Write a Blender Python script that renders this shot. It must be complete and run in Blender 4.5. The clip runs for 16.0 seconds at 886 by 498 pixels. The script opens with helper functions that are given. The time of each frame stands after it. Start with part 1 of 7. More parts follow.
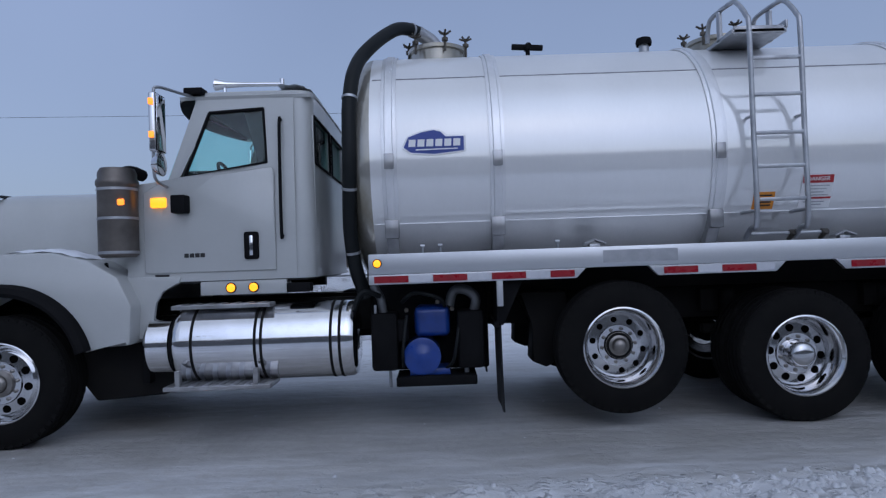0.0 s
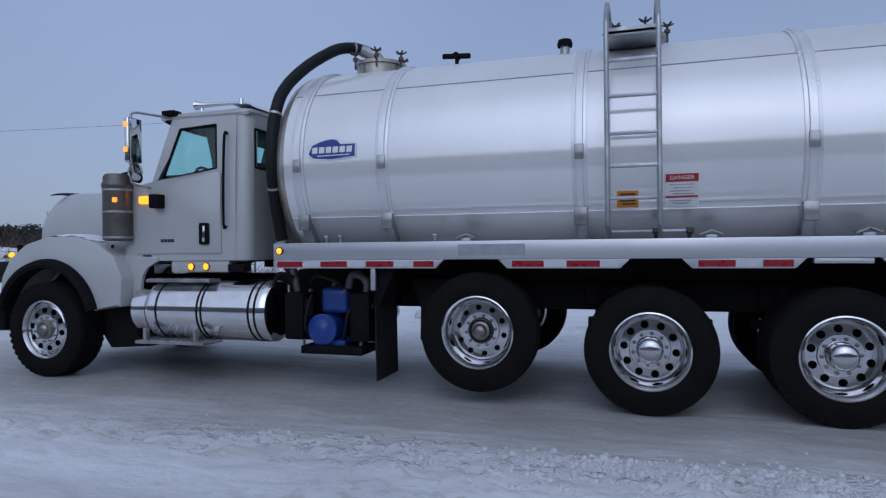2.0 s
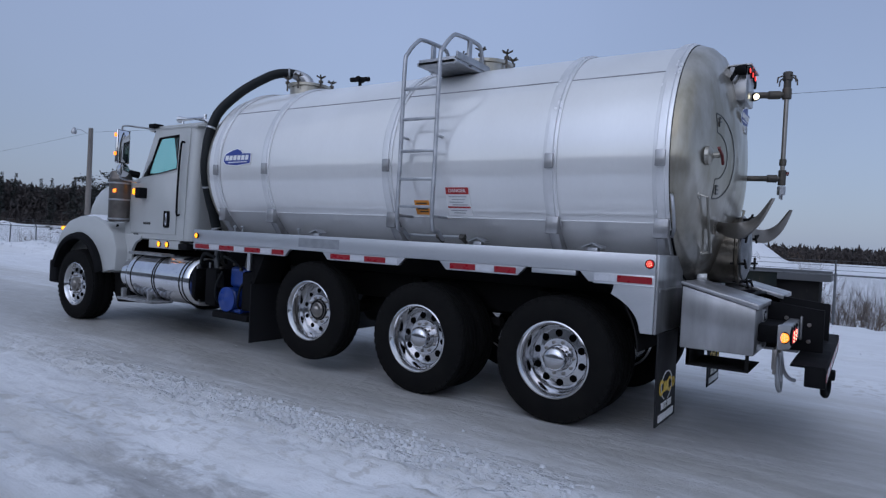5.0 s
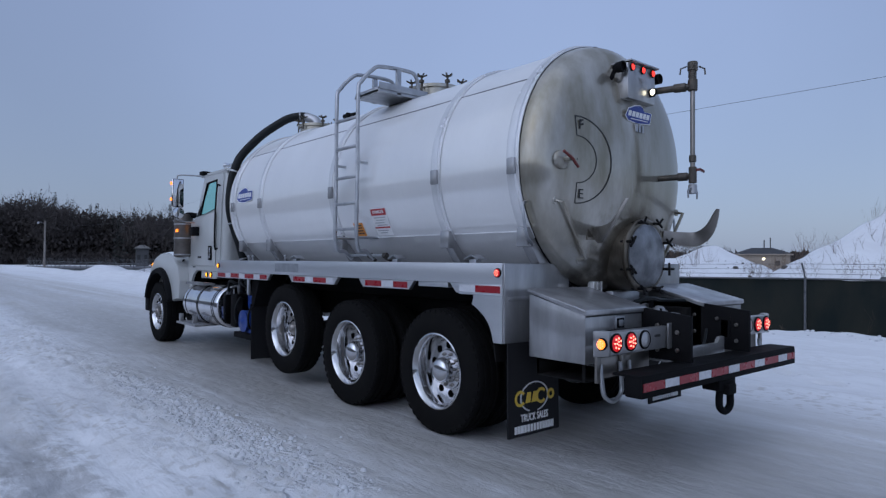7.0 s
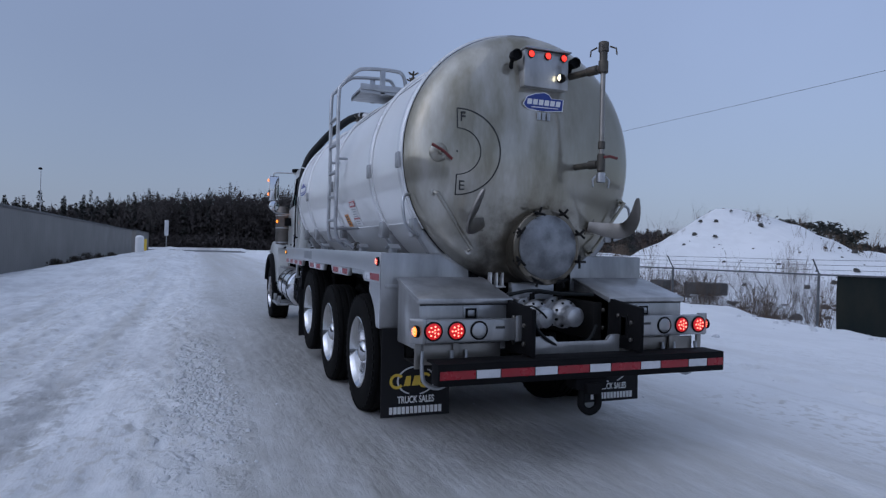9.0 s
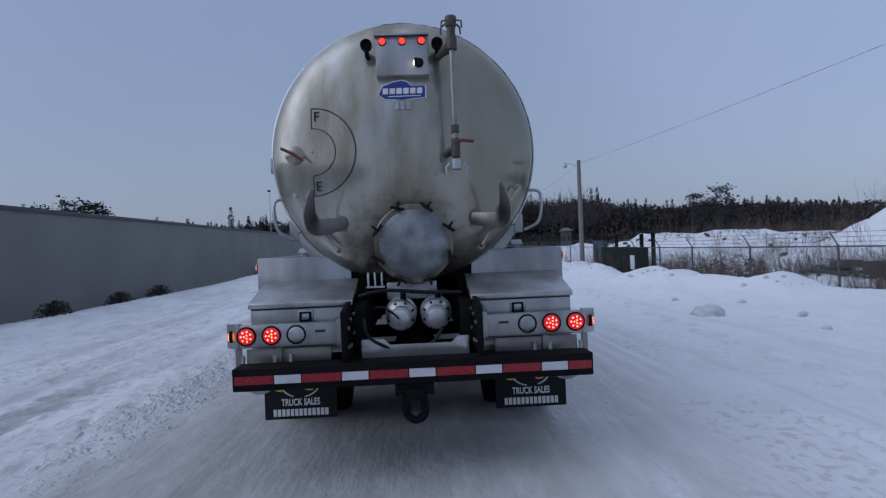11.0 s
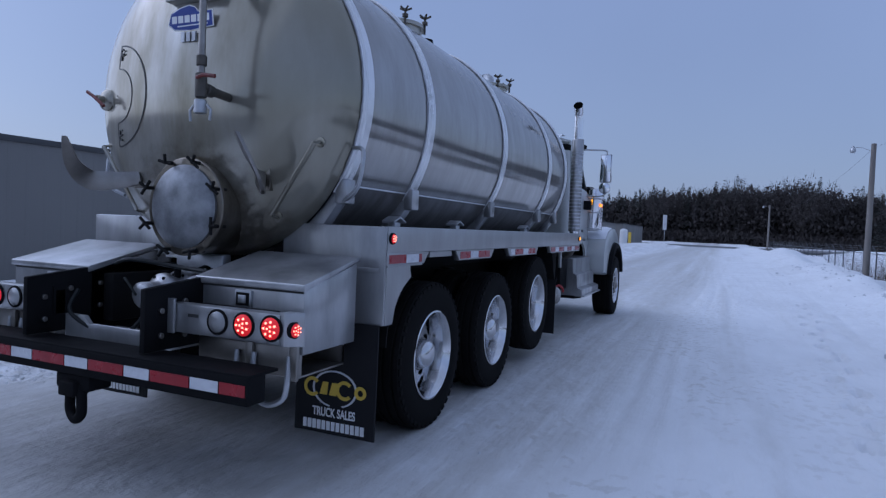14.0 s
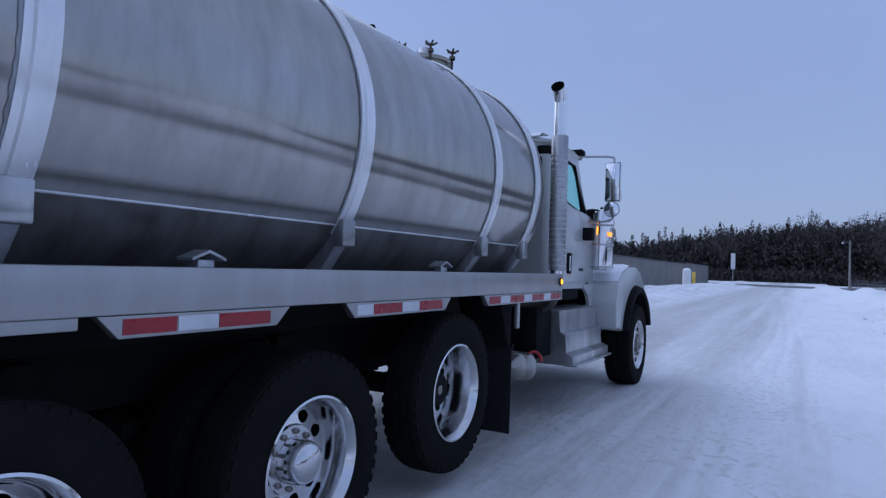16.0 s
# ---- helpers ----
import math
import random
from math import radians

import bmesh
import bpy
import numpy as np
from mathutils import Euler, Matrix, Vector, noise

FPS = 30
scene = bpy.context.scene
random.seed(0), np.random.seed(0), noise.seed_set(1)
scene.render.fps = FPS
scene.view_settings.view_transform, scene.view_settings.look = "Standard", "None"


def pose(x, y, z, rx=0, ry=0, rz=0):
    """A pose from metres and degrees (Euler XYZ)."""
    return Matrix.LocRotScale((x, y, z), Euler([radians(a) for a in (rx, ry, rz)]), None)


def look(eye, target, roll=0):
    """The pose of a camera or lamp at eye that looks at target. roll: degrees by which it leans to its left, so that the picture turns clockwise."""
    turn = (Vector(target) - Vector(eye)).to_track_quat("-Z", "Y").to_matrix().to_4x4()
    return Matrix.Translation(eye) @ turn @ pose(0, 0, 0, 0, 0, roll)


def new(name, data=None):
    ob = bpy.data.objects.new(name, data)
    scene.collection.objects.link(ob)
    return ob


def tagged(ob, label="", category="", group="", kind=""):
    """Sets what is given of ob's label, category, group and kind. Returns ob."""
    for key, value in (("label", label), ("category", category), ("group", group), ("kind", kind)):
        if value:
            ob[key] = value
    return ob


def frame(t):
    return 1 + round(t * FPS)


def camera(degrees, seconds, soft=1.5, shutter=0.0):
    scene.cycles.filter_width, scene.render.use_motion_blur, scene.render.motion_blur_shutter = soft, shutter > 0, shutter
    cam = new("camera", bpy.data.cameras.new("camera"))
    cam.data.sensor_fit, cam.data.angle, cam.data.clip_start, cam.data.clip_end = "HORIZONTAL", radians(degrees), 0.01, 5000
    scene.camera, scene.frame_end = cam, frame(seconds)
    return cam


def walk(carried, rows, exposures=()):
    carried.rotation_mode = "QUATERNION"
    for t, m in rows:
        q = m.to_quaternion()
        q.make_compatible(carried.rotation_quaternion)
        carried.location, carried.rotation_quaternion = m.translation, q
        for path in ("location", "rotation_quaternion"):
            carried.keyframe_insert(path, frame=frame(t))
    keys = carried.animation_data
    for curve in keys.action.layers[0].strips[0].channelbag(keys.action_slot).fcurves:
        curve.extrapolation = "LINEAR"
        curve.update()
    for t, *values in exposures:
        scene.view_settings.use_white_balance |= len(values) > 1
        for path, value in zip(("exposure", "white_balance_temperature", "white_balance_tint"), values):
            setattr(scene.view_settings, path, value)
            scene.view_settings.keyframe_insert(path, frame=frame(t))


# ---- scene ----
cam = camera(69.5, 16.0, soft=1.3)
PATH = [
    (0, (-6.37, 6.343, 1.405), (-4.37, 6.326, 1.44), -2.0),
    (0.5, (-6.478, 5.604, 1.399), (-4.482, 5.727, 1.43), -0.4),
    (1, (-6.562, 4.84, 1.427), (-4.567, 4.968, 1.386), -0.9),
    (1.5, (-6.632, 4.162, 1.411), (-4.683, 4.608, 1.389), 0.1),
    (2, (-6.752, 3.476, 1.414), (-4.841, 4.064, 1.409), -0.6),
    (2.5, (-6.787, 2.818, 1.426), (-4.926, 3.551, 1.434), -1.3),
    (3, (-6.793, 2.136, 1.48), (-4.952, 2.917, 1.494), -0.9),
    (3.5, (-6.725, 1.511, 1.434), (-4.919, 2.37, 1.463), 0.4),
    (4, (-6.665, 0.921, 1.442), (-4.88, 1.823, 1.453), -1.0),
    (4.2, (-6.617, 0.713, 1.505), (-4.852, 1.653, 1.502), -0.1),
    (6.3, (-5.363, -1.597, 1.497), (-3.909, -0.224, 1.498), 0.7),
    (6.5, (-5.226, -1.771, 1.478), (-3.822, -0.346, 1.493), 0.0),
    (7, (-4.76, -2.263, 1.485), (-3.466, -0.739, 1.522), 0.4),
    (7.5, (-4.3, -2.716, 1.47), (-3.1, -1.116, 1.491), -0.9),
    (8, (-3.758, -3.135, 1.485), (-2.672, -1.456, 1.5), -0.6),
    (8.2, (-3.546, -3.308, 1.503), (-2.519, -1.592, 1.517), 0.4),
    (10.5, (-0.685, -4.199, 1.518), (-0.498, -2.208, 1.51), -2.6),
    (11, (0.054, -4.202, 1.518), (0.135, -2.204, 1.506), -2.4),
    (11.5, (0.779, -4.104, 1.529), (0.627, -2.11, 1.497), -2.2),
    (12, (1.463, -3.983, 1.504), (1.19, -2.002, 1.453), -0.6),
    (12.5, (2.052, -3.761, 1.511), (1.592, -1.816, 1.453), 1.2),
    (13, (2.532, -3.374, 1.488), (2.016, -1.445, 1.385), 2.3),
    (13.5, (2.914, -2.893, 1.497), (2.162, -1.041, 1.423), 2.9),
    (14, (3.142, -2.303, 1.479), (2.343, -0.47, 1.411), 2.4),
    (14.5, (3.263, -1.556, 1.476), (2.337, 0.216, 1.416), 0.3),
    (15, (3.282, -0.759, 1.481), (2.303, 0.985, 1.452), 0.5),
    (15.5, (3.311, 0.076, 1.503), (2.286, 1.793, 1.515), 0.9),
    (16, (3.239, 0.988, 1.501), (2.266, 2.735, 1.557), 1.8),
]
walk(cam, [(t, look(eye, target, roll)) for t, eye, target, roll in PATH], exposures=[
    (0, -0.11, 6420, 10), (1.5, -0.09, 6380, 10), (2.5, -0.11, 6470, 10), (3.0, -0.12, 6560, 10), (3.5, -0.15, 6230, 10), (4, -0.08, 6680, 10), (6.5, 0.03, 6350, 10), (8, 0.0, 6380, 10), (10.5, -0.03, 6550, 10),
    (11.5, 0.03, 6430, 10), (12.5, -0.05, 6220, 10), (14.0, 0.05, 5830, 13), (15, 0.11, 5740, 14), (16, 0.28, 5830, 14)])

# ---- world and light ----
SUN_EL, SUN_AZ = 36.0, 261.0
world = bpy.data.worlds.new("overcast_dusk")
scene.world = world
world.use_nodes = True
wn, wl = world.node_tree.nodes, world.node_tree.links
wn.clear()
w_out = wn.new("ShaderNodeOutputWorld")
w_bg = wn.new("ShaderNodeBackground")
w_sky = wn.new("ShaderNodeTexSky")
w_sky.sky_type = "NISHITA"
w_sky.sun_disc = False
w_sky.sun_elevation = radians(SUN_EL)
w_sky.sun_rotation = radians(SUN_AZ)
w_sky.air_density, w_sky.dust_density, w_sky.ozone_density = 1.0, 2.0, 3.0
w_geo = wn.new("ShaderNodeTexCoord")
w_sep = wn.new("ShaderNodeSeparateXYZ")
w_ramp = wn.new("ShaderNodeValToRGB")
w_ramp.color_ramp.elements[0].position = 0.0
w_ramp.color_ramp.elements[0].color = (0.262, 0.320, 0.455, 1)
w_ramp.color_ramp.elements[1].position = 1.0
w_ramp.color_ramp.elements[1].color = (0.330, 0.395, 0.545, 1)
mid_stop = w_ramp.color_ramp.elements.new(0.38)
mid_stop.color = (0.250, 0.317, 0.495, 1)
high_stop = w_ramp.color_ramp.elements.new(0.70)
high_stop.color = (0.290, 0.355, 0.515, 1)
w_noise = wn.new("ShaderNodeTexNoise")
w_noise.inputs["Scale"].default_value = 1.6
w_noise.inputs["Detail"].default_value = 4.0
w_cloud = wn.new("ShaderNodeMapRange")
w_cloud.inputs["To Min"].default_value = 0.85
w_cloud.inputs["To Max"].default_value = 1.12
w_mul = wn.new("ShaderNodeVectorMath")
w_mul.operation = "SCALE"
# the cloud is brightest on the side of the low sun
w_dot = wn.new("ShaderNodeVectorMath")
w_dot.operation = "DOT_PRODUCT"
w_dot.inputs[1].default_value = (-0.80, -0.12, 0.58)
w_glow = wn.new("ShaderNodeMapRange")
w_glow.interpolation_type = "SMOOTHSTEP"
w_glow.inputs["From Min"].default_value, w_glow.inputs["From Max"].default_value = 0.73, 1.0
w_glow.inputs["To Min"].default_value, w_glow.inputs["To Max"].default_value = 1.0, 2.85
w_gm = wn.new("ShaderNodeMath")
w_gm.operation = "MULTIPLY"
# and darkest low in the north, over the woods
w_north = wn.new("ShaderNodeMapRange")
w_north.interpolation_type = "SMOOTHSTEP"
w_north.inputs["From Min"].default_value, w_north.inputs["From Max"].default_value = 0.3, 0.95
w_north.inputs["To Min"].default_value, w_north.inputs["To Max"].default_value = 1.03, 0.89
w_nm = wn.new("ShaderNodeMath")
w_nm.operation = "MULTIPLY"
# thinner cloud to the north-east
w_thin = wn.new("ShaderNodeVectorMath")
w_thin.operation = "DOT_PRODUCT"
w_thin.inputs[1].default_value = (0.60, 0.66, 0.45)
w_pale = wn.new("ShaderNodeMapRange")
w_pale.interpolation_type = "SMOOTHSTEP"
w_pale.inputs["From Min"].default_value, w_pale.inputs["From Max"].default_value = 0.80, 1.0
w_pale.inputs["To Min"].default_value, w_pale.inputs["To Max"].default_value = 1.0, 1.28
w_pm = wn.new("ShaderNodeMath")
w_pm.operation = "MULTIPLY"
w_scale = wn.new("ShaderNodeVectorMath")
w_scale.operation = "SCALE"
w_scale.inputs["Scale"].default_value = 0.03
w_add = wn.new("ShaderNodeVectorMath")
w_add.operation = "ADD"
wl.new(w_geo.outputs["Generated"], w_sep.inputs[0])
wl.new(w_sep.outputs["Z"], w_ramp.inputs["Fac"])
wl.new(w_geo.outputs["Generated"], w_noise.inputs["Vector"])
wl.new(w_noise.outputs["Fac"], w_cloud.inputs["Value"])
wl.new(w_ramp.outputs["Color"], w_mul.inputs[0])
wl.new(w_geo.outputs["Generated"], w_dot.inputs[0])
wl.new(w_dot.outputs["Value"], w_glow.inputs["Value"])
wl.new(w_glow.outputs["Result"], w_gm.inputs[0])
wl.new(w_cloud.outputs["Result"], w_gm.inputs[1])
wl.new(w_sep.outputs["Y"], w_north.inputs["Value"])
wl.new(w_gm.outputs[0], w_nm.inputs[0])
wl.new(w_north.outputs["Result"], w_nm.inputs[1])
wl.new(w_geo.outputs["Generated"], w_thin.inputs[0])
wl.new(w_thin.outputs["Value"], w_pale.inputs["Value"])
wl.new(w_nm.outputs[0], w_pm.inputs[0])
wl.new(w_pale.outputs["Result"], w_pm.inputs[1])
wl.new(w_pm.outputs[0], w_mul.inputs["Scale"])
wl.new(w_sky.outputs["Color"], w_scale.inputs[0])
wl.new(w_mul.outputs["Vector"], w_add.inputs[0])
wl.new(w_scale.outputs["Vector"], w_add.inputs[1])
wl.new(w_add.outputs["Vector"], w_bg.inputs["Color"])
w_bg.inputs["Strength"].default_value = 0.9
wl.new(w_bg.outputs["Background"], w_out.inputs["Surface"])

sun = new("sun", bpy.data.lights.new("sun", "SUN"))
sun.data.energy, sun.data.angle, sun.data.color = 0.42, radians(115), (0.94, 0.97, 1.0)
sun.matrix_world = look((-0.80 * 60, -0.12 * 60, 0.58 * 60), (0, 0, 0))


# ---- materials ----
def material(name, base, base2=None, rough=0.5, metal=0.0, scale=4.0, fine=60.0, bump=0.0, stretch=(1, 1, 1),
             rough_var=0.1, mix=0.5, coat=0.0, contrast=1.0, spec=0.5):
    """A surface with variation at two scales: large stains, fine grain, and relief from the grain."""
    m = bpy.data.materials.new(name)
    m.use_nodes = True
    n, l = m.node_tree.nodes, m.node_tree.links
    b = n["Principled BSDF"]
    base2 = base2 or tuple(c * 0.8 for c in base)
    tc, mp = n.new("ShaderNodeTexCoord"), n.new("ShaderNodeMapping")
    mp.inputs["Scale"].default_value = stretch
    l.new(tc.outputs["Object"], mp.inputs["Vector"])
    big, small = n.new("ShaderNodeTexNoise"), n.new("ShaderNodeTexNoise")
    big.inputs["Scale"].default_value, big.inputs["Detail"].default_value = scale, 5
    small.inputs["Scale"].default_value, small.inputs["Detail"].default_value = fine, 3
    l.new(mp.outputs["Vector"], big.inputs["Vector"])
    l.new(mp.outputs["Vector"], small.inputs["Vector"])
    rng = n.new("ShaderNodeMapRange")
    rng.inputs["From Min"].default_value = 0.5 - 0.25 / contrast
    rng.inputs["From Max"].default_value = 0.5 + 0.25 / contrast
    l.new(big.outputs["Fac"], rng.inputs["Value"])
    grain = n.new("ShaderNodeMath")
    grain.operation = "MULTIPLY_ADD"
    grain.inputs[1].default_value, grain.inputs[2].default_value = 0.35, -0.17
    l.new(small.outputs["Fac"], grain.inputs[0])
    addn = n.new("ShaderNodeMath")
    addn.operation, addn.use_clamp = "ADD", True
    l.new(rng.outputs["Result"], addn.inputs[0])
    l.new(grain.outputs[0], addn.inputs[1])
    mx = n.new("ShaderNodeMix")
    mx.data_type = "RGBA"
    mx.inputs[6].default_value, mx.inputs[7].default_value = (*base, 1), (*base2, 1)
    l.new(addn.outputs[0], mx.inputs[0])
    l.new(mx.outputs[2], b.inputs["Base Color"])
    rr = n.new("ShaderNodeMapRange")
    rr.inputs["To Min"].default_value = max(0.02, rough - rough_var)
    rr.inputs["To Max"].default_value = min(1.0, rough + rough_var)
    l.new(addn.outputs[0], rr.inputs["Value"])
    l.new(rr.outputs["Result"], b.inputs["Roughness"])
    b.inputs["Metallic"].default_value = metal
    b.inputs["Specular IOR Level"].default_value = spec
    b.inputs["Coat Weight"].default_value = coat
    b.inputs["Coat Roughness"].default_value = 0.08
    if bump:
        bp = n.new("ShaderNodeBump")
        bp.inputs["Strength"].default_value, bp.inputs["Distance"].default_value = min(1.0, bump * 20), bump
        l.new(small.outputs["Fac"], bp.inputs["Height"])
        l.new(bp.outputs["Normal"], b.inputs["Normal"])
    return m


def lit(name, colour, strength, body=(0.4, 0.02, 0.02)):
    """A lamp lens that gives off light."""
    m = bpy.data.materials.new(name)
    m.use_nodes = True
    b = m.node_tree.nodes["Principled BSDF"]
    b.inputs["Base Color"].default_value = (*body, 1)
    b.inputs["Roughness"].default_value = 0.2
    b.inputs["Emission Color"].default_value = (*colour, 1)
    b.inputs["Emission Strength"].default_value = strength
    return m


def glass(name, tint, rough=0.0):
    m = bpy.data.materials.new(name)
    m.use_nodes = True
    n, l = m.node_tree.nodes, m.node_tree.links
    n.remove(n["Principled BSDF"])
    tr, gl, mixs = n.new("ShaderNodeBsdfTransparent"), n.new("ShaderNodeBsdfGlossy"), n.new("ShaderNodeMixShader")
    tr.inputs["Color"].default_value = (*tint, 1)
    gl.inputs["Roughness"].default_value = rough
    mixs.inputs[0].default_value = 0.06
    l.new(tr.outputs[0], mixs.inputs[1])
    l.new(gl.outputs[0], mixs.inputs[2])
    l.new(mixs.outputs[0], n["Material Output"].inputs["Surface"])
    return m


def polished(name, base, base2, sharp, haze, share, scale=1.1, oxide=0.0, contrast=1.0):
    """Rolled metal: a clear reflection under a broad hazy one, with uneven staining."""
    m = material(name, base, base2, sharp, 1.0, scale, 40, 0.0, (1, 1, 0.3), 0.035, contrast=contrast)
    n, l = m.node_tree.nodes, m.node_tree.links
    p = n["Principled BSDF"]
    q = n.new("ShaderNodeBsdfPrincipled")
    q.inputs["Metallic"].default_value = 1.0 - oxide
    q.inputs["Roughness"].default_value = haze
    l.new(p.inputs["Base Color"].links[0].from_socket, q.inputs["Base Color"])
    mix = n.new("ShaderNodeMixShader")
    mix.inputs[0].default_value = share
    l.new(p.outputs[0], mix.inputs[1])
    l.new(q.outputs[0], mix.inputs[2])
    l.new(mix.outputs[0], n["Material Output"].inputs["Surface"])
    return m


def kerb_film_shade(m, film_shade, frost=None):
    """Dried spray in streaks plus painted shade down the kerb side of the tank, thinning out over the top; frost: the
    hazy share on the other side and on this.
    """
    n, l = m.node_tree.nodes, m.node_tree.links
    tc, sep, mp, nz = n.new("ShaderNodeTexCoord"), n.new("ShaderNodeSeparateXYZ"), n.new("ShaderNodeMapping"), n.new("ShaderNodeTexNoise")
    l.new(tc.outputs["Object"], sep.inputs[0])
    l.new(tc.outputs["Object"], mp.inputs["Vector"])
    mp.inputs["Scale"].default_value = (0.7, 1.7, 0.5)
    nz.inputs["Scale"].default_value, nz.inputs["Detail"].default_value, nz.inputs["Roughness"].default_value = 3.4, 9, 0.66
    l.new(mp.outputs["Vector"], nz.inputs["Vector"])
    side = n.new("ShaderNodeMapRange")
    side.interpolation_type = "SMOOTHSTEP"
    side.inputs["From Min"].default_value, side.inputs["From Max"].default_value = -0.1, 0.75
    l.new(sep.outputs["X"], side.inputs["Value"])
    if frost:
        hz = n.new("ShaderNodeMapRange")
        hz.inputs["To Min"].default_value, hz.inputs["To Max"].default_value = frost
        l.new(side.outputs["Result"], hz.inputs["Value"])
        l.new(hz.outputs["Result"], [x for x in n if x.type == "MIX_SHADER"][0].inputs[0])
    streak = n.new("ShaderNodeMapRange")
    streak.inputs["From Min"].default_value, streak.inputs["From Max"].default_value = 0.3, 0.7
    streak.inputs["To Min"].default_value, streak.inputs["To Max"].default_value = 0.74, 1.0
    l.new(nz.outputs["Fac"], streak.inputs["Value"])
    f = n.new("ShaderNodeMath")
    f.operation = "MULTIPLY"
    l.new(side.outputs["Result"], f.inputs[0])
    l.new(streak.outputs["Result"], f.inputs[1])
    mx = n.new("ShaderNodeMix")
    mx.data_type = "RGBA"
    mx.inputs[7].default_value = (*film_shade, 1)
    l.new(f.outputs[0], mx.inputs[0])
    shaders = [x for x in n if x.type == "BSDF_PRINCIPLED"]
    l.new(shaders[0].inputs["Base Color"].links[0].from_socket, mx.inputs[6])
    for s in shaders:
        l.new(mx.outputs[2], s.inputs["Base Color"])
    return m


ALU = polished("brushed_aluminium", (0.85, 0.85, 0.845), (0.74, 0.74, 0.735), 0.10, 0.54, 0.55, 1.1, 0.85)
kerb_film_shade(ALU, (0.295, 0.28, 0.26), (0.70, 0.31))
# belly colour mixes road stain with a painted reflection of the shaded deck
BELLY = polished("shaded_stained_aluminium", (0.74, 0.735, 0.725), (0.58, 0.575, 0.565), 0.14, 0.50, 0.5, 1.1, 0.7)
kerb_film_shade(BELLY, (0.085, 0.074, 0.064), (0.62, 0.45))
STRAP = polished("strap_aluminium", (0.84, 0.84, 0.845), (0.68, 0.68, 0.685), 0.24, 0.5, 0.6, 5, 0.7, 1.3)
WHEEL = material("wheel_alloy", (0.70, 0.70, 0.71), (0.54, 0.54, 0.55), 0.13, 1.0, 7, 90, 0.0, (1, 1, 1), 0.06)
ALU_DULL = polished("dull_aluminium", (0.47, 0.47, 0.475), (0.26, 0.26, 0.262), 0.20, 0.5, 0.5, 3.6, 0.6, 1.7)
HEAD = polished("stained_stainless", (0.52, 0.50, 0.455), (0.27, 0.247, 0.19), 0.12, 0.42, 0.52, 3.0, 0.55, 2.0)
kerb_film_shade(HEAD, (0.27, 0.252, 0.20))


def residue(m, centre, reach, colour):
    """Brown run-off from the manway, ragged at its edge, thinning outwards and running down."""
    n, l = m.node_tree.nodes, m.node_tree.links
    tc, mp, nz = n.new("ShaderNodeTexCoord"), n.new("ShaderNodeMapping"), n.new("ShaderNodeTexNoise")
    mp.inputs["Location"].default_value = (-centre[0], 0, -centre[1])
    l.new(tc.outputs["Object"], mp.inputs["Vector"])
    flat = n.new("ShaderNodeVectorMath")
    flat.operation = "MULTIPLY"
    flat.inputs[1].default_value = (0.85, 0.0, 1.0)
    l.new(mp.outputs["Vector"], flat.inputs[0])
    ln = n.new("ShaderNodeVectorMath")
    ln.operation = "LENGTH"
    l.new(flat.outputs["Vector"], ln.inputs[0])
    nz.inputs["Scale"].default_value, nz.inputs["Detail"].default_value, nz.inputs["Roughness"].default_value = 5.0, 8, 0.65
    l.new(tc.outputs["Object"], nz.inputs["Vector"])
    wob = n.new("ShaderNodeMath")
    wob.operation = "MULTIPLY_ADD"
    wob.inputs[1].default_value, wob.inputs[2].default_value = 0.75, -0.38
    l.new(nz.outputs["Fac"], wob.inputs[0])
    add = n.new("ShaderNodeMath")
    l.new(ln.outputs["Value"], add.inputs[0])
    l.new(wob.outputs[0], add.inputs[1])
    f = n.new("ShaderNodeMapRange")
    f.interpolation_type = "SMOOTHSTEP"
    f.inputs["From Min"].default_value, f.inputs["From Max"].default_value = reach, reach * 0.35
    f.inputs["To Max"].default_value = 0.85
    l.new(add.outputs[0], f.inputs["Value"])
    mx = n.new("ShaderNodeMix")
    mx.data_type = "RGBA"
    mx.inputs[7].default_value = (*colour, 1)
    l.new(f.outputs["Result"], mx.inputs[0])
    shaders = [x for x in n if x.type == "BSDF_PRINCIPLED"]
    l.new(shaders[0].inputs["Base Color"].links[0].from_socket, mx.inputs[6])
    for s_ in shaders:
        l.new(mx.outputs[2], s_.inputs["Base Color"])


residue(HEAD, (0.0, 1.42), 0.62, (0.085, 0.068, 0.048))
CAST = material("cast_aluminium", (0.60, 0.60, 0.61), (0.42, 0.42, 0.43), 0.42, 0.85, 9, 120, 0.002, contrast=1.4)
WELD = material("weld_bead", (0.42, 0.42, 0.44), (0.26, 0.26, 0.27), 0.5, 1.0, 14, 120, 0.002)
CHROME = material("polished_metal", (0.86, 0.86, 0.88), (0.74, 0.74, 0.76), 0.10, 1.0, 5, 150, 0.0, (1, 1, 1), 0.05)
RAIL = material("deck_aluminium", (0.70, 0.71, 0.72), (0.54, 0.55, 0.57), 0.42, 1.0, 2.5, 140, 0.0006, (1, 0.2, 1), 0.08)
# the rail's far side gets the same painted shade with the film
kerb_film_shade(RAIL, (0.34, 0.335, 0.33))
PAINT = material("white_paint", (0.47, 0.48, 0.472), (0.41, 0.42, 0.412), 0.32, 0.0, 2.0, 40, 0.0, (1, 1, 1), 0.05, coat=0.4)
CLEANER = material("dulled_steel", (0.33, 0.31, 0.29), (0.21, 0.195, 0.18), 0.4, 1.0, 6, 160, 0.001)
BREATHER = material("dull_brown_steel", (0.20, 0.18, 0.165), (0.12, 0.108, 0.098), 0.45, 0.9, 6, 160, 0.001)
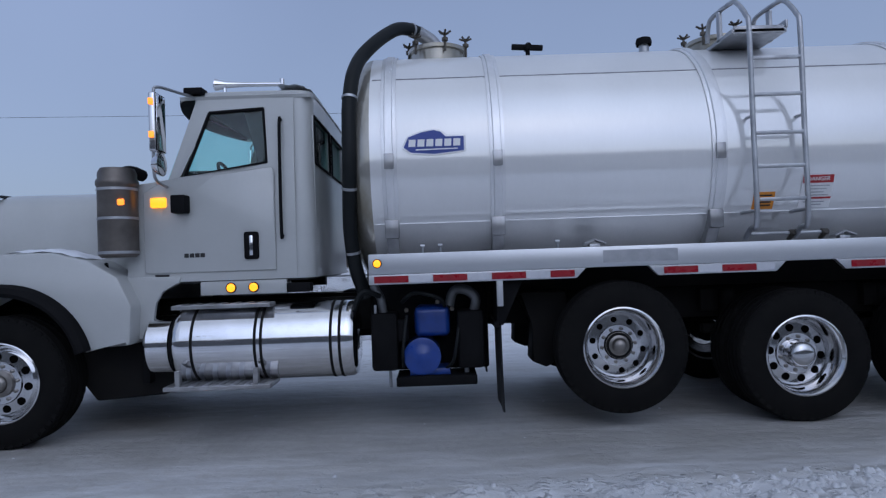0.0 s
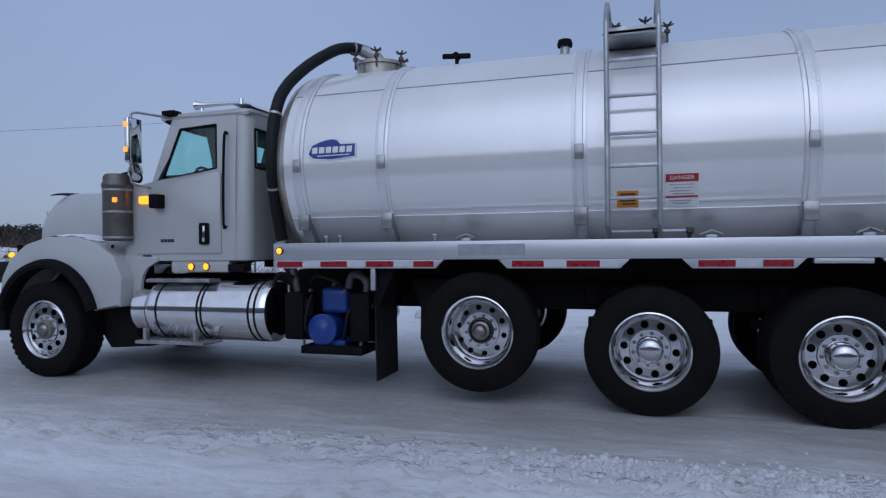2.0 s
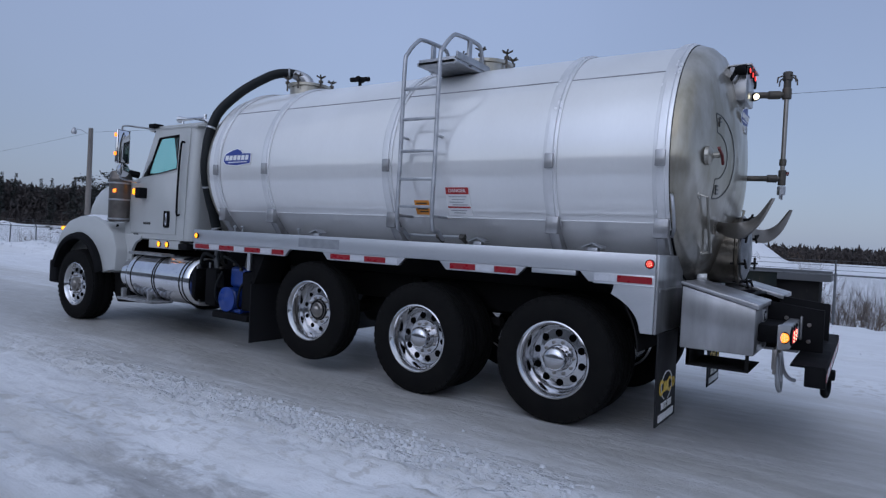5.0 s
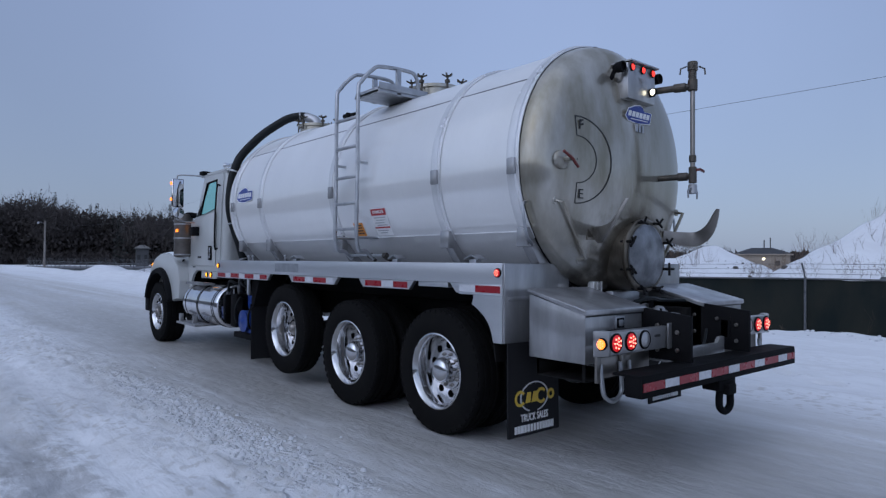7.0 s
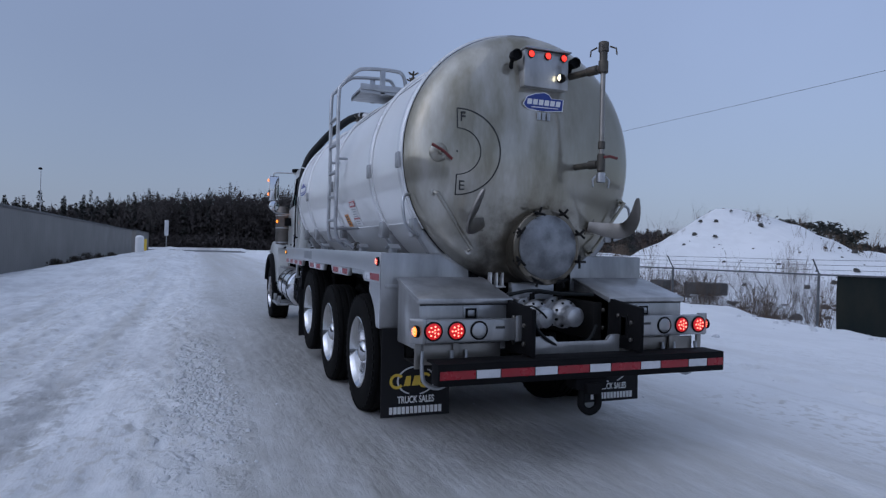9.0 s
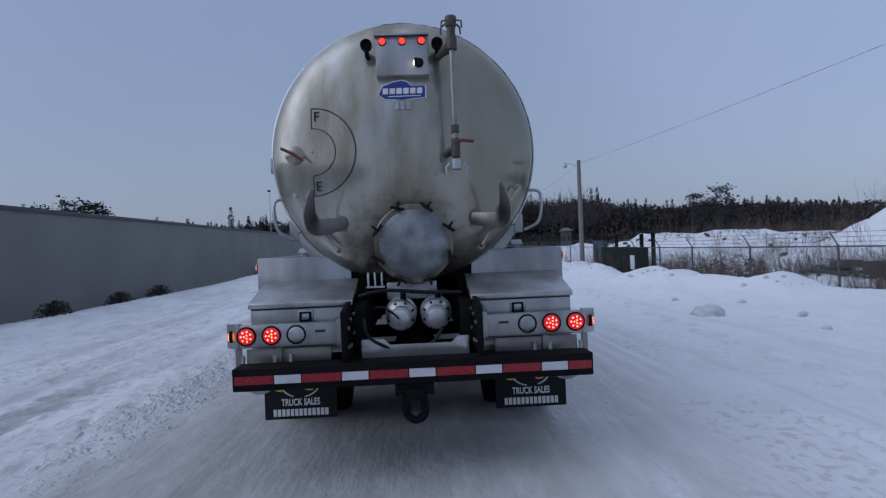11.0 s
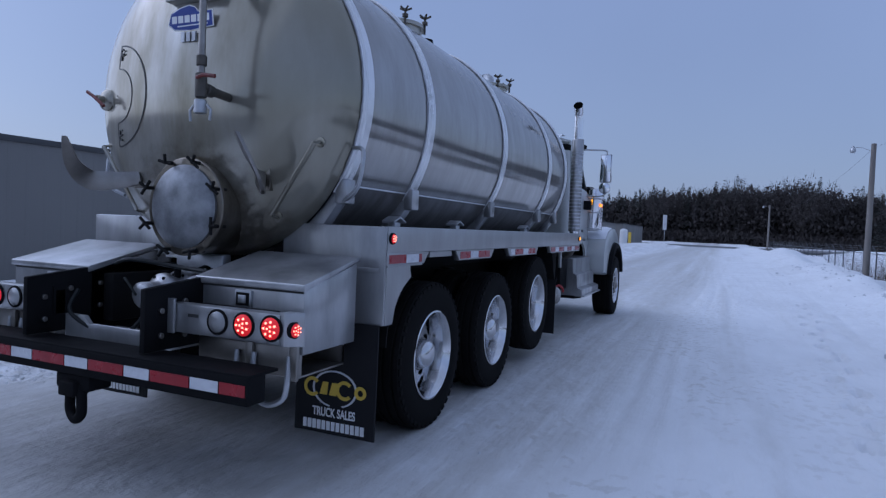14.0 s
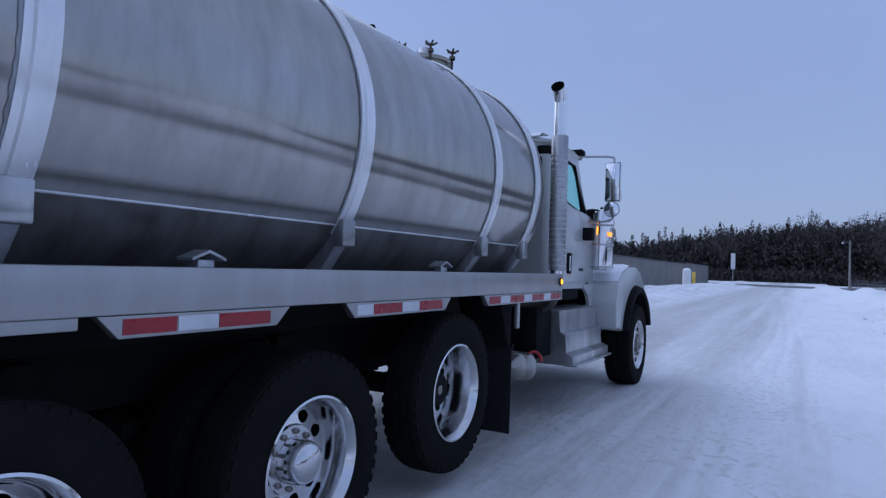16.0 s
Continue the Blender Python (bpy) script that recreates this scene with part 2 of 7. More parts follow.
RUBBER = material("tyre_rubber", (0.007, 0.007, 0.0075), (0.013, 0.0125, 0.012), 0.85, 0.0, 5, 90, 0.002, (1, 1, 1), 0.1, spec=0.06)
BLACK = material("black_steel", (0.006, 0.006, 0.007), (0.012, 0.012, 0.013), 0.7, 0.0, 5, 120, 0.0008, spec=0.06)
CHASSIS = material("grimy_chassis", (0.007, 0.007, 0.008), (0.016, 0.015, 0.014), 0.8, 0.0, 4, 80, 0.002, spec=0.15)
FLAP = material("flap_rubber", (0.013, 0.013, 0.015), (0.018, 0.018, 0.020), 0.7, 0.0, 3, 60, 0.0006, spec=0.2)
HOSE = material("hose_rubber", (0.006, 0.008, 0.009), (0.012, 0.014, 0.015), 0.5, 0.0, 8, 90, 0.001, spec=0.2)
BLUE = material("blue_enamel", (0.010, 0.055, 0.30), (0.008, 0.035, 0.18), 0.35, 0.0, 6, 80, 0.0008, coat=0.3)
LOGO_BLUE = material("decal_blue", (0.02, 0.05, 0.28), (0.02, 0.045, 0.22), 0.4, 0.0, 6, 80)
WHITE = material("decal_white", (0.80, 0.80, 0.80), (0.70, 0.70, 0.70), 0.45, 0.0, 6, 80)
RED = material("decal_red", (0.45, 0.02, 0.025), (0.30, 0.015, 0.02), 0.35, 0.0, 12, 120)
TAPE_RED = material("reflective_red", (0.33, 0.012, 0.022), (0.23, 0.010, 0.016), 0.3, 0.0, 14, 160)
TAPE_WHITE = material("reflective_white", (0.64, 0.65, 0.68), (0.48, 0.49, 0.52), 0.3, 0.0, 14, 160)
ORANGE = material("decal_orange", (0.75, 0.28, 0.03), (0.62, 0.22, 0.03), 0.45, 0.0, 8, 90)
YELLOW = material("decal_yellow", (0.72, 0.50, 0.06), (0.60, 0.40, 0.05), 0.5, 0.0, 8, 90)
VOID = material("unlit_hole", (0.003, 0.003, 0.003), (0.004, 0.004, 0.004), 1.0, 0.0, 8, 90, spec=0.0)
FENCE = material("weathered_galvanised", (0.16, 0.165, 0.175), (0.10, 0.105, 0.11), 0.55, 0.6, 8, 120, 0.0005)
INK = material("black_ink", (0.012, 0.012, 0.013), (0.02, 0.02, 0.02), 0.5, 0.0, 8, 90)
RUST = material("rusty_steel", (0.115, 0.10, 0.082), (0.066, 0.062, 0.056), 0.55, 0.6, 12, 90, 0.002)
RUST_RED = material("worn_red_handle", (0.20, 0.025, 0.022), (0.09, 0.03, 0.025), 0.5, 0.0, 18, 120)
GALV = material("galvanised_steel", (0.50, 0.51, 0.53), (0.34, 0.35, 0.37), 0.45, 0.9, 8, 120, 0.0005)
LIDBLUE = material("frosted_lid", (0.29, 0.30, 0.315), (0.15, 0.155, 0.165), 0.5, 0.8, 6, 60, 0.001, contrast=1.7)
CABIN = material("dark_cabin", (0.02, 0.02, 0.022), (0.035, 0.034, 0.034), 0.7, 0.0, 6, 60)
GLASS = glass("cab_glass", (0.66, 0.93, 0.90))
MIRROR = material("mirror_glass", (0.85, 0.86, 0.88), (0.83, 0.84, 0.86), 0.03, 1.0, 3, 40, 0.0, rough_var=0.01)
AMBER = lit("amber_lens", (1.0, 0.36, 0.015), 1.9, (0.8, 0.3, 0.02))
AMBER_DIM = lit("amber_lens_dim", (1.0, 0.26, 0.03), 1.9, (0.7, 0.2, 0.02))
RED_LAMP = lit("red_lens", (1.0, 0.02, 0.03), 0.38)
RED_TOP = lit("red_marker_lens", (1.0, 0.045, 0.03), 1.5)
RED_HOT = lit("red_diode", (1.0, 0.26, 0.18), 3.2)
WORK = lit("work_lamp_lens", (1.0, 0.90, 0.62), 3.0, (0.8, 0.8, 0.7))
SNOW_TOP = material("snow_dust", (0.82, 0.84, 0.88), (0.72, 0.74, 0.78), 0.7, 0.0, 6, 50, 0.003)
SIDING = material("grey_siding", (0.185, 0.178, 0.168), (0.165, 0.160, 0.152), 0.65, 0.0, 0.35, 25, 0.001)
COPING = material("dark_coping", (0.04, 0.042, 0.045), (0.06, 0.06, 0.062), 0.5, 0.0, 2, 40)
BARK = material("bark", (0.036, 0.030, 0.026), (0.060, 0.051, 0.044), 0.85, 0.0, 5, 40, 0.004)
NEEDLE = material("conifer_needles", (0.021, 0.025, 0.023), (0.030, 0.034, 0.029), 0.8, 0.0, 0.15, 0.9)
TWIG = material("bare_twigs", (0.040, 0.033, 0.032), (0.054, 0.045, 0.042), 0.85, 0.0, 0.12, 0.9)
WEED = material("dry_weeds", (0.085, 0.056, 0.040), (0.15, 0.105, 0.072), 0.85, 0.0, 0.8, 12)
SHRUB = material("shrub_leaves", (0.028, 0.024, 0.018), (0.055, 0.042, 0.03), 0.85, 0.0, 6, 40)
WOODPOLE = material("weathered_pole", (0.22, 0.20, 0.18), (0.15, 0.135, 0.125), 0.8, 0.0, 3, 40, 0.002, (1, 1, 0.15))
SCREEN = material("privacy_screen", (0.010, 0.015, 0.015), (0.024, 0.026, 0.022), 0.9, 0.0, 1.6, 30, 0.004, stretch=(1, 1, 0.5), contrast=1.8, spec=0.12)
ROOF = material("dark_roof", (0.028, 0.029, 0.033), (0.05, 0.05, 0.055), 0.8, 0.0, 2, 30)
TAN = material("tan_wall", (0.30, 0.25, 0.20), (0.24, 0.20, 0.165), 0.7, 0.0, 2, 30)
SIGN_WHITE = material("sign_panel", (0.62, 0.63, 0.65), (0.50, 0.51, 0.53), 0.5, 0.0, 2, 30)
TARP_BLUE = material("blue_steel", (0.022, 0.045, 0.075), (0.018, 0.035, 0.055), 0.6, 0.0, 2, 30)


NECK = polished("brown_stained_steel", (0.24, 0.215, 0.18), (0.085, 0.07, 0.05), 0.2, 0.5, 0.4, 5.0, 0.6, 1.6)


def snow_material():
    """Snow: fresh at the sides, packed and tracked over the road, with dirty ice where trucks turn."""
    m = bpy.data.materials.new("packed_snow")
    m.use_nodes = True
    n, l = m.node_tree.nodes, m.node_tree.links
    b = n["Principled BSDF"]
    tc, sep = n.new("ShaderNodeTexCoord"), n.new("ShaderNodeSeparateXYZ")
    l.new(tc.outputs["Object"], sep.inputs[0])
    X, Y = sep.outputs["X"], sep.outputs["Y"]

    def noise(scale, stretch=(1, 1, 1), detail=5, rough=0.5):
        mp, t = n.new("ShaderNodeMapping"), n.new("ShaderNodeTexNoise")
        mp.inputs["Scale"].default_value = stretch
        t.inputs["Scale"].default_value, t.inputs["Detail"].default_value, t.inputs["Roughness"].default_value = scale, detail, rough
        l.new(tc.outputs["Object"], mp.inputs["Vector"])
        l.new(mp.outputs["Vector"], t.inputs["Vector"])
        return t.outputs["Fac"]

    def op(kind, a, c, clamp=False):
        t = n.new("ShaderNodeMath")
        t.operation, t.use_clamp = kind, clamp
        for i, v in enumerate((a, c)):
            if isinstance(v, (int, float)):
                t.inputs[i].default_value = v
            else:
                l.new(v, t.inputs[i])
        return t.outputs[0]

    def step(v, lo, hi, a=0.0, c=1.0):
        t = n.new("ShaderNodeMapRange")
        t.interpolation_type = "SMOOTHSTEP"
        t.inputs["From Min"].default_value, t.inputs["From Max"].default_value = lo, hi
        t.inputs["To Min"].default_value, t.inputs["To Max"].default_value = a, c
        l.new(v, t.inputs["Value"])
        return t.outputs["Result"]

    def blend(f, a, c):
        t = n.new("ShaderNodeMix")
        t.data_type = "RGBA"
        l.new(f, t.inputs[0])
        for k, v in ((6, a), (7, c)):
            if isinstance(v, tuple):
                t.inputs[k].default_value = (*v, 1)
            else:
                l.new(v, t.inputs[k])
        return t.outputs[2]

    tyre = noise(1.6, (1.0, 0.03, 1.0), 4)
    fine = noise(7.5, (1.0, 0.26, 1.0), 9, 0.66)
    patch = noise(0.7, (1.0, 0.45, 1.0), 6, 0.6)
    streak = noise(11.0, (1.0, 0.06, 1.0), 7, 0.62)
    even = step(X, 0.8, 2.4, 1.0, 0.35)
    crumb = noise(11.0, (1.0, 0.7, 1.0), 5)
    # the driven road bends a little towards the fence side further on
    centre = step(Y, 6.0, 26.0, -0.2, 0.35)
    off = op("ABSOLUTE", op("SUBTRACT", X, centre), 0.0)
    edge = op("ADD", off, op("ADD", op("MULTIPLY", op("MULTIPLY", op("SUBTRACT", patch, 0.5), even), 2.2), op("MULTIPLY", op("SUBTRACT", tyre, 0.5), 1.8)))
    lane = step(edge, 3.1, 2.0)
    s = op("ADD", op("MULTIPLY", op("SUBTRACT", tyre, 0.5), 2.4), op("MULTIPLY", op("SUBTRACT", fine, 0.5), 1.3))
    s = op("ADD", s, op("MULTIPLY", op("MULTIPLY", op("SUBTRACT", patch, 0.5), even), -1.6))
    s = op("ADD", s, op("MULTIPLY", op("SUBTRACT", streak, 0.5), 0.8))
    worn = op("MULTIPLY", lane, op("ADD", s, 0.62), True)
    # old tracks over the yard on the building side, fainter ones on the other
    side = step(X, 4.2, 2.0, 0.3, 1.0)
    track = op("MULTIPLY", step(op("ADD", op("MULTIPLY", tyre, 0.75), op("MULTIPLY", fine, 0.25)), 0.50, 0.66), side)
    near = step(off, 8.5, 5.5)
    worn = op("MAXIMUM", worn, op("MULTIPLY", op("MULTIPLY", track, near), 0.78))
    # dark gravel trodden through beside the lane
    grit = op("ADD", op("ABSOLUTE", op("ADD", X, 4.0), 0.0), op("MULTIPLY", op("SUBTRACT", noise(5.0, (1.0, 0.6, 1.0), 6, 0.65), 0.5), 1.1))
    grit = op("MULTIPLY", step(grit, 0.36, 0.10), step(op("ABSOLUTE", op("SUBTRACT", Y, 2.6), 0.0), 2.2, 0.9))
    # trodden and turned-up grains show grey
    tread = op("MULTIPLY", step(crumb, 0.50, 0.64), step(noise(0.55, (1.0, 0.6, 1.0), 4), 0.42, 0.56))
    worn = op("MAXIMUM", worn, op("MULTIPLY", op("MULTIPLY", tread, near), op("MULTIPLY", side, 0.75)))
    # a thrown-up strip of clean crumbled snow beside the wheel lane
    strip = step(op("ABSOLUTE", op("ADD", X, 2.62), 0.0), 0.55, 0.1)
    clod = op("MULTIPLY", op("MULTIPLY", strip, step(noise(6.0, (1.0, 0.8, 1.0), 5), 0.40, 0.62)), step(op("ABSOLUTE", op("SUBTRACT", Y, 3.8), 0.0), 4.2, 1.6, 0.25, 1.0))
    worn = op("MULTIPLY", worn, op("SUBTRACT", 1.0, op("MULTIPLY", clod, 0.7)))
    # fresh snow is not one white: wind-packed and dusty patches
    fresh = blend(op("MULTIPLY", even, step(op("ADD", op("MULTIPLY", patch, 0.6), op("MULTIPLY", noise(3.1, (1.0, 0.35, 1.0), 5), 0.4)), 0.40, 0.62)), (0.80, 0.81, 0.83), (0.64, 0.645, 0.66))
    col = blend(worn, fresh, (0.50, 0.485, 0.46))
    # dirty ice in the middle lane
    ice = step(op("ADD", op("ABSOLUTE", op("ADD", X, 0.85), 0.0), op("MULTIPLY", op("SUBTRACT", patch, 0.5), 2.4)), 2.0, 0.7)
    soil = op("MULTIPLY", op("MULTIPLY", ice, step(Y, 24.0, 11.0, 0.35, 1.0)), op("ADD", op("MULTIPLY", fine, 0.72), 0.16), True)
    col = blend(soil, col, (0.225, 0.215, 0.198))
    col = blend(op("MULTIPLY", op("MULTIPLY", grit, fine), 0.95), col, (0.16, 0.15, 0.14))
    l.new(col, b.inputs["Base Color"])
    l.new(step(op("MAXIMUM", worn, soil), 0.0, 1.0, 0.75, 0.45), b.inputs["Roughness"])
    h = op("ADD", op("MULTIPLY", crumb, op("ADD", op("MULTIPLY", side, 0.45), 0.05)), op("MULTIPLY", noise(70.0, (1, 1, 1), 2), 0.10))
    h = op("ADD", h, op("MULTIPLY", op("ADD", fine, streak), 0.42))
    h = op("ADD", h, op("MULTIPLY", op("MULTIPLY", noise(3.0, (1.0, 0.6, 1.0), 4), even), 0.9))
    h = op("ADD", h, op("MULTIPLY", op("MULTIPLY", clod, step(noise(9.5, (1.0, 0.9, 1.0), 3), 0.46, 0.60)), 1.5))
    bp = n.new("ShaderNodeBump")
    bp.inputs["Strength"].default_value, bp.inputs["Distance"].default_value = 0.7, 0.045
    l.new(h, bp.inputs["Height"])
    l.new(bp.outputs["Normal"], b.inputs["Normal"])
    return m


SNOW = snow_material()


def chain_link_material():
    """Wire lattice: the gaps let everything through."""
    m = bpy.data.materials.new("chain_link_wire")
    m.use_nodes = True
    n, l = m.node_tree.nodes, m.node_tree.links
    b = n["Principled BSDF"]
    b.inputs["Base Color"].default_value = (0.14, 0.145, 0.155, 1)
    b.inputs["Metallic"].default_value, b.inputs["Roughness"].default_value = 0.8, 0.5
    tc = n.new("ShaderNodeTexCoord")
    gates = []
    for ang in (45, -45):
        mp, wv = n.new("ShaderNodeMapping"), n.new("ShaderNodeTexWave")
        mp.inputs["Rotation"].default_value = (radians(ang), 0, 0)
        wv.bands_direction, wv.inputs["Scale"].default_value = "Y", 9.0
        l.new(tc.outputs["Object"], mp.inputs["Vector"])
        l.new(mp.outputs["Vector"], wv.inputs["Vector"])
        g = n.new("ShaderNodeMath")
        g.operation, g.inputs[1].default_value = "GREATER_THAN", 0.965
        l.new(wv.outputs["Fac"], g.inputs[0])
        gates.append(g)
    mxm = n.new("ShaderNodeMath")
    mxm.operation = "MAXIMUM"
    l.new(gates[0].outputs[0], mxm.inputs[0])
    l.new(gates[1].outputs[0], mxm.inputs[1])
    l.new(mxm.outputs[0], b.inputs["Alpha"])
    return m


CHAIN = chain_link_material()


# ---- geometry helpers ----
def bx(bm, x0, x1, y0, y1, z0, z1, bev=0.0, seg=2):
    vs = [bm.verts.new((x, y, z)) for x in (x0, x1) for y in (y0, y1) for z in (z0, z1)]
    fs = [bm.faces.new([vs[i] for i in q]) for q in
          ((0, 1, 3, 2), (4, 6, 7, 5), (0, 4, 5, 1), (2, 3, 7, 6), (0, 2, 6, 4), (1, 5, 7, 3))]
    if bev:
        es = list({e for f in fs for e in f.edges})
        bmesh.ops.bevel(bm, geom=es, offset=bev, segments=seg, affect="EDGES", profile=0.5)
    return bm


def prism(bm, pts, axis, a, b, bev=0.0):
    """The outline pts, in the plane across the axis, drawn out from a to b."""
    def at3(p, h):
        return {"x": (h, p[0], p[1]), "y": (p[0], h, p[1]), "z": (p[0], p[1], h)}[axis]
    lo = [bm.verts.new(at3(p, a)) for p in pts]
    hi = [bm.verts.new(at3(p, b)) for p in pts]
    fs = [bm.faces.new(lo), bm.faces.new(hi[::-1])]
    for i in range(len(pts)):
        j = (i + 1) % len(pts)
        fs.append(bm.faces.new((lo[i], hi[i], hi[j], lo[j])))
    if bev:
        es = list({e for f in fs for e in f.edges})
        bmesh.ops.bevel(bm, geom=es, offset=bev, segments=2, affect="EDGES", profile=0.5)
    return bm


def basis(d):
    d = Vector(d).normalized()
    u = d.cross(Vector((0, 0, 1)) if abs(d.z) < 0.9 else Vector((0, 1, 0))).normalized()
    return d, u, d.cross(u)


def lathe(bm, prof, org, axis, n=32, a0=0.0, a1=360.0):
    """Turns the outline (radius, height) round the axis through org."""
    d, u, v = basis(axis)
    org = Vector(org)
    full = abs(a1 - a0) > 359.9
    steps = n if full else n + 1
    rings = []
    for r, h in prof:
        if r < 1e-6:
            rings.append([bm.verts.new(org + d * h)])
            continue
        rings.append([bm.verts.new(org + d * h + (u * math.cos(t) + v * math.sin(t)) * r)
                      for t in (radians(a0 + (a1 - a0) * i / n) for i in range(steps))])
    for p, q in zip(rings, rings[1:]):
        for i in range(n):
            j = (i + 1) % steps
            if len(p) == 1 and len(q) > 1:
                bm.faces.new((p[0], q[i], q[j]))
            elif len(q) == 1 and len(p) > 1:
                bm.faces.new((p[i], q[0], p[j]))
            elif len(p) > 1:
                bm.faces.new((p[i], q[i], q[j], p[j]))
    return bm


def rod(bm, p0, p1, r, n=16, bev=0.15):
    L = (Vector(p1) - Vector(p0)).length
    c = min(r * bev, L * 0.3)
    return lathe(bm, [(0, 0), (r - c, 0), (r, c), (r, L - c), (r - c, L), (0, L)], p0, Vector(p1) - Vector(p0), n)


def smooth_path(pts, sub=6):
    out = []
    P = [Vector(p) for p in pts]
    for i in range(len(P) - 1):
        a, b, c, d = P[max(0, i - 1)], P[i], P[i + 1], P[min(len(P) - 1, i + 2)]
        for k in range(sub):
            t = k / sub
            out.append(0.5 * ((2 * b) + (c - a) * t + (2 * a - 5 * b + 4 * c - d) * t * t + (3 * b - a - 3 * c + d) * t ** 3))
    return out + [P[-1]]


def tube(bm, pts, r, n=10, sub=0):
    pts = smooth_path(pts, sub) if sub else [Vector(p) for p in pts]
    rings, u = [], None
    for i, p in enumerate(pts):
        d = (pts[min(i + 1, len(pts) - 1)] - pts[max(i - 1, 0)]).normalized()
        u = basis(d)[1] if u is None else (u - d * u.dot(d)).normalized()
        v = d.cross(u)
        rings.append([bm.verts.new(p + (u * math.cos(2 * math.pi * k / n) + v * math.sin(2 * math.pi * k / n)) * r) for k in range(n)])
    for a, b in zip(rings, rings[1:]):
        for k in range(n):
            bm.faces.new((a[k], b[k], b[(k + 1) % n], a[(k + 1) % n]))
    bm.faces.new(rings[0][::-1])
    bm.faces.new(rings[-1])
    return bm


def grid_patch(bm, fn, nu, nv):
    vs = [[bm.verts.new(fn(i / nu, j / nv)) for j in range(nv + 1)] for i in range(nu + 1)]
    for i in range(nu):
        for j in range(nv):
            bm.faces.new((vs[i][j], vs[i + 1][j], vs[i + 1][j + 1], vs[i][j + 1]))
    return bm


def thicken(bm, t):
    bmesh.ops.recalc_face_normals(bm, faces=bm.faces)
    bmesh.ops.solidify(bm, geom=bm.faces[:], thickness=t)
    return bm


def finish(bm, name, mat, sharp=38):
    bmesh.ops.recalc_face_normals(bm, faces=bm.faces)
    me = bpy.data.meshes.new(name)
    bm.to_mesh(me)
    bm.free()
    me.materials.append(mat)
    me.polygons.foreach_set("use_smooth", [True] * len(me.polygons))
    me.set_sharp_from_angle(angle=radians(sharp))
    return me


def part(name, bm, mat, parent=None, label="", sharp=38):
    ob = new(name, finish(bm, name, mat, sharp))
    if parent is not None:
        ob.parent = parent
    return tagged(ob, label)


def thing(name, label, category, at=(0, 0, 0), group="", kind=""):
    ob = new(name)
    ob.empty_display_size = 0.3
    ob.location = at
    return tagged(ob, label, category, group, kind)


def B():
    return bmesh.new()


def lettering(name, text, size, m, mat, parent, label="", depth=0.002, bold=0.0):
    """Raised letters in the built-in font, centred on the pose m."""
    cu = bpy.data.curves.new(name, "FONT")
    cu.body, cu.size, cu.align_x, cu.align_y, cu.extrude = text, size, "CENTER", "CENTER", depth
    cu.offset = size * bold
    tmp = bpy.data.objects.new(name, cu)
    scene.collection.objects.link(tmp)
    me = bpy.data.meshes.new_from_object(tmp.evaluated_get(bpy.context.evaluated_depsgraph_get()))
    bpy.data.objects.remove(tmp)
    me.materials.clear()
    me.materials.append(mat)
    me.transform(m)
    ob = new(name, me)
    ob.parent = parent
    return tagged(ob, label)

# ---- tanker truck ----
truck = thing("tanker_truck", "white day-cab vacuum tanker truck with polished aluminium tank on packed snow", "truck")
TZ, TR, TY0, TY1 = 2.295, 1.075, 1.15, 6.88      # tank axis height, radius, shell ends


def head_profile(depth):
    return [(TR, 0.0), (TR - 0.004, 0.03), (TR - 0.03, 0.10 * depth / 0.38), (0.97, 0.18 * depth / 0.38), (0.86, 0.235 * depth / 0.38),
            (0.70, 0.285 * depth / 0.38), (0.50, 0.33 * depth / 0.38), (0.25, 0.368 * depth / 0.38), (0.0, depth)]


def head_y(r, depth=0.38):
    p = head_profile(depth)
    for (r0, h0), (r1, h1) in zip(p, p[1:]):
        if r1 <= r <= r0:
            return TY0 - (h0 + (h1 - h0) * (r0 - r) / max(1e-6, r0 - r1))
    return TY0


# tank shell in rolled courses, each a hair off the next so the joints catch the light
bm = B()
COURSES = [(TR, 0), (TR, 0.45), (TR + 0.002, 0.95), (TR, 1.4), (TR - 0.001, 2.1), (TR + 0.001, 2.85), (TR, 3.7), (TR + 0.002, 4.73), (TR, 5.3), (TR, TY1 - TY0)]
lathe(bm, COURSES, (0, TY0, TZ), (0, 1, 0), 72, 148, 392)
shell = part("tank_shell", bm, ALU, truck, "brushed aluminium tank shell with faint horizontal seams")
part("lower_shell", lathe(B(), COURSES, (0, TY0, TZ), (0, 1, 0), 36, 32, 148), BELLY, truck, "lower tank shell below the seam, road-stained and with shade in its colour")
rear = part("rear_head", lathe(B(), head_profile(0.38), (0, TY0 - 0.01, TZ), (0, -1, 0), 96), HEAD, truck, "dished stainless tank end with brown stains")
part("front_head", lathe(B(), head_profile(0.34), (0, TY1, TZ), (0, 1, 0), 96), HEAD, truck, "dished stainless tank end")
# black band where the rear head closes, and rolled rims
part("rim_band", lathe(B(), [(TR + 0.001, -0.014), (TR + 0.004, -0.012), (TR + 0.004, 0.004), (TR + 0.001, 0.006)],
     (0, TY0, TZ), (0, 1, 0), 96), BLACK, truck, "dark joint band round the tank end")
for ang in (140, 212, 328):
    bm = B()
    a = radians(ang)
    x, z = (TR + 0.001) * math.cos(a), TZ + (TR + 0.001) * math.sin(a)
    tube(bm, [(x, TY0 + 0.02, z), (x, 3.0, z), (x, 5.0, z), (x, TY1 - 0.02, z)], 0.006, 6)
    part("weld_seam", bm, STRAP if ang > 200 else WELD, shell)


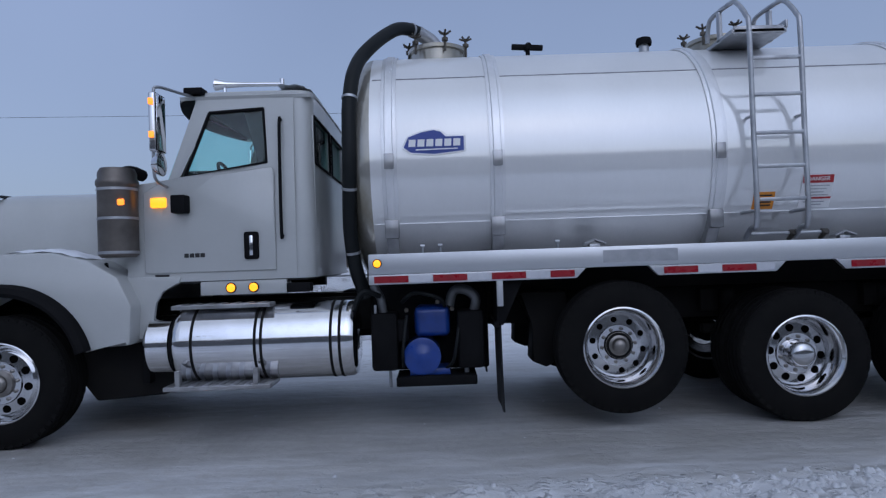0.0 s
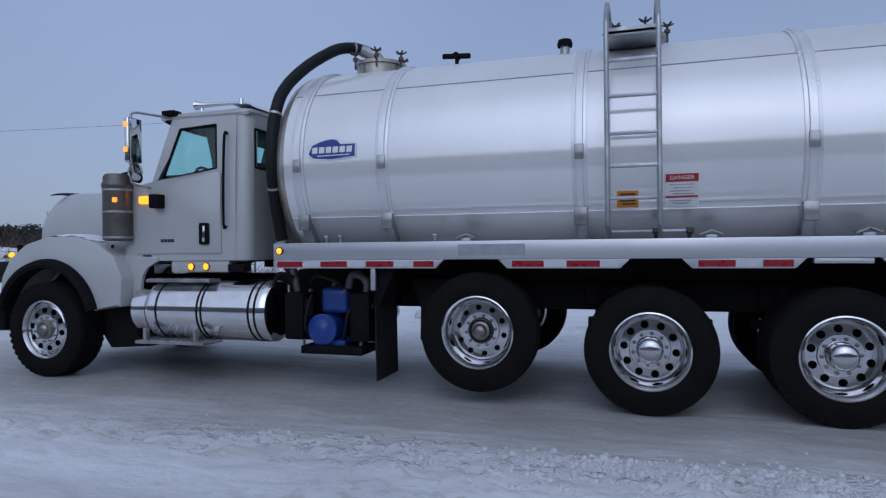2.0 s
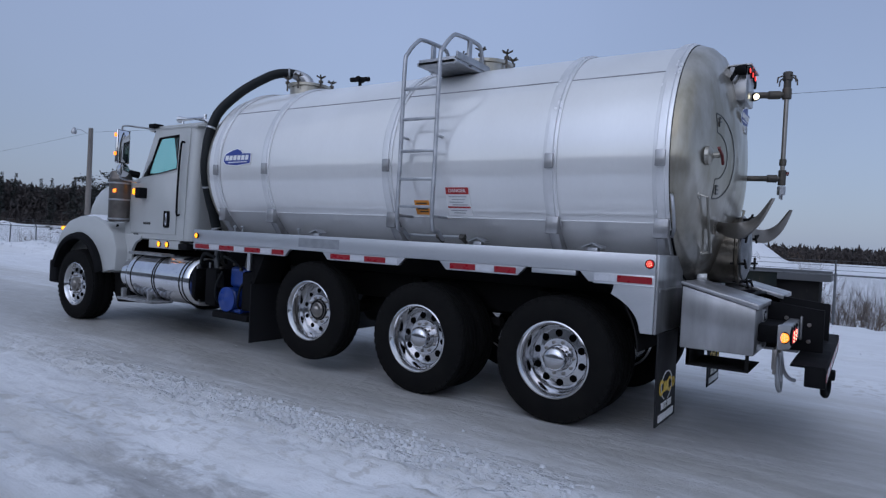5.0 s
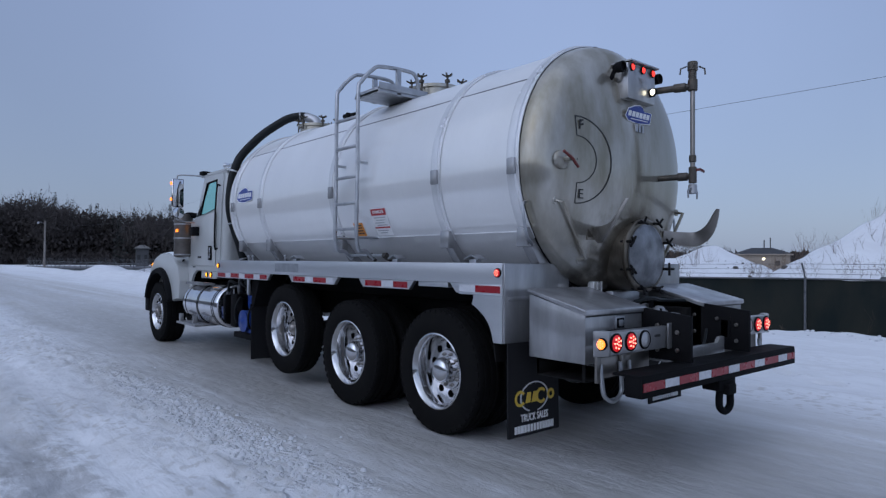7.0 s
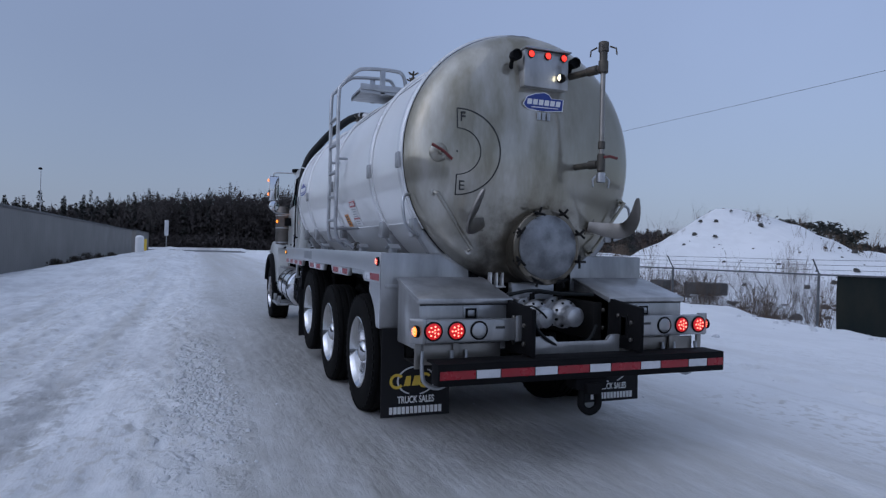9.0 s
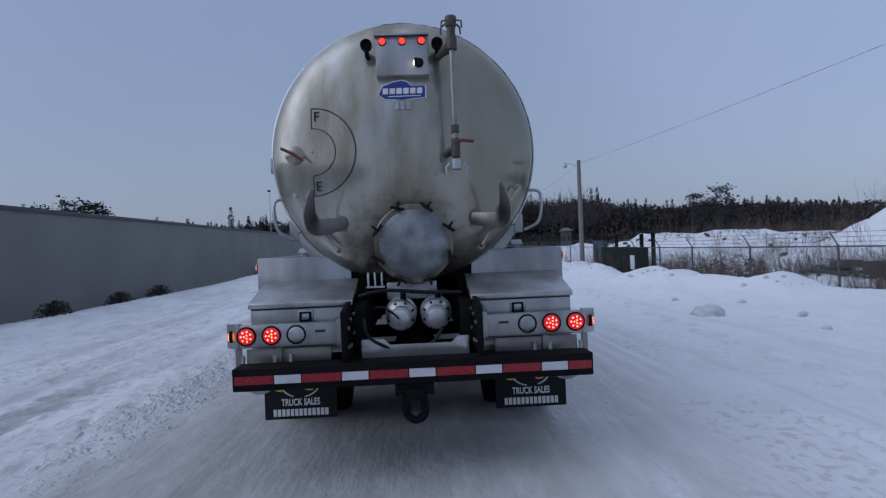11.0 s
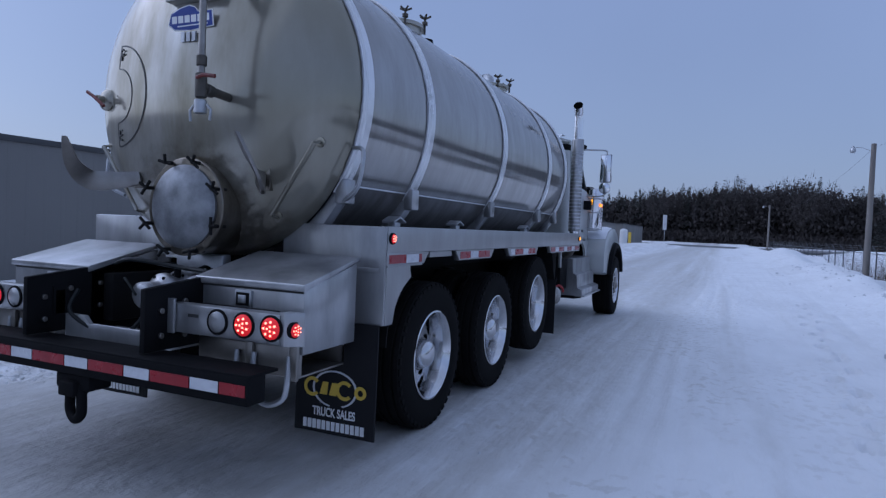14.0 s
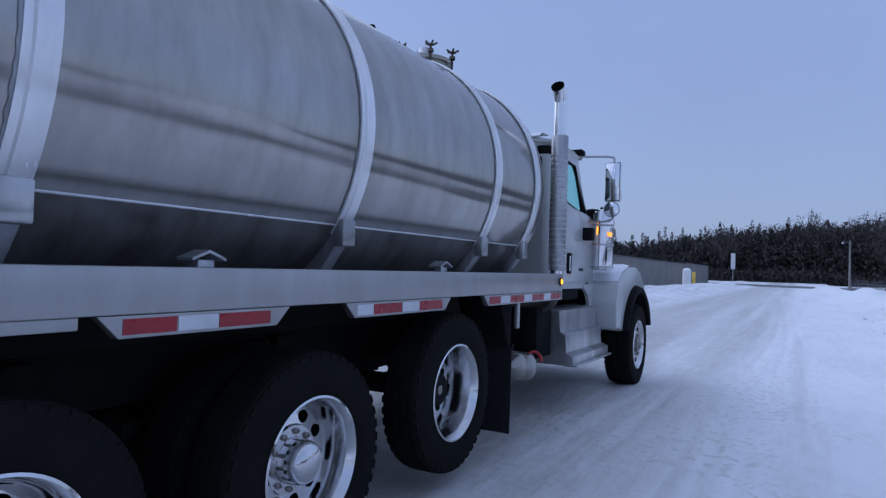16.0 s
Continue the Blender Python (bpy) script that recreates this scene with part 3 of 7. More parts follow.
def strap_band(y, w=0.10, r=TR + 0.004, t=0.022, drop=35):
    """A hat-section band over the top of the tank, from one bracket to the other."""
    bm = B()
    prof = [(r, -w), (r + 0.008, -w), (r + 0.01, -w * 0.55), (r + t, -w * 0.45), (r + t, w * 0.45), (r + 0.01, w * 0.55), (r + 0.008, w), (r, w)]
    n = 72
    rings = []
    for i in range(n + 1):
        a = radians(-drop + (180 + 2 * drop) * i / n)
        rings.append([bm.verts.new((q * math.cos(a), y + h, TZ + q * math.sin(a))) for q, h in prof])
    for p, q in zip(rings, rings[1:]):
        for k in range(len(prof) - 1):
            bm.faces.new((p[k], q[k], q[k + 1], p[k + 1]))
    bm.faces.new(rings[0]), bm.faces.new(rings[-1][::-1])
    return bm


STRAPS = (1.205, 2.155, 3.97, 5.82, 6.72)
for y in STRAPS:
    st = part("strap", strap_band(y, 0.064), STRAP, truck, "bright aluminium tank strap")
    # ragged weld bead along the rear edge of the band, on the kerb side
    rnd = random.Random(int(y * 100))
    p = [((TR + 0.006) * math.cos(radians(q)), y - 0.069 + rnd.uniform(-0.005, 0.005), TZ + (TR + rnd.uniform(0.0, 0.009)) * math.sin(radians(q))) for q in range(-30, 100, 2)]
    part("weld_bead", tube(B(), p, 0.007, 5), WELD, st)
    for s in (-1, 1):
        if s < 0:
            part("clamp", bx(B(), -1.082, -1.114, y - 0.04, y + 0.04, 2.17, 2.30, 0.008), ALU_DULL, st)
        # bolted bracket where the strap meets its saddle leg
        bm = bx(B(), s * 0.895, s * 0.975, y - 0.06, y + 0.06, 1.60, 1.76, 0.012)
        part("strap_bracket", bm, ALU_DULL, st)
        bm = prism(B(), [(s * 0.94, 1.64), (s * 0.72, 1.34), (s * 0.60, 1.34), (s * 0.66, 1.45), (s * 0.87, 1.68)], "y", y - 0.05, y + 0.05, 0.006)
        part("saddle_leg", bm, ALU_DULL, st)
for y in (1.76, 2.9, 5.02, 5.33, 6.32, 6.47):
    for s in (-1, 1):
        if s > 0 and y > 5.1:
            continue
        # a small bracket with a bent roof plate, or a plain eye bolt
        if y in (1.76, 2.9, 5.02):
            bm = bx(B(), s * 0.98 - 0.03, s * 0.98 + 0.03, y - 0.045, y + 0.045, 1.438, 1.50, 0.006)
            prism(bm, [(y - 0.09, 1.495), (y, 1.53), (y + 0.09, 1.495), (y + 0.09, 1.508), (y, 1.543), (y - 0.09, 1.508)], "x", s * 0.98 - 0.05, s * 0.98 + 0.05)
        else:
            bm = rod(B(), (s * 0.98, y, 1.438), (s * 0.98, y, 1.54), 0.010, 8)
            rod(bm, (s * 0.98, y - 0.02, 1.53), (s * 0.98, y + 0.02, 1.53), 0.016, 8)
        part("tie_fitting", bm, GALV, truck)

# the tank sits a finger's width off the chassis centre line
for ob in truck.children:
    if ob.name.split(".")[0] in ("tank_shell", "lower_shell", "rear_head", "front_head", "rim_band", "strap"):
        ob.location.x = -0.022

# deck rails with lipped edges, cut away above the wheels
SEGS = ((5.16, 6.90), (3.55, 4.66), (2.25, 3.15), (1.16, 1.76))
for s in (-1, 1):
    rail = part("deck_rail", bx(B(), s * 1.21, s * 1.27, 1.15, 6.90, 1.305, 1.47, 0.008), RAIL, truck, "aluminium deck side rail with reflective tape")
    for a, b in SEGS:
        ca = 0.0 if a < 1.2 else 0.08
        cb = 0.0 if b > 6.8 else 0.08
        part("rail_lip", prism(B(), [(a, 1.304), (b, 1.304), (b - cb, 1.225), (a + ca, 1.225)], "x", s * 1.225, s * 1.268, 0.004), RAIL, rail)
        y, k = b - cb - 0.04, 1 if a < 1.2 and s < 0 else 0
        while y - (0.12 if a > 1.2 else 0.03) > a + ca:
            ln = (0.28 if k % 2 == 0 else 0.19) if a > 1.2 or k else 0.045
            y1 = max(y - ln, a + ca + 0.01)
            part("tape", bx(B(), s * 1.2685, s * 1.2705, y1 + 0.003, y - 0.003, 1.238, 1.292), TAPE_RED if k % 2 == 0 else TAPE_WHITE, rail)
            y, k = y1, k + 1
    # smudged grey plate on the rail
    if s < 0:
        part("rail_plate", bx(B(), -1.2685, -1.2705, 4.42, 5.02, 1.34, 1.44), GALV, rail)
    part("deck_edge", bx(B(), s * 0.62, s * 1.205, 1.2, 6.88, 1.40, 1.44, 0.004), GALV, truck)
    # hanging strut behind the pump
    part("strut", bx(B(), s * 1.22, s * 1.255, 5.83, 5.88, 1.02, 1.30, 0.005), RAIL, truck)
    # rear quarter guard with the curved wheel cut-out
    arch = [(1.15, 1.46), (1.15, 0.855), (1.245, 0.855)]
    for i in range(10):
        a = radians(178 - i * 5.8)
        arch.append((1.83 + 0.575 * math.cos(a), 0.865 + 0.34 * math.sin(a)))
    arch += [(1.47, 1.19), (1.47, 1.225), (1.60, 1.225), (1.66, 1.303), (1.66, 1.46)]
    guard = part("quarter_guard", prism(B(), arch, "x", s * 1.240, s * 1.267, 0.003), RAIL, truck, "aluminium rear quarter guard")
    part("guard_fold", bx(B(), s * 1.262, s * 1.275, 1.146, 1.64, 1.217, 1.227, 0.002), RAIL, guard)
    part("under_plate", bx(B(), s * 1.19, s * 1.255, 1.80, 2.20, 1.262, 1.304, 0.004), RAIL, rail, "plain plate under the deck rail")
    part("cross_panel", bx(B(), s * 0.50, s * 1.267, 1.125, 1.148, 0.856, 1.468, 0.006), ALU_DULL, truck, "flat aluminium end panel under the tank")
    part("panel_brace", bx(B(), s * 0.55, s * 1.23, 1.118, 1.13, 1.18, 1.21, 0.003), ALU_DULL, truck)
    # black quarter fender behind the rear wheel

    def fender_fn(u, v):
        a = radians(105 + 72 * u)
        return (s * (0.64 + 0.575 * v), 1.98 + 0.715 * math.cos(a), 0.66 + 0.715 * math.sin(a))
    part("quarter_fender", thicken(grid_patch(B(), fender_fn, 18, 2), 0.012), CHASSIS, truck, "black curved rear fender")


def round_lamp(parent, at, d, r, mat, label, dots=False, ring=BLACK):
    at, d = Vector(at), Vector(d).normalized()
    ho = part("lamp", lathe(B(), [(r * 1.22, -0.01), (r * 1.22, 0.010), (r * 1.08, 0.016), (r, 0.010)], at, d, 24), ring, parent, label)
    lens = part("lens", lathe(B(), [(r * 1.02, 0.0), (r, 0.012), (r * 0.7, 0.020), (0, 0.023)], at, d, 24), mat, ho)
    if dots:
        bm = B()
        _, u, v = basis(d)
        for k in range(10):
            q, a = (0.62 * r, 2 * math.pi * k / 7) if k < 7 else (0.22 * r, 2 * math.pi * (k - 7) / 3)
            c = at + d * 0.0185 + (u * math.cos(a) + v * math.sin(a)) * q
            lathe(bm, [(r * 0.13, 0), (r * 0.10, 0.006), (0, 0.007)], c, d, 8)
        part("diodes", bm, RED_HOT, ho)
    return ho


for s in (-1, 1):
    round_lamp(truck, (s * 1.27, 6.83, 1.395), (s, 0, 0), 0.030, AMBER, "lit amber marker lamp")
    round_lamp(truck, (s * 1.27, 1.195, 1.395), (s, 0, 0), 0.030, RED_LAMP, "lit red marker lamp", True)


# wheels: tyre, dished rim, hub
def tyre_mesh(r, w, rim=0.30):
    bm = B()
    h = w / 2
    prof = [(rim, -h * 0.80), (rim + 0.02, -h * 0.92), (rim + 0.10, -h), (r - 0.09, -h * 0.98), (r - 0.03, -h * 0.90), (r - 0.006, -h * 0.80)]
    for g in (-0.5, 0.0, 0.5):
        prof += [(r, (g - 0.09) * h), (r - 0.014, (g - 0.07) * h), (r - 0.014, (g + 0.07) * h), (r, (g + 0.09) * h)]
    prof += [(r - 0.006, h * 0.80), (r - 0.03, h * 0.90), (r - 0.09, h * 0.98), (rim + 0.10, h), (rim + 0.02, h * 0.92), (rim, h * 0.80), (rim, -h * 0.80)]
    lathe(bm, prof, (0, 0, 0), (1, 0, 0), 56)
    # shoulder blocks
    for k in range(44):
        a = 2 * math.pi * k / 44
        for sgn in (-1, 1):
            c = Matrix.Rotation(a, 4, "X")
            vs = [c @ Vector((sgn * x, y, z)) for x in (h * 0.84, h * 0.925) for y in (-0.022, 0.022) for z in (r - 0.045, r - 0.014)]
            vv = [bm.verts.new(v) for v in vs]
            for q in ((0, 1, 3, 2), (4, 6, 7, 5), (0, 4, 5, 1), (2, 3, 7, 6), (1, 5, 7, 3)):
                bm.faces.new([vv[i] for i in q])
    return finish(bm, "tyre", RUBBER)


def rim_mesh(depth, w=0.26):
    """A ten-hole disc wheel seen from outside along +x; depth: how far the disc lies inside the lip."""
    bm = B()
    h = w / 2
    prof = [(0.298, -h), (0.325, -h + 0.005), (0.328, -h + 0.02), (0.30, -h + 0.03), (0.285, 0), (0.30, h - 0.03), (0.328, h - 0.02),
            (0.328, h + 0.004), (0.317, h + 0.008), (0.305, h - 0.006), (0.293, h - 0.030), (0.286, h - 0.045)]
    prof += [(0.278, h - depth * 0.80), (0.268, h - depth - 0.004), (0.250, h - depth + 0.008), (0.172, h - depth + 0.018), (0.166, h - depth + 0.034), (0.10, h - depth + 0.034)]
    lathe(bm, prof, (0, 0, 0), (1, 0, 0), 60)
    return finish(bm, "rim", WHEEL, 24)


def hole_mesh(r=0.031):
    return finish(lathe(B(), [(r * 1.05, -0.006), (r * 1.05, 0.0), (r, 0.002), (0, 0.002)], (0, 0, 0), (1, 0, 0), 14), "hand_hole", VOID)


def lug_mesh():
    return finish(lathe(B(), [(0.0155, 0), (0.0155, 0.014), (0.011, 0.018), (0.008, 0.020), (0.007, 0.028), (0, 0.028)], (0, 0, 0), (1, 0, 0), 8), "lug_nut", CLEANER)


def hub_mesh(reach=0.10, cap=0.088, mat=None):
    bm = B()
    lathe(bm, [(0.112, -0.01), (0.110, 0.02), (cap * 1.08, 0.03), (cap, reach - 0.035), (cap * 0.93, reach - 0.018), (cap * 0.78, reach - 0.004), (cap * 0.45, reach + 0.008), (0, reach + 0.012)], (0, 0, 0), (1, 0, 0), 28)
    return finish(bm, "hub", mat or CLEANER)


HOLE, HOLE_S, LUG = hole_mesh(), hole_mesh(0.024), lug_mesh()
T_REAR, T_FRONT = tyre_mesh(0.54, 0.275), tyre_mesh(0.54, 0.36)
R_DUAL, R_LIFT, R_LIFT_R, R_FRONT = rim_mesh(0.175), rim_mesh(0.19), rim_mesh(0.24), rim_mesh(0.05)
H_DUAL, H_LIFT, H_FRONT = hub_mesh(0.125, 0.104, WHEEL), hub_mesh(0.07, 0.062, CLEANER), hub_mesh(0.05, 0.07)


def wheel(s, x, y, z, tyre, rim, hub, hole, depth, turn, label):
    w = part("wheel", rod(B(), (-0.14, 0, 0), (0.0, 0, 0), 0.12, 20), CHASSIS, truck, label)
    w.matrix_basis = pose(s * x, y, z, turn, 0, 0 if s > 0 else 180)
    dx = 0.035 if tyre is T_FRONT else 0.0
    disc = dx + 0.13 - depth

    def add(nm, me, at):
        ob = new(nm, me)
        ob.parent, ob.location = w, at

    add("tyre", tyre, (0, 0, 0))
    add("rim", rim, (dx, 0, 0))
    if hub:
        add("hub", hub, (disc + 0.034, 0, 0))
        for k in range(10):
            p, q = 2 * math.pi * k / 10, 2 * math.pi * (k + 0.5) / 10
            add("lug_nut", LUG, (disc + 0.030, 0.138 * math.cos(p), 0.138 * math.sin(p)))
            add("hand_hole", hole, (disc + 0.0165, 0.212 * math.cos(q), 0.212 * math.sin(q)))
    return w


for s in (-1, 1):
    for y, tn in ((1.98, 4), (3.40, 11)):
        wheel(s, 1.10, y, 0.535, T_REAR, R_DUAL, H_DUAL, HOLE, 0.175, tn, "dual drive wheel with polished ten-hole rim")
        wheel(s, 0.77, y, 0.535, T_REAR, R_DUAL, None, None, 0.125, 0, "inner dual wheel")
    wheel(s, 1.09, 4.87, 0.65, T_REAR, R_LIFT if s < 0 else R_LIFT_R, H_LIFT, HOLE_S, 0.19 if s < 0 else 0.24, 7, "raised lift-axle wheel with polished rim")
    wheel(s, 1.03 if s < 0 else 1.19, 9.90, 0.535, T_FRONT, R_FRONT, H_FRONT, HOLE, 0.05, 9, "steer wheel with polished rim")

# chassis
for s in (-1, 1):
    part("frame_rail", bx(B(), s * 0.36, s * 0.46, 0.55, 10.9, 0.80, 1.10, 0.01), CHASSIS, truck, "black chassis rail")
    part("subframe", bx(B(), s * 0.38, s * 0.62, 1.17, 6.9, 1.10, 1.395, 0.01), CHASSIS, truck)
for y, z in ((1.98, 0.535), (3.40, 0.535), (4.87, 0.65), (9.90, 0.535)):
    bm = rod(B(), (-0.9, y, z), (0.9, y, z), 0.075, 16)
    lathe(bm, [(0, -0.24), (0.13, -0.2), (0.21, -0.08), (0.21, 0.08), (0.13, 0.2), (0, 0.24)], (0, y, z), (0, 1, 0), 20)
    part("axle", bm, CHASSIS, truck, "dark grimy axle")
for y in (2.4, 3.9, 5.4):
    part("cross_member", bx(B(), -0.55, 0.55, y - 0.06, y + 0.06, 0.86, 1.06, 0.01), CHASSIS, truck)
for y in (1.98, 3.4):
    for s in (-1, 1):
        part("suspension_beam", bx(B(), s * 0.47, s * 0.56, y - 0.55, y + 0.55, 0.66, 0.74, 0.015), CHASSIS, truck)
        part("air_bag", rod(B(), (s * 0.52, y + 0.3, 0.7), (s * 0.52, y + 0.3, 1.05), 0.07, 12), CHASSIS, truck)
# mud flaps with printing
def flap(parent, s, y, x0, x1, z0, z1, printed):
    bm = B()
    grid_patch(bm, lambda u, v: (s * (x0 + (x1 - x0) * u), y - 0.008 * (1 - v) ** 2 + 0.003 * math.sin(u * 9), z0 + (z1 - z0) * v), 8, 10)
    f = part("mud_flap", thicken(bm, 0.012), FLAP, truck, "black rubber mud flap with printed dealer mark" if printed else "plain black rubber mud flap")
    if printed:
        xc = s * (x0 + x1) / 2
        yy = y - 0.0215
        bm = B()
        lathe(bm, [(0.165, 0), (0.165, 0.003), (0.150, 0.003), (0.150, 0)], (xc, yy + 0.006, 0.43), (0, -1, 0), 28)
        for v in bm.verts:
            v.co.z = 0.43 + (v.co.z - 0.43) * 0.72
        part("printed_ring", bm, TAPE_WHITE, f, "pale printed ellipse")
        bm = B()
        for ax, rr, a0, a1 in ((-0.165, 0.062, 220, 500), (0.075, 0.062, 220, 500), (0.19, 0.042, 0, 360)):
            lathe(bm, [(rr, 0), (rr, 0.004), (rr - 0.022, 0.004), (rr - 0.022, 0)], (xc + ax, yy + 0.003, 0.43), (0, -1, 0), 18, a0, a1)
        for ax in (-0.075, -0.005):
            prism(bm, [(xc + ax - 0.032, 0.39), (xc + ax + 0.022, 0.39), (xc + ax + 0.030, 0.47), (xc + ax - 0.010, 0.47)], "y", yy - 0.002, yy + 0.003)
        part("printed_mark", bm, YELLOW, f, "yellow printed dealer mark")
        lettering("printed_text", "TRUCK SALES", 0.078, pose(xc, yy + 0.002, 0.275, 90, 0, 0) @ Matrix.Diagonal((0.66, 1, 1, 1)), WHITE, f, "white printed words TRUCK SALES", 0.002, 0.022)
        for k in range(13):
            part("printed_bar", bx(B(), xc - 0.225 + k * 0.0352, xc - 0.199 + k * 0.0352, yy - 0.002, yy + 0.004, 0.165, 0.222), WHITE, f)
    return f


for s in (-1, 1):
    flap(truck, s, 1.115, 0.66, 1.25, 0.14, 0.86, True)
    f = flap(truck, s, 5.86, 0.66, 1.20, 0.16, 0.86, False)
    part("flap_bracket", bx(B(), s * 0.45, s * 1.2, 5.87, 5.90, 0.84, 0.89, 0.006), BLACK, truck)
    part("flap_gusset", prism(B(), [(5.62, 1.30), (5.88, 1.30), (5.88, 0.86), (5.83, 0.86)], "x", s * 0.80, s * 1.18, 0.004), BLACK, truck)

# rear toolboxes, lamp panels
for s in (-1, 1):
    tb = part("toolbox", prism(B(), [(0.455, 0.775), (0.97, 0.775), (0.97, 1.245), (0.455, 1.115)], "x", s * 0.44, s * 1.165, 0.008), ALU_DULL, truck,
              "aluminium toolbox with sloped lid")
    lid = part("lid", prism(B(), [(0.45, 1.122), (0.98, 1.256), (0.98, 1.282), (0.435, 1.150), (0.435, 1.112), (0.45, 1.112)], "x", s * 0.43, s * 1.178, 0.006), ALU_DULL, tb,
               "sloping aluminium lid with a folded lip")
    part("lid_gap", bx(B(), s * 0.445, s * 1.16, 0.4525, 0.456, 1.100, 1.111), INK, tb)
    la = part("latch", bx(B(), s * 0.77 - 0.058, s * 0.77 + 0.058, 0.440, 0.457, 0.995, 1.092, 0.006), GALV, tb, "folding latch")
    part("latch_pull", bx(B(), s * 0.77 - 0.044, s * 0.77 + 0.044, 0.4375, 0.441, 1.008, 1.080, 0.001), BLACK, la)
    part("latch_paddle", bx(B(), s * 0.77 - 0.026, s * 0.77 + 0.026, 0.430, 0.4375, 1.022, 1.066, 0.003), GALV, la)
    pn = part("lamp_panel", bx(B(), s * 0.44, s * 1.19, 0.225, 0.298, 0.865, 1.02, 0.008), ALU_DULL, truck, "aluminium tail lamp panel")
    part("panel_end", prism(B(), [(s * 1.19, 0.228), (s * 1.215, 0.228), (s * 1.29, 0.29), (s * 1.29, 0.298), (s * 1.19, 0.298)], "z", 0.862, 1.03, 0.003), ALU_DULL, pn)
    part("panel_post", bx(B(), s * 0.44, s * 0.52, 0.205, 0.222, 0.86, 1.045, 0.006), ALU_DULL, pn)
    round_lamp(pn, (s * 1.14, 0.228, 0.947), (0, -1, 0), 0.055, RED_LAMP, "lit red tail lamp", True)
    round_lamp(pn, (s * 0.97, 0.228, 0.947), (0, -1, 0), 0.055, RED_LAMP, "lit red tail lamp", True)
    round_lamp(pn, (s * 0.80, 0.228, 0.947), (0, -1, 0), 0.055, ALU_DULL, "clear reversing lamp with a black ring")
    round_lamp(pn, (s * 1.25, 0.262, 0.945), (s * 0.985, -0.17, 0), 0.034, AMBER_DIM if s < 0 else RED_LAMP, "lit orange side marker lamp" if s < 0 else "lit red side marker lamp", True)
    part("panel_slot", bx(B(), s * 0.60, s * 0.67, 0.222, 0.226, 0.955, 0.972), INK, pn)
    # brackets and a bent steel step loop below the box
    bm = bx(B(), s * 0.55, s * 1.12, 0.49, 0.93, 0.640, 0.652, 0.003)
    bx(bm, s * 1.108, s * 1.12, 0.49, 0.515, 0.652, 0.774, 0.003)
    bx(bm, s * 1.108, s * 1.12, 0.905, 0.93, 0.652, 0.774, 0.003)
    bx(bm, s * 0.55, s * 1.12, 0.905, 0.93, 0.652, 0.774, 0.003)
    part("box_bracket", bm, CLEANER if s > 0 else CHASSIS, truck, "thin steel shelf bracket below the toolbox" if s > 0 else "dark steel shelf bracket below the toolbox")
    part("lamp_backing", bx(B(), s * 0.50, s * 1.02, 0.30, 0.452, 0.87, 1.0, 0.006), BLACK, truck)
    tube_b = tube(B(), [(s * 0.97, 0.31, 0.80), (s * 0.97, 0.295, 0.66), (s * 0.99, 0.29, 0.585), (s * 1.08, 0.285, 0.545), (s * 1.17, 0.29, 0.585), (s * 1.19, 0.295, 0.66), (s * 1.19, 0.31, 0.80)], 0.015, 8, 4)
    part("step_loop", tube_b, GALV, truck, "bent steel step loop")
    part("hanger_hook", tube(B(), [(s * 0.86, 0.31, 0.80), (s * 0.86, 0.29, 0.67), (s * 0.85, 0.25, 0.605), (s * 0.82, 0.21, 0.59)], 0.014, 8, 4), GALV, truck, "bent steel hanger hook")
    for xx in (0.94, 1.22):
        part("hanger", bx(B(), s * xx - 0.022, s * xx + 0.022, 0.30, 0.322, 0.68, 0.855, 0.004), CLEANER, truck)
    part("drop_plate", bx(B(), s * 0.58, s * 1.17, 0.325, 0.337, 0.70, 0.842, 0.004), CLEANER, truck, "dull steel plate below the lamp panel")
    part("tail_plate", prism(B(), [(0.06, 0.77), (1.1, 0.77), (1.1, 1.15), (0.72, 1.17), (0.06, 1.10)], "x", s * 0.44, s * 0.475, 0.004), BLACK, truck, "black steel tail frame plate with bolts")
    for y, z in ((0.16, 0.85), (0.16, 0.98), (0.32, 0.84), (0.32, 1.02), (0.52, 0.90), (0.52, 1.04)):
        part("bolt", rod(B(), (s * 0.425, y, z), (s * 0.49, y, z), 0.016, 8), CLEANER, truck)

# rear bumper, tow hook
bp_ = part("rear_bumper", bx(B(), -1.185, 1.195, 0.0, 0.13, 0.615, 0.752, 0.01), BLACK, truck, "black steel rear bumper with reflective tape")
part("bumper_lip", bx(B(), -1.185, 1.195, 0.005, 0.22, 0.745, 0.762, 0.004), BLACK, bp_)
x, k = -1.175, 0
while x < 1.17:
    ln = 0.26 if k % 2 == 0 else 0.18
    part("tape", bx(B(), x + 0.004, min(x + ln, 1.185) - 0.004, -0.003, 0.002, 0.66, 0.715), TAPE_RED if k % 2 == 0 else TAPE_WHITE, bp_)
    x, k = x + ln, k + 1
bm = bx(B(), -0.13, 0.13, 0.02, 0.16, 0.53, 0.615, 0.012)
bx(bm, -0.06, 0.06, -0.02, 0.08, 0.50, 0.58, 0.012)
tube(bm, [(q, 0.045 - 0.2 * q, z) for q, z in ((-0.05, 0.56), (-0.062, 0.47), (-0.056, 0.40), (0.0, 0.365), (0.056, 0.40), (0.062, 0.47), (0.05, 0.56))], 0.027, 10, 4)
part("pintle_hook", bm, BLACK, truck, "black pintle hook with ring")
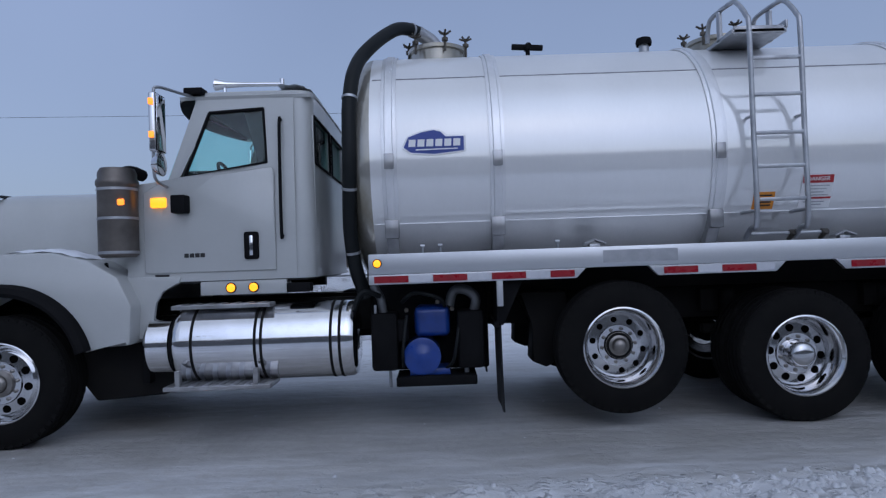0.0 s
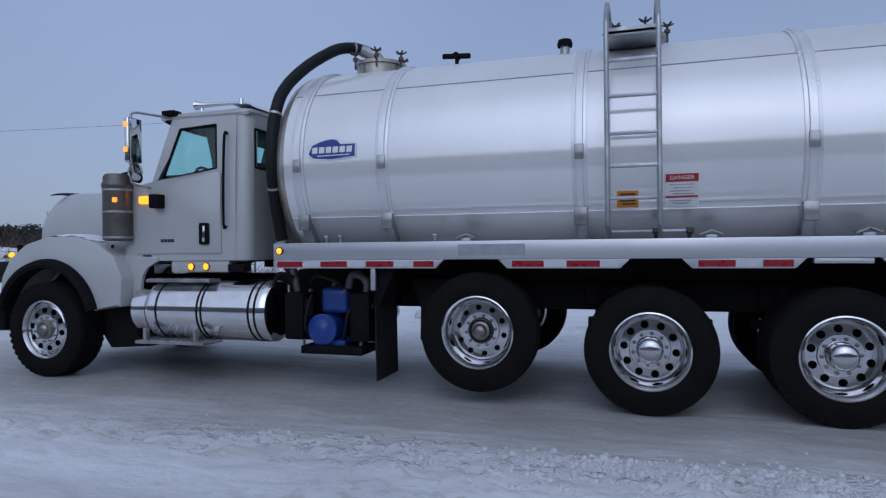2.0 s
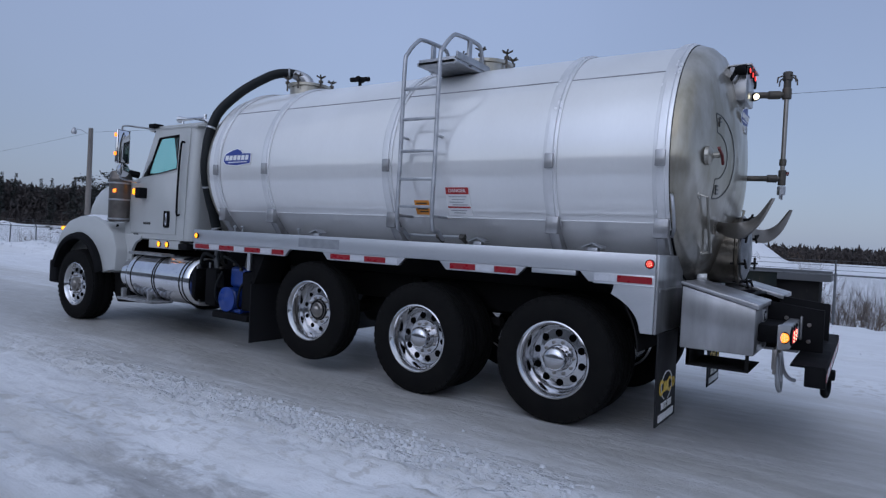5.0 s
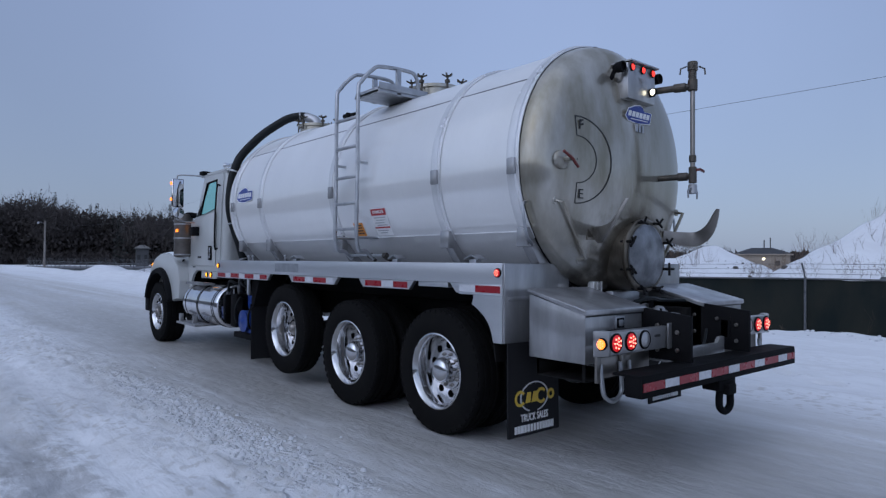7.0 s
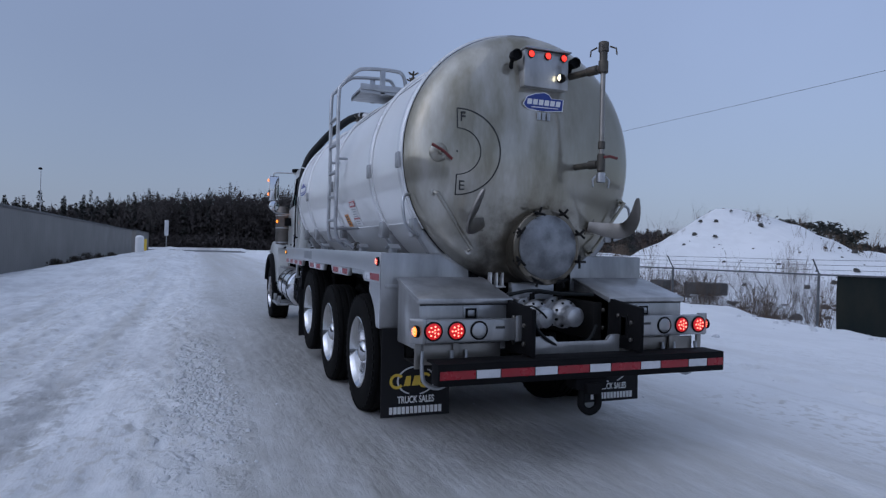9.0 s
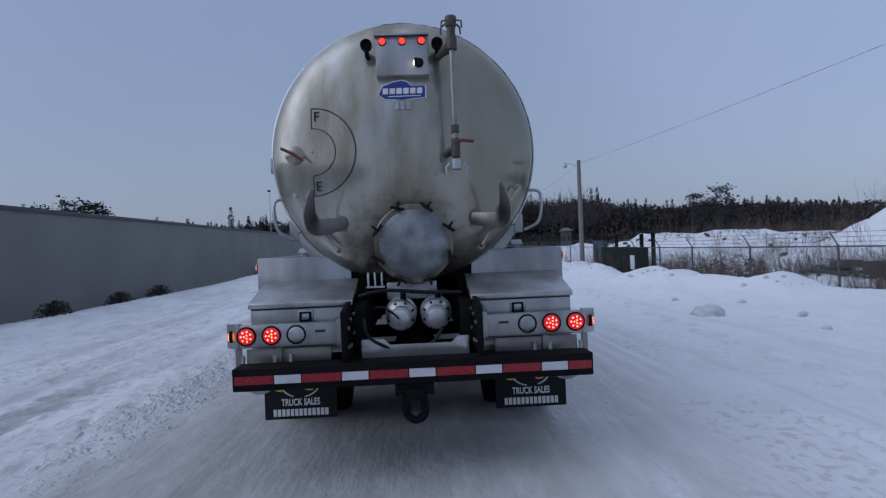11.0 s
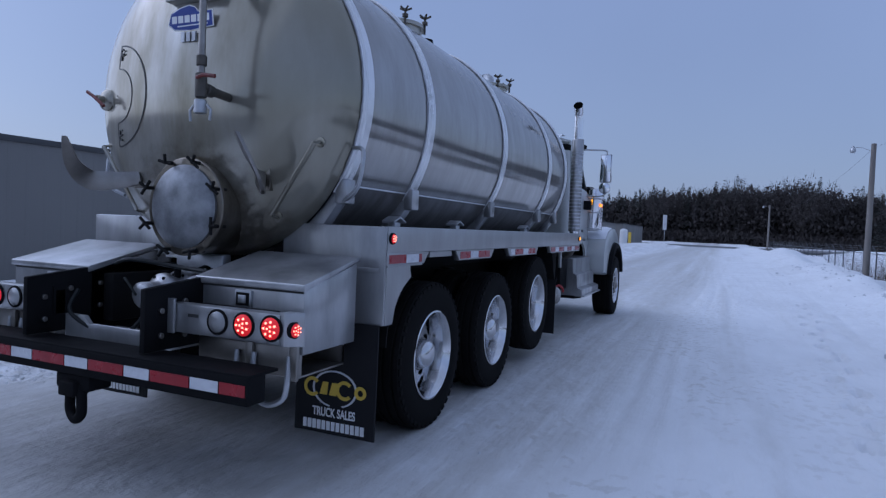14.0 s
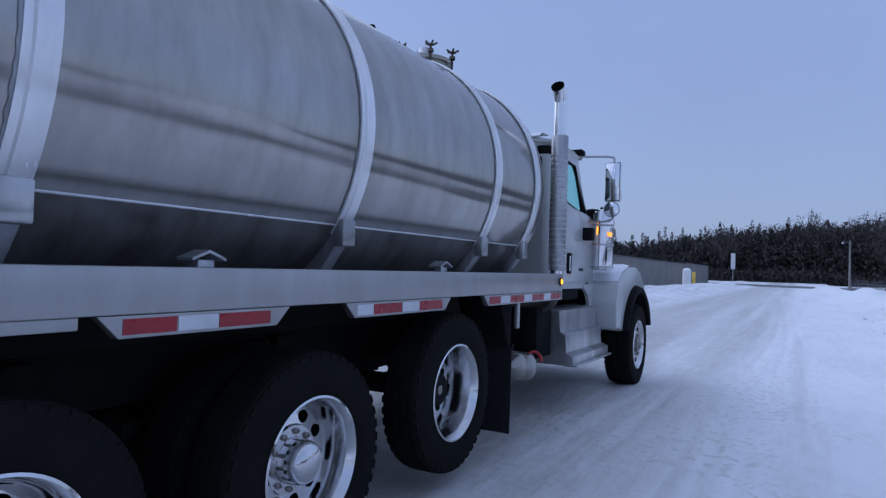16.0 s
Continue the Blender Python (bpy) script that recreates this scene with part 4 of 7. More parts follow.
part("centre_step", prism(B(), [(-0.36, 0.735), (0.39, 0.735), (0.39, 0.885), (0.31, 0.885), (0.27, 0.835), (-0.16, 0.835), (-0.20, 0.885), (-0.36, 0.885)], "y", 0.235, 0.262, 0.004), ALU_DULL, truck, "folded aluminium step tray")
part("tray_floor", bx(B(), -0.36, 0.39, 0.262, 0.60, 0.735, 0.765, 0.004), ALU_DULL, truck)
for xc in (-0.09, 0.18):
    # butterfly valve: end cap, ribbed neck, domed bolted flange, then its twin on the pipe behind
    v = part("valve", lathe(B(), [(0, 0.0), (0.055, 0.0), (0.070, 0.008), (0.074, 0.03), (0.074, 0.12), (0.082, 0.135), (0.105, 0.150), (0.118, 0.170), (0.120, 0.20), (0.108, 0.215), (0.09, 0.22), (0.09, 0.30),
                                   (0.122, 0.305), (0.125, 0.33), (0.11, 0.345), (0.10, 0.40), (0, 0.40)], (xc, 0.52, 0.985), (0, 1, 0.06), 32), CAST, truck, "bare cast discharge valve with bolted flanges")
    for q in (0.535, 0.56, 0.585):
        part("cap_rib", lathe(B(), [(0.074, -0.006), (0.080, -0.004), (0.080, 0.004), (0.074, 0.006)], (xc, q, 0.987), (0, 1, 0.06), 28), CAST, v)
    for yq, rq in ((0.676, 0.098), (0.832, 0.108)):
        for k in range(8):
            a = 2 * math.pi * (k + 0.5) / 8
            c = Vector((xc + rq * math.cos(a), yq, 0.995 + rq * math.sin(a)))
            part("flange_bolt", rod(B(), c + Vector((0, -0.020, 0)), c + Vector((0, 0.03, 0)), 0.012, 6), CHASSIS, v)
    part("valve_stem", rod(B(), (xc + 0.02, 0.79, 1.07), (xc + 0.02, 0.79, 1.16), 0.022, 10), BLACK, truck)
    part("valve_lever", tube(B(), [(xc + 0.02, 0.79, 1.155), (xc + 0.05, 0.72, 1.175), (xc + 0.10, 0.62, 1.17)], 0.011, 8, 3), BLACK, truck, "black valve lever")
part("hydraulic_line", tube(B(), [(-0.30, 0.58, 1.06), (-0.22, 0.52, 1.08), (-0.14, 0.50, 1.03), (-0.10, 0.50, 0.99)], 0.008, 8, 5), HOSE, truck, "thin black hydraulic line")
for k in range(3):
    part("hinge_fin", bx(B(), -0.36 + k * 0.055, -0.345 + k * 0.055, 0.98, 1.04, 1.20, 1.32, 0.003), ALU, truck, "bright aluminium bracket fin")
part("hinge_foot", bx(B(), -0.37, -0.22, 0.97, 1.05, 1.195, 1.208, 0.003), ALU, truck, "bright aluminium bracket foot")
bm = bx(B(), -0.20, 0.20, 0.90, 0.98, 1.10, 1.24, 0.01)
rod(bm, (-0.09, 0.9, 1.0), (-0.09, 1.15, 1.10), 0.07, 12)
rod(bm, (0.18, 0.9, 1.0), (0.18, 1.15, 1.10), 0.07, 12)
part("valve_manifold", bm, GALV, truck, "grey steel valve manifold")
part("cable", tube(B(), [(-0.34, 0.30, 1.02), (-0.30, 0.22, 0.90), (-0.1, 0.26, 0.80), (0.12, 0.28, 0.83), (0.22, 0.3, 0.95)], 0.012, 8, 5), HOSE, truck)
part("cable", tube(B(), [(-0.40, 0.6, 1.16), (-0.2, 0.55, 1.20), (0.1, 0.62, 1.17), (0.38, 0.58, 1.16)], 0.014, 8, 5), HOSE, truck)

# rear head fittings: manway, lamp box, level gauge, handles, riser pipe
MX, MZ = 0.03, 1.54
yh = head_y(math.hypot(MX, MZ - TZ))
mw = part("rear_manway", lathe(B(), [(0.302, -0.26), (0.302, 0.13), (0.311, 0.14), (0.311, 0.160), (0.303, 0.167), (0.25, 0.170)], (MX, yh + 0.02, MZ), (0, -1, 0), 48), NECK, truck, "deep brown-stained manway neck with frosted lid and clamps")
part("manway_lid", lathe(B(), [(0.264, 0.168), (0.264, 0.182), (0.245, 0.192), (0.19, 0.210), (0.10, 0.222), (0, 0.224)], (MX, yh + 0.02, MZ), (0, -1, 0), 48), LIDBLUE, mw, "frosted dished lid")
for k in range(8):
    a = radians(22.5 + 45 * k)
    c = Vector((MX + 0.296 * math.cos(a), yh - 0.145, MZ + 0.296 * math.sin(a)))
    bm = rod(B(), c + Vector((0, 0.06, 0)), c + Vector((0, -0.07, 0)), 0.012, 8)
    a += random.Random(k + 70).uniform(-0.7, 0.7)
    t = Vector((-math.sin(a), 0, math.cos(a)))
    rod(bm, c + Vector((0, -0.06, 0)) - t * 0.055, c + Vector((0, -0.06, 0)) + t * 0.055, 0.010, 8)
    rod(bm, c + Vector((0, -0.06, 0)), c + Vector((0, -0.075, 0)) + Vector((math.cos(a), 0, math.sin(a))) * 0.05, 0.010, 8)
    part("clamp", bm, CHASSIS, mw)
lb = part("lamp_box", bx(B(), -0.205, 0.205, 0.755, 0.90, 2.845, 3.145, 0.008), ALU_DULL, truck, "aluminium lamp box on the tank end")
part("box_hood", prism(B(), [(0.72, 3.148), (0.98, 3.148), (0.98, 3.16), (0.72, 3.16)], "x", -0.21, 0.21), ALU_DULL, lb)
for xx in (-0.15, 0.005, 0.155):
    round_lamp(lb, (xx, 0.755, 3.108), (0, -1, 0), 0.026, RED_TOP, "lit red top lamp")
round_lamp(lb, (0.11, 0.715, 2.935), (-1.0, 0.06, -0.05), 0.026, WORK, "lit white work lamp")
part("lamp_stalk", rod(B(), (0.13, 0.72, 2.935), (0.13, 0.80, 2.935), 0.035, 12), BLACK, lb)
for s in (-1, 1):
    bm = lathe(B(), [(0.03, 0.0), (0.043, 0.03), (0.045, 0.08), (0.045, 0.09), (0.034, 0.09), (0.034, 0.07), (0, 0.07)], (s * 0.275, 0.84, 3.09), (0, -1, 0), 20)
    tube(bm, [(s * 0.275, 0.83, 3.09), (s * 0.275, 0.86, 3.03), (s * 0.25, 0.90, 3.0)], 0.018, 8, 3)
    part("vent_stub", bm, BLACK, truck, "dark round vent fitting")
bm = tube(B(), [(0.02, 0.90, 3.16), (0.03, 0.98, 3.22), (0.02, 1.1, 3.33), (0.01, 1.2, 3.385)], 0.01, 6, 4)
part("lamp_cable", bm, HOSE, truck)


def head_ring(r0, r1, cx, cz, a0, a1, n, lift, w):
    """A thin raised line following the dished head."""
    bm = B()
    rows = []
    for i in range(n + 1):
        t = i / n
        r, a = r0 + (r1 - r0) * t, radians(a0 + (a1 - a0) * t)
        d = Vector((math.cos(a), math.sin(a))) if abs(a1 - a0) > 1 else Vector((-math.sin(a), math.cos(a)))
        row = []
        for k in (-1, 1):
            x, z = cx + r * math.cos(a) + d.x * w * k, cz + r * math.sin(a) + d.y * w * k
            row.append(bm.verts.new((x, head_y(math.hypot(x, z - TZ)) - 0.012 - lift, z)))
        rows.append(row)
    for p, q in zip(rows, rows[1:]):
        bm.faces.new((p[0], q[0], q[1], p[1]))
    return thicken(bm, 0.002)


gauge = part("level_gauge", head_ring(0.345, 0.345, -0.735, 2.29, -90, 90, 40, 0.004, 0.005), INK, truck, "printed tank level arc")
part("gauge_line", head_ring(0.185, 0.185, -0.735, 2.29, -90, 90, 30, 0.004, 0.004), INK, gauge)
for a in (-90, 90):
    part("gauge_line", head_ring(0.185, 0.345, -0.735, 2.29, a, a + 0.01, 8, 0.004, 0.005), INK, gauge)
part("gauge_pivot", lathe(B(), [(0.008, 0), (0.008, 0.006), (0, 0.006)], (-0.735, head_y(0.735) - 0.012, 2.29), (0, -1, 0), 10), INK, gauge)
for ch, z in (("F", 2.565), ("E", 2.015)):
    yy = head_y(math.hypot(0.69, z - TZ)) - 0.022
    lettering("gauge_letter", ch, 0.11, pose(-0.695, yy, z, 90, 0, -14), INK, gauge, "black printed letter " + ch, 0.003)
yy = head_y(0.88) - 0.01
bm = rod(B(), (-0.88, yy + 0.04, 2.275), (-0.88, yy - 0.11, 2.275), 0.022, 12)
lathe(bm, [(0.075, 0.0), (0.075, 0.03), (0.05, 0.05), (0.02, 0.055)], (-0.88, yy, 2.275), (0, -1, 0), 20)
gh = part("gauge_shaft", bm, HEAD, truck, "gauge shaft boss with red pointer")
part("pointer", tube(B(), [(-0.97, yy - 0.11, 2.32), (-0.88, yy - 0.12, 2.275), (-0.80, yy - 0.115, 2.215)], 0.012, 8), RUST_RED, gh, "worn red pointer lever")
# riser pipe with brass-coloured valves
rp = part("riser_pipe", rod(B(), (0.37, 0.50, 2.22), (0.37, 0.50, 2.98), 0.020, 16), CLEANER, truck, "galvanised riser pipe with corroded valves")
bm = rod(B(), (0.37, 0.50, 2.95), (0.37, 0.50, 3.05), 0.040, 16)
rod(bm, (0.37, 0.50, 3.04), (0.37, 0.50, 3.14), 0.032, 16)
rod(bm, (0.37, 0.50, 3.12), (0.37, 0.50, 3.20), 0.042, 16)
for k in range(4):
    a = radians(45 + 90 * k)
    tube(bm, [(0.37 + 0.05 * math.cos(a), 0.50 + 0.05 * math.sin(a), 3.16), (0.37 + 0.10 * math.cos(a), 0.50 + 0.10 * math.sin(a), 3.14), (0.37 + 0.105 * math.cos(a), 0.50 + 0.105 * math.sin(a), 3.09)], 0.007, 6)
part("top_coupling", bm, RUST, rp)
bm = rod(B(), (0.37, 0.50, 2.99), (0.27, 0.84, 2.99), 0.029, 14)
rod(bm, (0.355, 0.55, 2.99), (0.325, 0.65, 2.99), 0.038, 14)
part("upper_elbow", bm, RUST, rp)
bm = rod(B(), (0.37, 0.50, 2.22), (0.30, 0.86, 2.22), 0.026, 14)
rod(bm, (0.362, 0.54, 2.22), (0.335, 0.62, 2.22), 0.036, 14)
rod(bm, (0.37, 0.50, 2.16), (0.37, 0.50, 2.30), 0.033, 16)
rod(bm, (0.37, 0.50, 2.34), (0.37, 0.50, 2.40), 0.030, 16)
part("lower_elbow", bm, RUST, rp)
bm = rod(B(), (0.37, 0.50, 2.07), (0.37, 0.50, 2.15), 0.036, 16)
for sx in (-0.06, 0.06):
    tube(bm, [(0.37 + sx * 0.8, 0.50, 2.12), (0.37 + sx * 1.3, 0.50, 2.09), (0.37 + sx * 1.2, 0.50, 2.03)], 0.008, 6)
part("drain_cap", bm, GALV, rp)
part("valve_lever", tube(B(), [(0.37, 0.47, 2.27), (0.42, 0.46, 2.28), (0.50, 0.47, 2.27)], 0.012, 8), RUST_RED, rp, "red valve lever")
# hose hooks, one each side: flat bar reaching back and curling up at its end
for s in (-1, 1):
    line = smooth_path([(s * 0.50, 0.86, 1.73), (s * 0.62, 0.75, 1.70), (s * 0.71, 0.64, 1.70), (s * 0.725, 0.53, 1.79), (s * 0.69, 0.44, 1.955)], 6)
    side = Vector((0.55, s * 0.83, 0)).normalized()
    bm = B()
    rows = []
    for i, p in enumerate(line):
        d = (line[min(i + 1, len(line) - 1)] - line[max(i - 1, 0)]).normalized()
        up = side.cross(d).normalized()
        up = up * s
        t = i / (len(line) - 1)
        w, hh = 0.018 - 0.006 * t, 0.040 + 0.028 * math.sin(math.pi * t) - 0.028 * t ** 3
        rows.append([bm.verts.new(p + side * (dx * w) + up * (dz * hh)) for dx, dz in ((-1, -0.7), (-0.7, -1), (0.7, -1), (1, -0.7), (1, 0.7), (0.7, 1), (-0.7, 1), (-1, 0.7))])
    for p, q in zip(rows, rows[1:]):
        for k in range(8):
            bm.faces.new((p[k], q[k], q[(k + 1) % 8], p[(k + 1) % 8]))
    bm.faces.new(rows[0]), bm.faces.new(rows[-1][::-1])
    part("hose_hook", bm, CLEANER, truck, "curled steel hose hook tapering to its tip")
    # slanting grab bar on the head
    a0, a1 = Vector((s * 0.89, 0, 1.96)), Vector((s * 0.575, 0, 1.50))
    ya, yb = head_y(math.hypot(a0.x, a0.z - TZ)) - 0.02, head_y(math.hypot(a1.x, a1.z - TZ)) - 0.02
    bm = tube(B(), [(a0.x, ya, a0.z), (a0.x, ya - 0.06, a0.z - 0.01), (a1.x, yb - 0.06, a1.z + 0.01), (a1.x, yb, a1.z)], 0.014, 8)
    for q, yq in ((a0, ya), (a1, yb)):
        lathe(bm, [(0.032, 0.0), (0.032, 0.010), (0, 0.012)], (q.x, yq + 0.012, q.z), (0, -1, 0), 14)
    part("grab_bar", bm, HEAD, truck, "slanting steel grab bar")
    bm = B()
    px = s * 0.53
    yy = head_y(math.hypot(px, 1.75 - TZ))
    prism(bm, [(px - 0.045, 1.66), (px + 0.045, 1.66), (px + 0.045, 1.82), (px - 0.045, 1.82)], "y", yy - 0.006, yy + 0.04, 0.003)
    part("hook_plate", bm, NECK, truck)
    part("side_handle", tube(B(), [(s * 1.00, 1.14, 1.95), (s * 1.10, 1.10, 1.92), (s * 1.08, 1.08, 1.70), (s * 0.96, 1.12, 1.62)], 0.013, 8, 4), GALV, truck, "bent steel handle")


def badge(parent, c, ux, uz, w, h):
    """A blue roof-shaped badge with white bars for its unlettered name."""
    c, ux, uz = Vector(c), Vector(ux).normalized(), Vector(uz).normalized()
    nrm = ux.cross(uz)

    def poly(pts, lo, hi, bm):
        a = [bm.verts.new(c + ux * p[0] * w + uz * p[1] * h + nrm * lo) for p in pts]
        b = [bm.verts.new(c + ux * p[0] * w + uz * p[1] * h + nrm * hi) for p in pts]
        bm.faces.new(b), bm.faces.new(a[::-1])
        for i in range(len(pts)):
            j = (i + 1) % len(pts)
            bm.faces.new((a[i], a[j], b[j], b[i]))
        return bm

    outline = [(-0.5, -0.2), (-0.42, 0.22), (-0.2, 0.42), (0.0, 0.5), (0.12, 0.42), (0.2, 0.22), (0.5, 0.22), (0.5, -0.38), (0.0, -0.5), (-0.38, -0.42)]
    edge = part("badge", poly([(x * 1.05, z * 1.10) for x, z in outline], 0.0, 0.002, B()), WHITE, parent, "blue and white maker badge")
    part("badge_field", poly(outline, 0.002, 0.004, B()), LOGO_BLUE, edge)
    for k in range(6):
        x0 = -0.42 + k * 0.148
        part("badge_bar", poly([(x0, -0.18), (x0 + 0.115, -0.18), (x0 + 0.125, 0.12), (x0 + 0.01, 0.12)], 0.004, 0.006, B()), WHITE, edge)
    part("badge_line", poly([(-0.3, -0.34), (0.4, -0.31), (0.4, -0.27), (-0.3, -0.29)], 0.004, 0.006, B()), WHITE, edge)


a = radians(180 - 4.7)
badge(shell, ((TR + 0.006) * math.cos(a), 6.345, 2.385), (0, -1, 0), (0.06, 0, 1), 0.50, 0.20)
yy = head_y(0.45) - 0.020
badge(rear, (0.01, yy - 0.012, 2.735), (1, 0, 0), (0, -0.16, 1), 0.36, 0.145)
bm = B()
for k in range(3):
    bx(bm, -0.05 + k * 0.045, -0.02 + k * 0.045, head_y(0.3) - 0.024, head_y(0.3) - 0.012, 2.585, 2.645)
part("stencil_marks", bm, GALV, rear)

# warning stickers on the tank side
def side_sticker(name, y0, y1, z0, z1, mat, label, out=0.004):
    bm = B()
    grid_patch(bm, lambda u, v: (-(math.sqrt((TR + out) ** 2 - (z0 + (z1 - z0) * v - TZ) ** 2)), y0 + (y1 - y0) * u, z0 + (z1 - z0) * v), 2, 4)
    return part(name, thicken(bm, 0.0015), mat, shell, label)


side_sticker("danger_sticker", 2.995, 3.265, 1.745, 2.015, WHITE, "white and red danger sticker")
side_sticker("sticker_band", 3.0, 3.26, 1.945, 2.01, RED, "red sticker heading", 0.0065)
side_sticker("sticker_foot", 3.0, 3.26, 1.815, 1.830, RED, "red sticker line", 0.0065)
for k, z in enumerate((1.918, 1.892, 1.866, 1.842, 1.788, 1.766)):
    side_sticker("sticker_line", 3.03 + 0.02 * (k % 3), 3.23 - 0.03 * (k % 2), z, z + 0.008, GALV, "", 0.0065)
lettering("sticker_word", "DANGER", 0.048, pose(-math.sqrt((TR + 0.009) ** 2 - (1.977 - TZ) ** 2), 3.13, 1.977, 108, 0, -90), WHITE, shell, "white word DANGER", 0.002)
side_sticker("warning_sticker", 3.48, 3.66, 1.745, 1.885, ORANGE, "orange warning sticker")
for k, z in enumerate((1.85, 1.825, 1.795, 1.77)):
    side_sticker("sticker_line", 3.505, 3.635 - 0.02 * (k % 2), z, z + 0.012, INK, "", 0.0065)

# ladder with hand loops, platform
XL = -1.19
lad = part("ladder", tube(B(), [(-0.98, 3.73, 1.50), (-1.08, 3.73, 1.58), (XL, 3.73, 1.66), (XL, 3.73, 2.4), (XL, 3.73, 3.20), (-1.15, 3.73, 3.34), (-1.0, 3.73, 3.50), (-0.88, 3.73, 3.545), (-0.55, 3.73, 3.56), (-0.44, 3.73, 3.52), (-0.40, 3.73, 3.36)], 0.021, 10, 4), GALV, truck, "galvanised side ladder with hand loops")
part("ladder_rail", tube(B(), [(-0.98, 3.31, 1.50), (-1.08, 3.31, 1.58), (XL, 3.31, 1.66), (XL, 3.31, 2.4), (XL, 3.31, 3.20), (-1.15, 3.31, 3.34), (-1.0, 3.31, 3.50), (-0.88, 3.31, 3.545), (-0.55, 3.31, 3.56), (-0.44, 3.31, 3.52), (-0.40, 3.31, 3.36)], 0.021, 10, 4), GALV, lad)
for z in (1.81, 2.08, 2.355, 2.67, 2.97):
    part("rung", bx(B(), XL - 0.018, XL + 0.018, 3.325, 3.715, z - 0.014, z + 0.014, 0.004), GALV, lad)
for z in (1.72, 2.5):
    for y in (3.31, 3.73):
        part("standoff", rod(B(), (-math.sqrt(TR ** 2 - (z - TZ) ** 2) + 0.01, y, z), (XL, y, z), 0.014, 8), GALV, lad)
bm = rod(B(), (-1.0, 3.74, 1.535), (-1.0, 3.04, 1.535), 0.016, 10)
part("foot_pipe", bm, GALV, lad)
for y in (3.34, 3.07):
    bm = rod(B(), (-1.0, y - 0.03, 1.535), (-1.0, y + 0.03, 1.535), 0.028, 10)
    rod(bm, (-1.03, y, 1.535), (-0.93, y, 1.48), 0.018, 8)
    part("pipe_cross", bm, RUST, lad)
part("platform", bx(B(), -0.95, -0.28, 3.28, 3.76, 3.265, 3.30, 0.006), GALV, truck, "small galvanised top platform")
bm = bx(B(), -0.95, -0.93, 3.30, 3.74, 3.255, 3.325, 0.004)
bx(bm, -0.72, -0.66, 3.28, 3.31, 3.26, 3.54, 0.004)
bx(bm, -0.72, -0.66, 3.73, 3.76, 3.26, 3.54, 0.004)
bx(bm, -0.95, -0.30, 3.27, 3.29, 3.30, 3.37, 0.004)
part("platform_frame", bm, GALV, lad)


def top_hatch(y, r=0.26):
    h = part("top_hatch", lathe(B(), [(r, -0.10), (r, 0.085), (r + 0.03, 0.09), (r + 0.03, 0.125), (r, 0.13), (r * 0.6, 0.155), (0, 0.165)], (0, y, TZ + TR), (0, 0, 1), 36), HEAD, truck, "round top hatch with star-wheel clamps")
    for k in range(6):
        a = radians(60 * k + 15)
        c = Vector(((r + 0.035) * math.cos(a), y + (r + 0.035) * math.sin(a), TZ + TR + 0.04))
        bm = rod(B(), c, c + Vector((0, 0, 0.18)), 0.012, 8)
        lathe(bm, [(0.03, 0), (0.03, 0.03), (0, 0.035)], c + Vector((0, 0, 0.095)), (0, 0, 1), 8)
        for q in range(5):
            b = radians(72 * q + 20 + 31 * k)
            rod(bm, c + Vector((0, 0, 0.155)), c + Vector((math.cos(b) * 0.062, math.sin(b) * 0.062, 0.185)), 0.010, 6)
        part("star_clamp", bm, RUST, h, "weathered star-wheel clamp")
    return h


top_hatch(6.28)
top_hatch(3.48)
bm = rod(B(), (0, 5.37, TZ + TR - 0.02), (0, 5.37, TZ + TR + 0.12), 0.022, 10)
rod(bm, (0, 5.22, TZ + TR + 0.13), (0, 5.53, TZ + TR + 0.15), 0.03, 10)
rod(bm, (-0.06, 5.37, TZ + TR + 0.14), (0.06, 5.37, TZ + TR + 0.14), 0.035, 10)
part("top_valve", bm, BLACK, truck, "black top valve with cross handle")
bm = rod(B(), (0, 4.2, TZ + TR - 0.02), (0, 4.2, TZ + TR + 0.13), 0.05, 14)
part("vent_pipe", bm, GALV, truck, "top vent pipe with black cap")
part("vent_cap", lathe(B(), [(0.075, 0.0), (0.08, 0.03), (0.07, 0.07), (0.03, 0.085), (0, 0.085)], (0, 4.2, TZ + TR + 0.12), (0, 0, 1), 18), BLACK, truck)
# thick suction hose over the tank front
HP = [(-0.02, 6.36, 3.60), (-0.12, 6.49, 3.665), (-0.286, 6.633, 3.635), (-0.449, 6.756, 3.52), (-0.616, 6.868, 3.371), (-0.744, 6.965, 3.217), (-0.854, 7.01, 3.076), (-0.93, 7.032, 2.937), (-0.997, 7.05, 2.704), (-1.035, 7.052, 2.371), (-1.009, 7.06, 2.129), (-0.928, 7.08, 1.888), (-0.835, 7.09, 1.642), (-0.77, 7.06, 1.35), (-0.74, 6.98, 1.10)]
hose = part("suction_hose", tube(B(), HP, 0.062, 16, 8), HOSE, truck, "thick black ribbed suction hose")
sp = smooth_path(HP, 8)
for i in (10, 61, 83, 100):
    d = (sp[i + 1] - sp[i]).normalized()
    part("hose_clamp", lathe(B(), [(0.064, -0.012), (0.069, -0.010), (0.069, 0.010), (0.064, 0.012)], sp[i], d, 16), GALV, hose)
part("hose_elbow", tube(B(), [(0.0, 6.28, 3.42), (0.0, 6.29, 3.53), (-0.02, 6.34, 3.60), (-0.10, 6.47, 3.66)], 0.07, 14, 4), GALV, truck, "grey hose elbow")

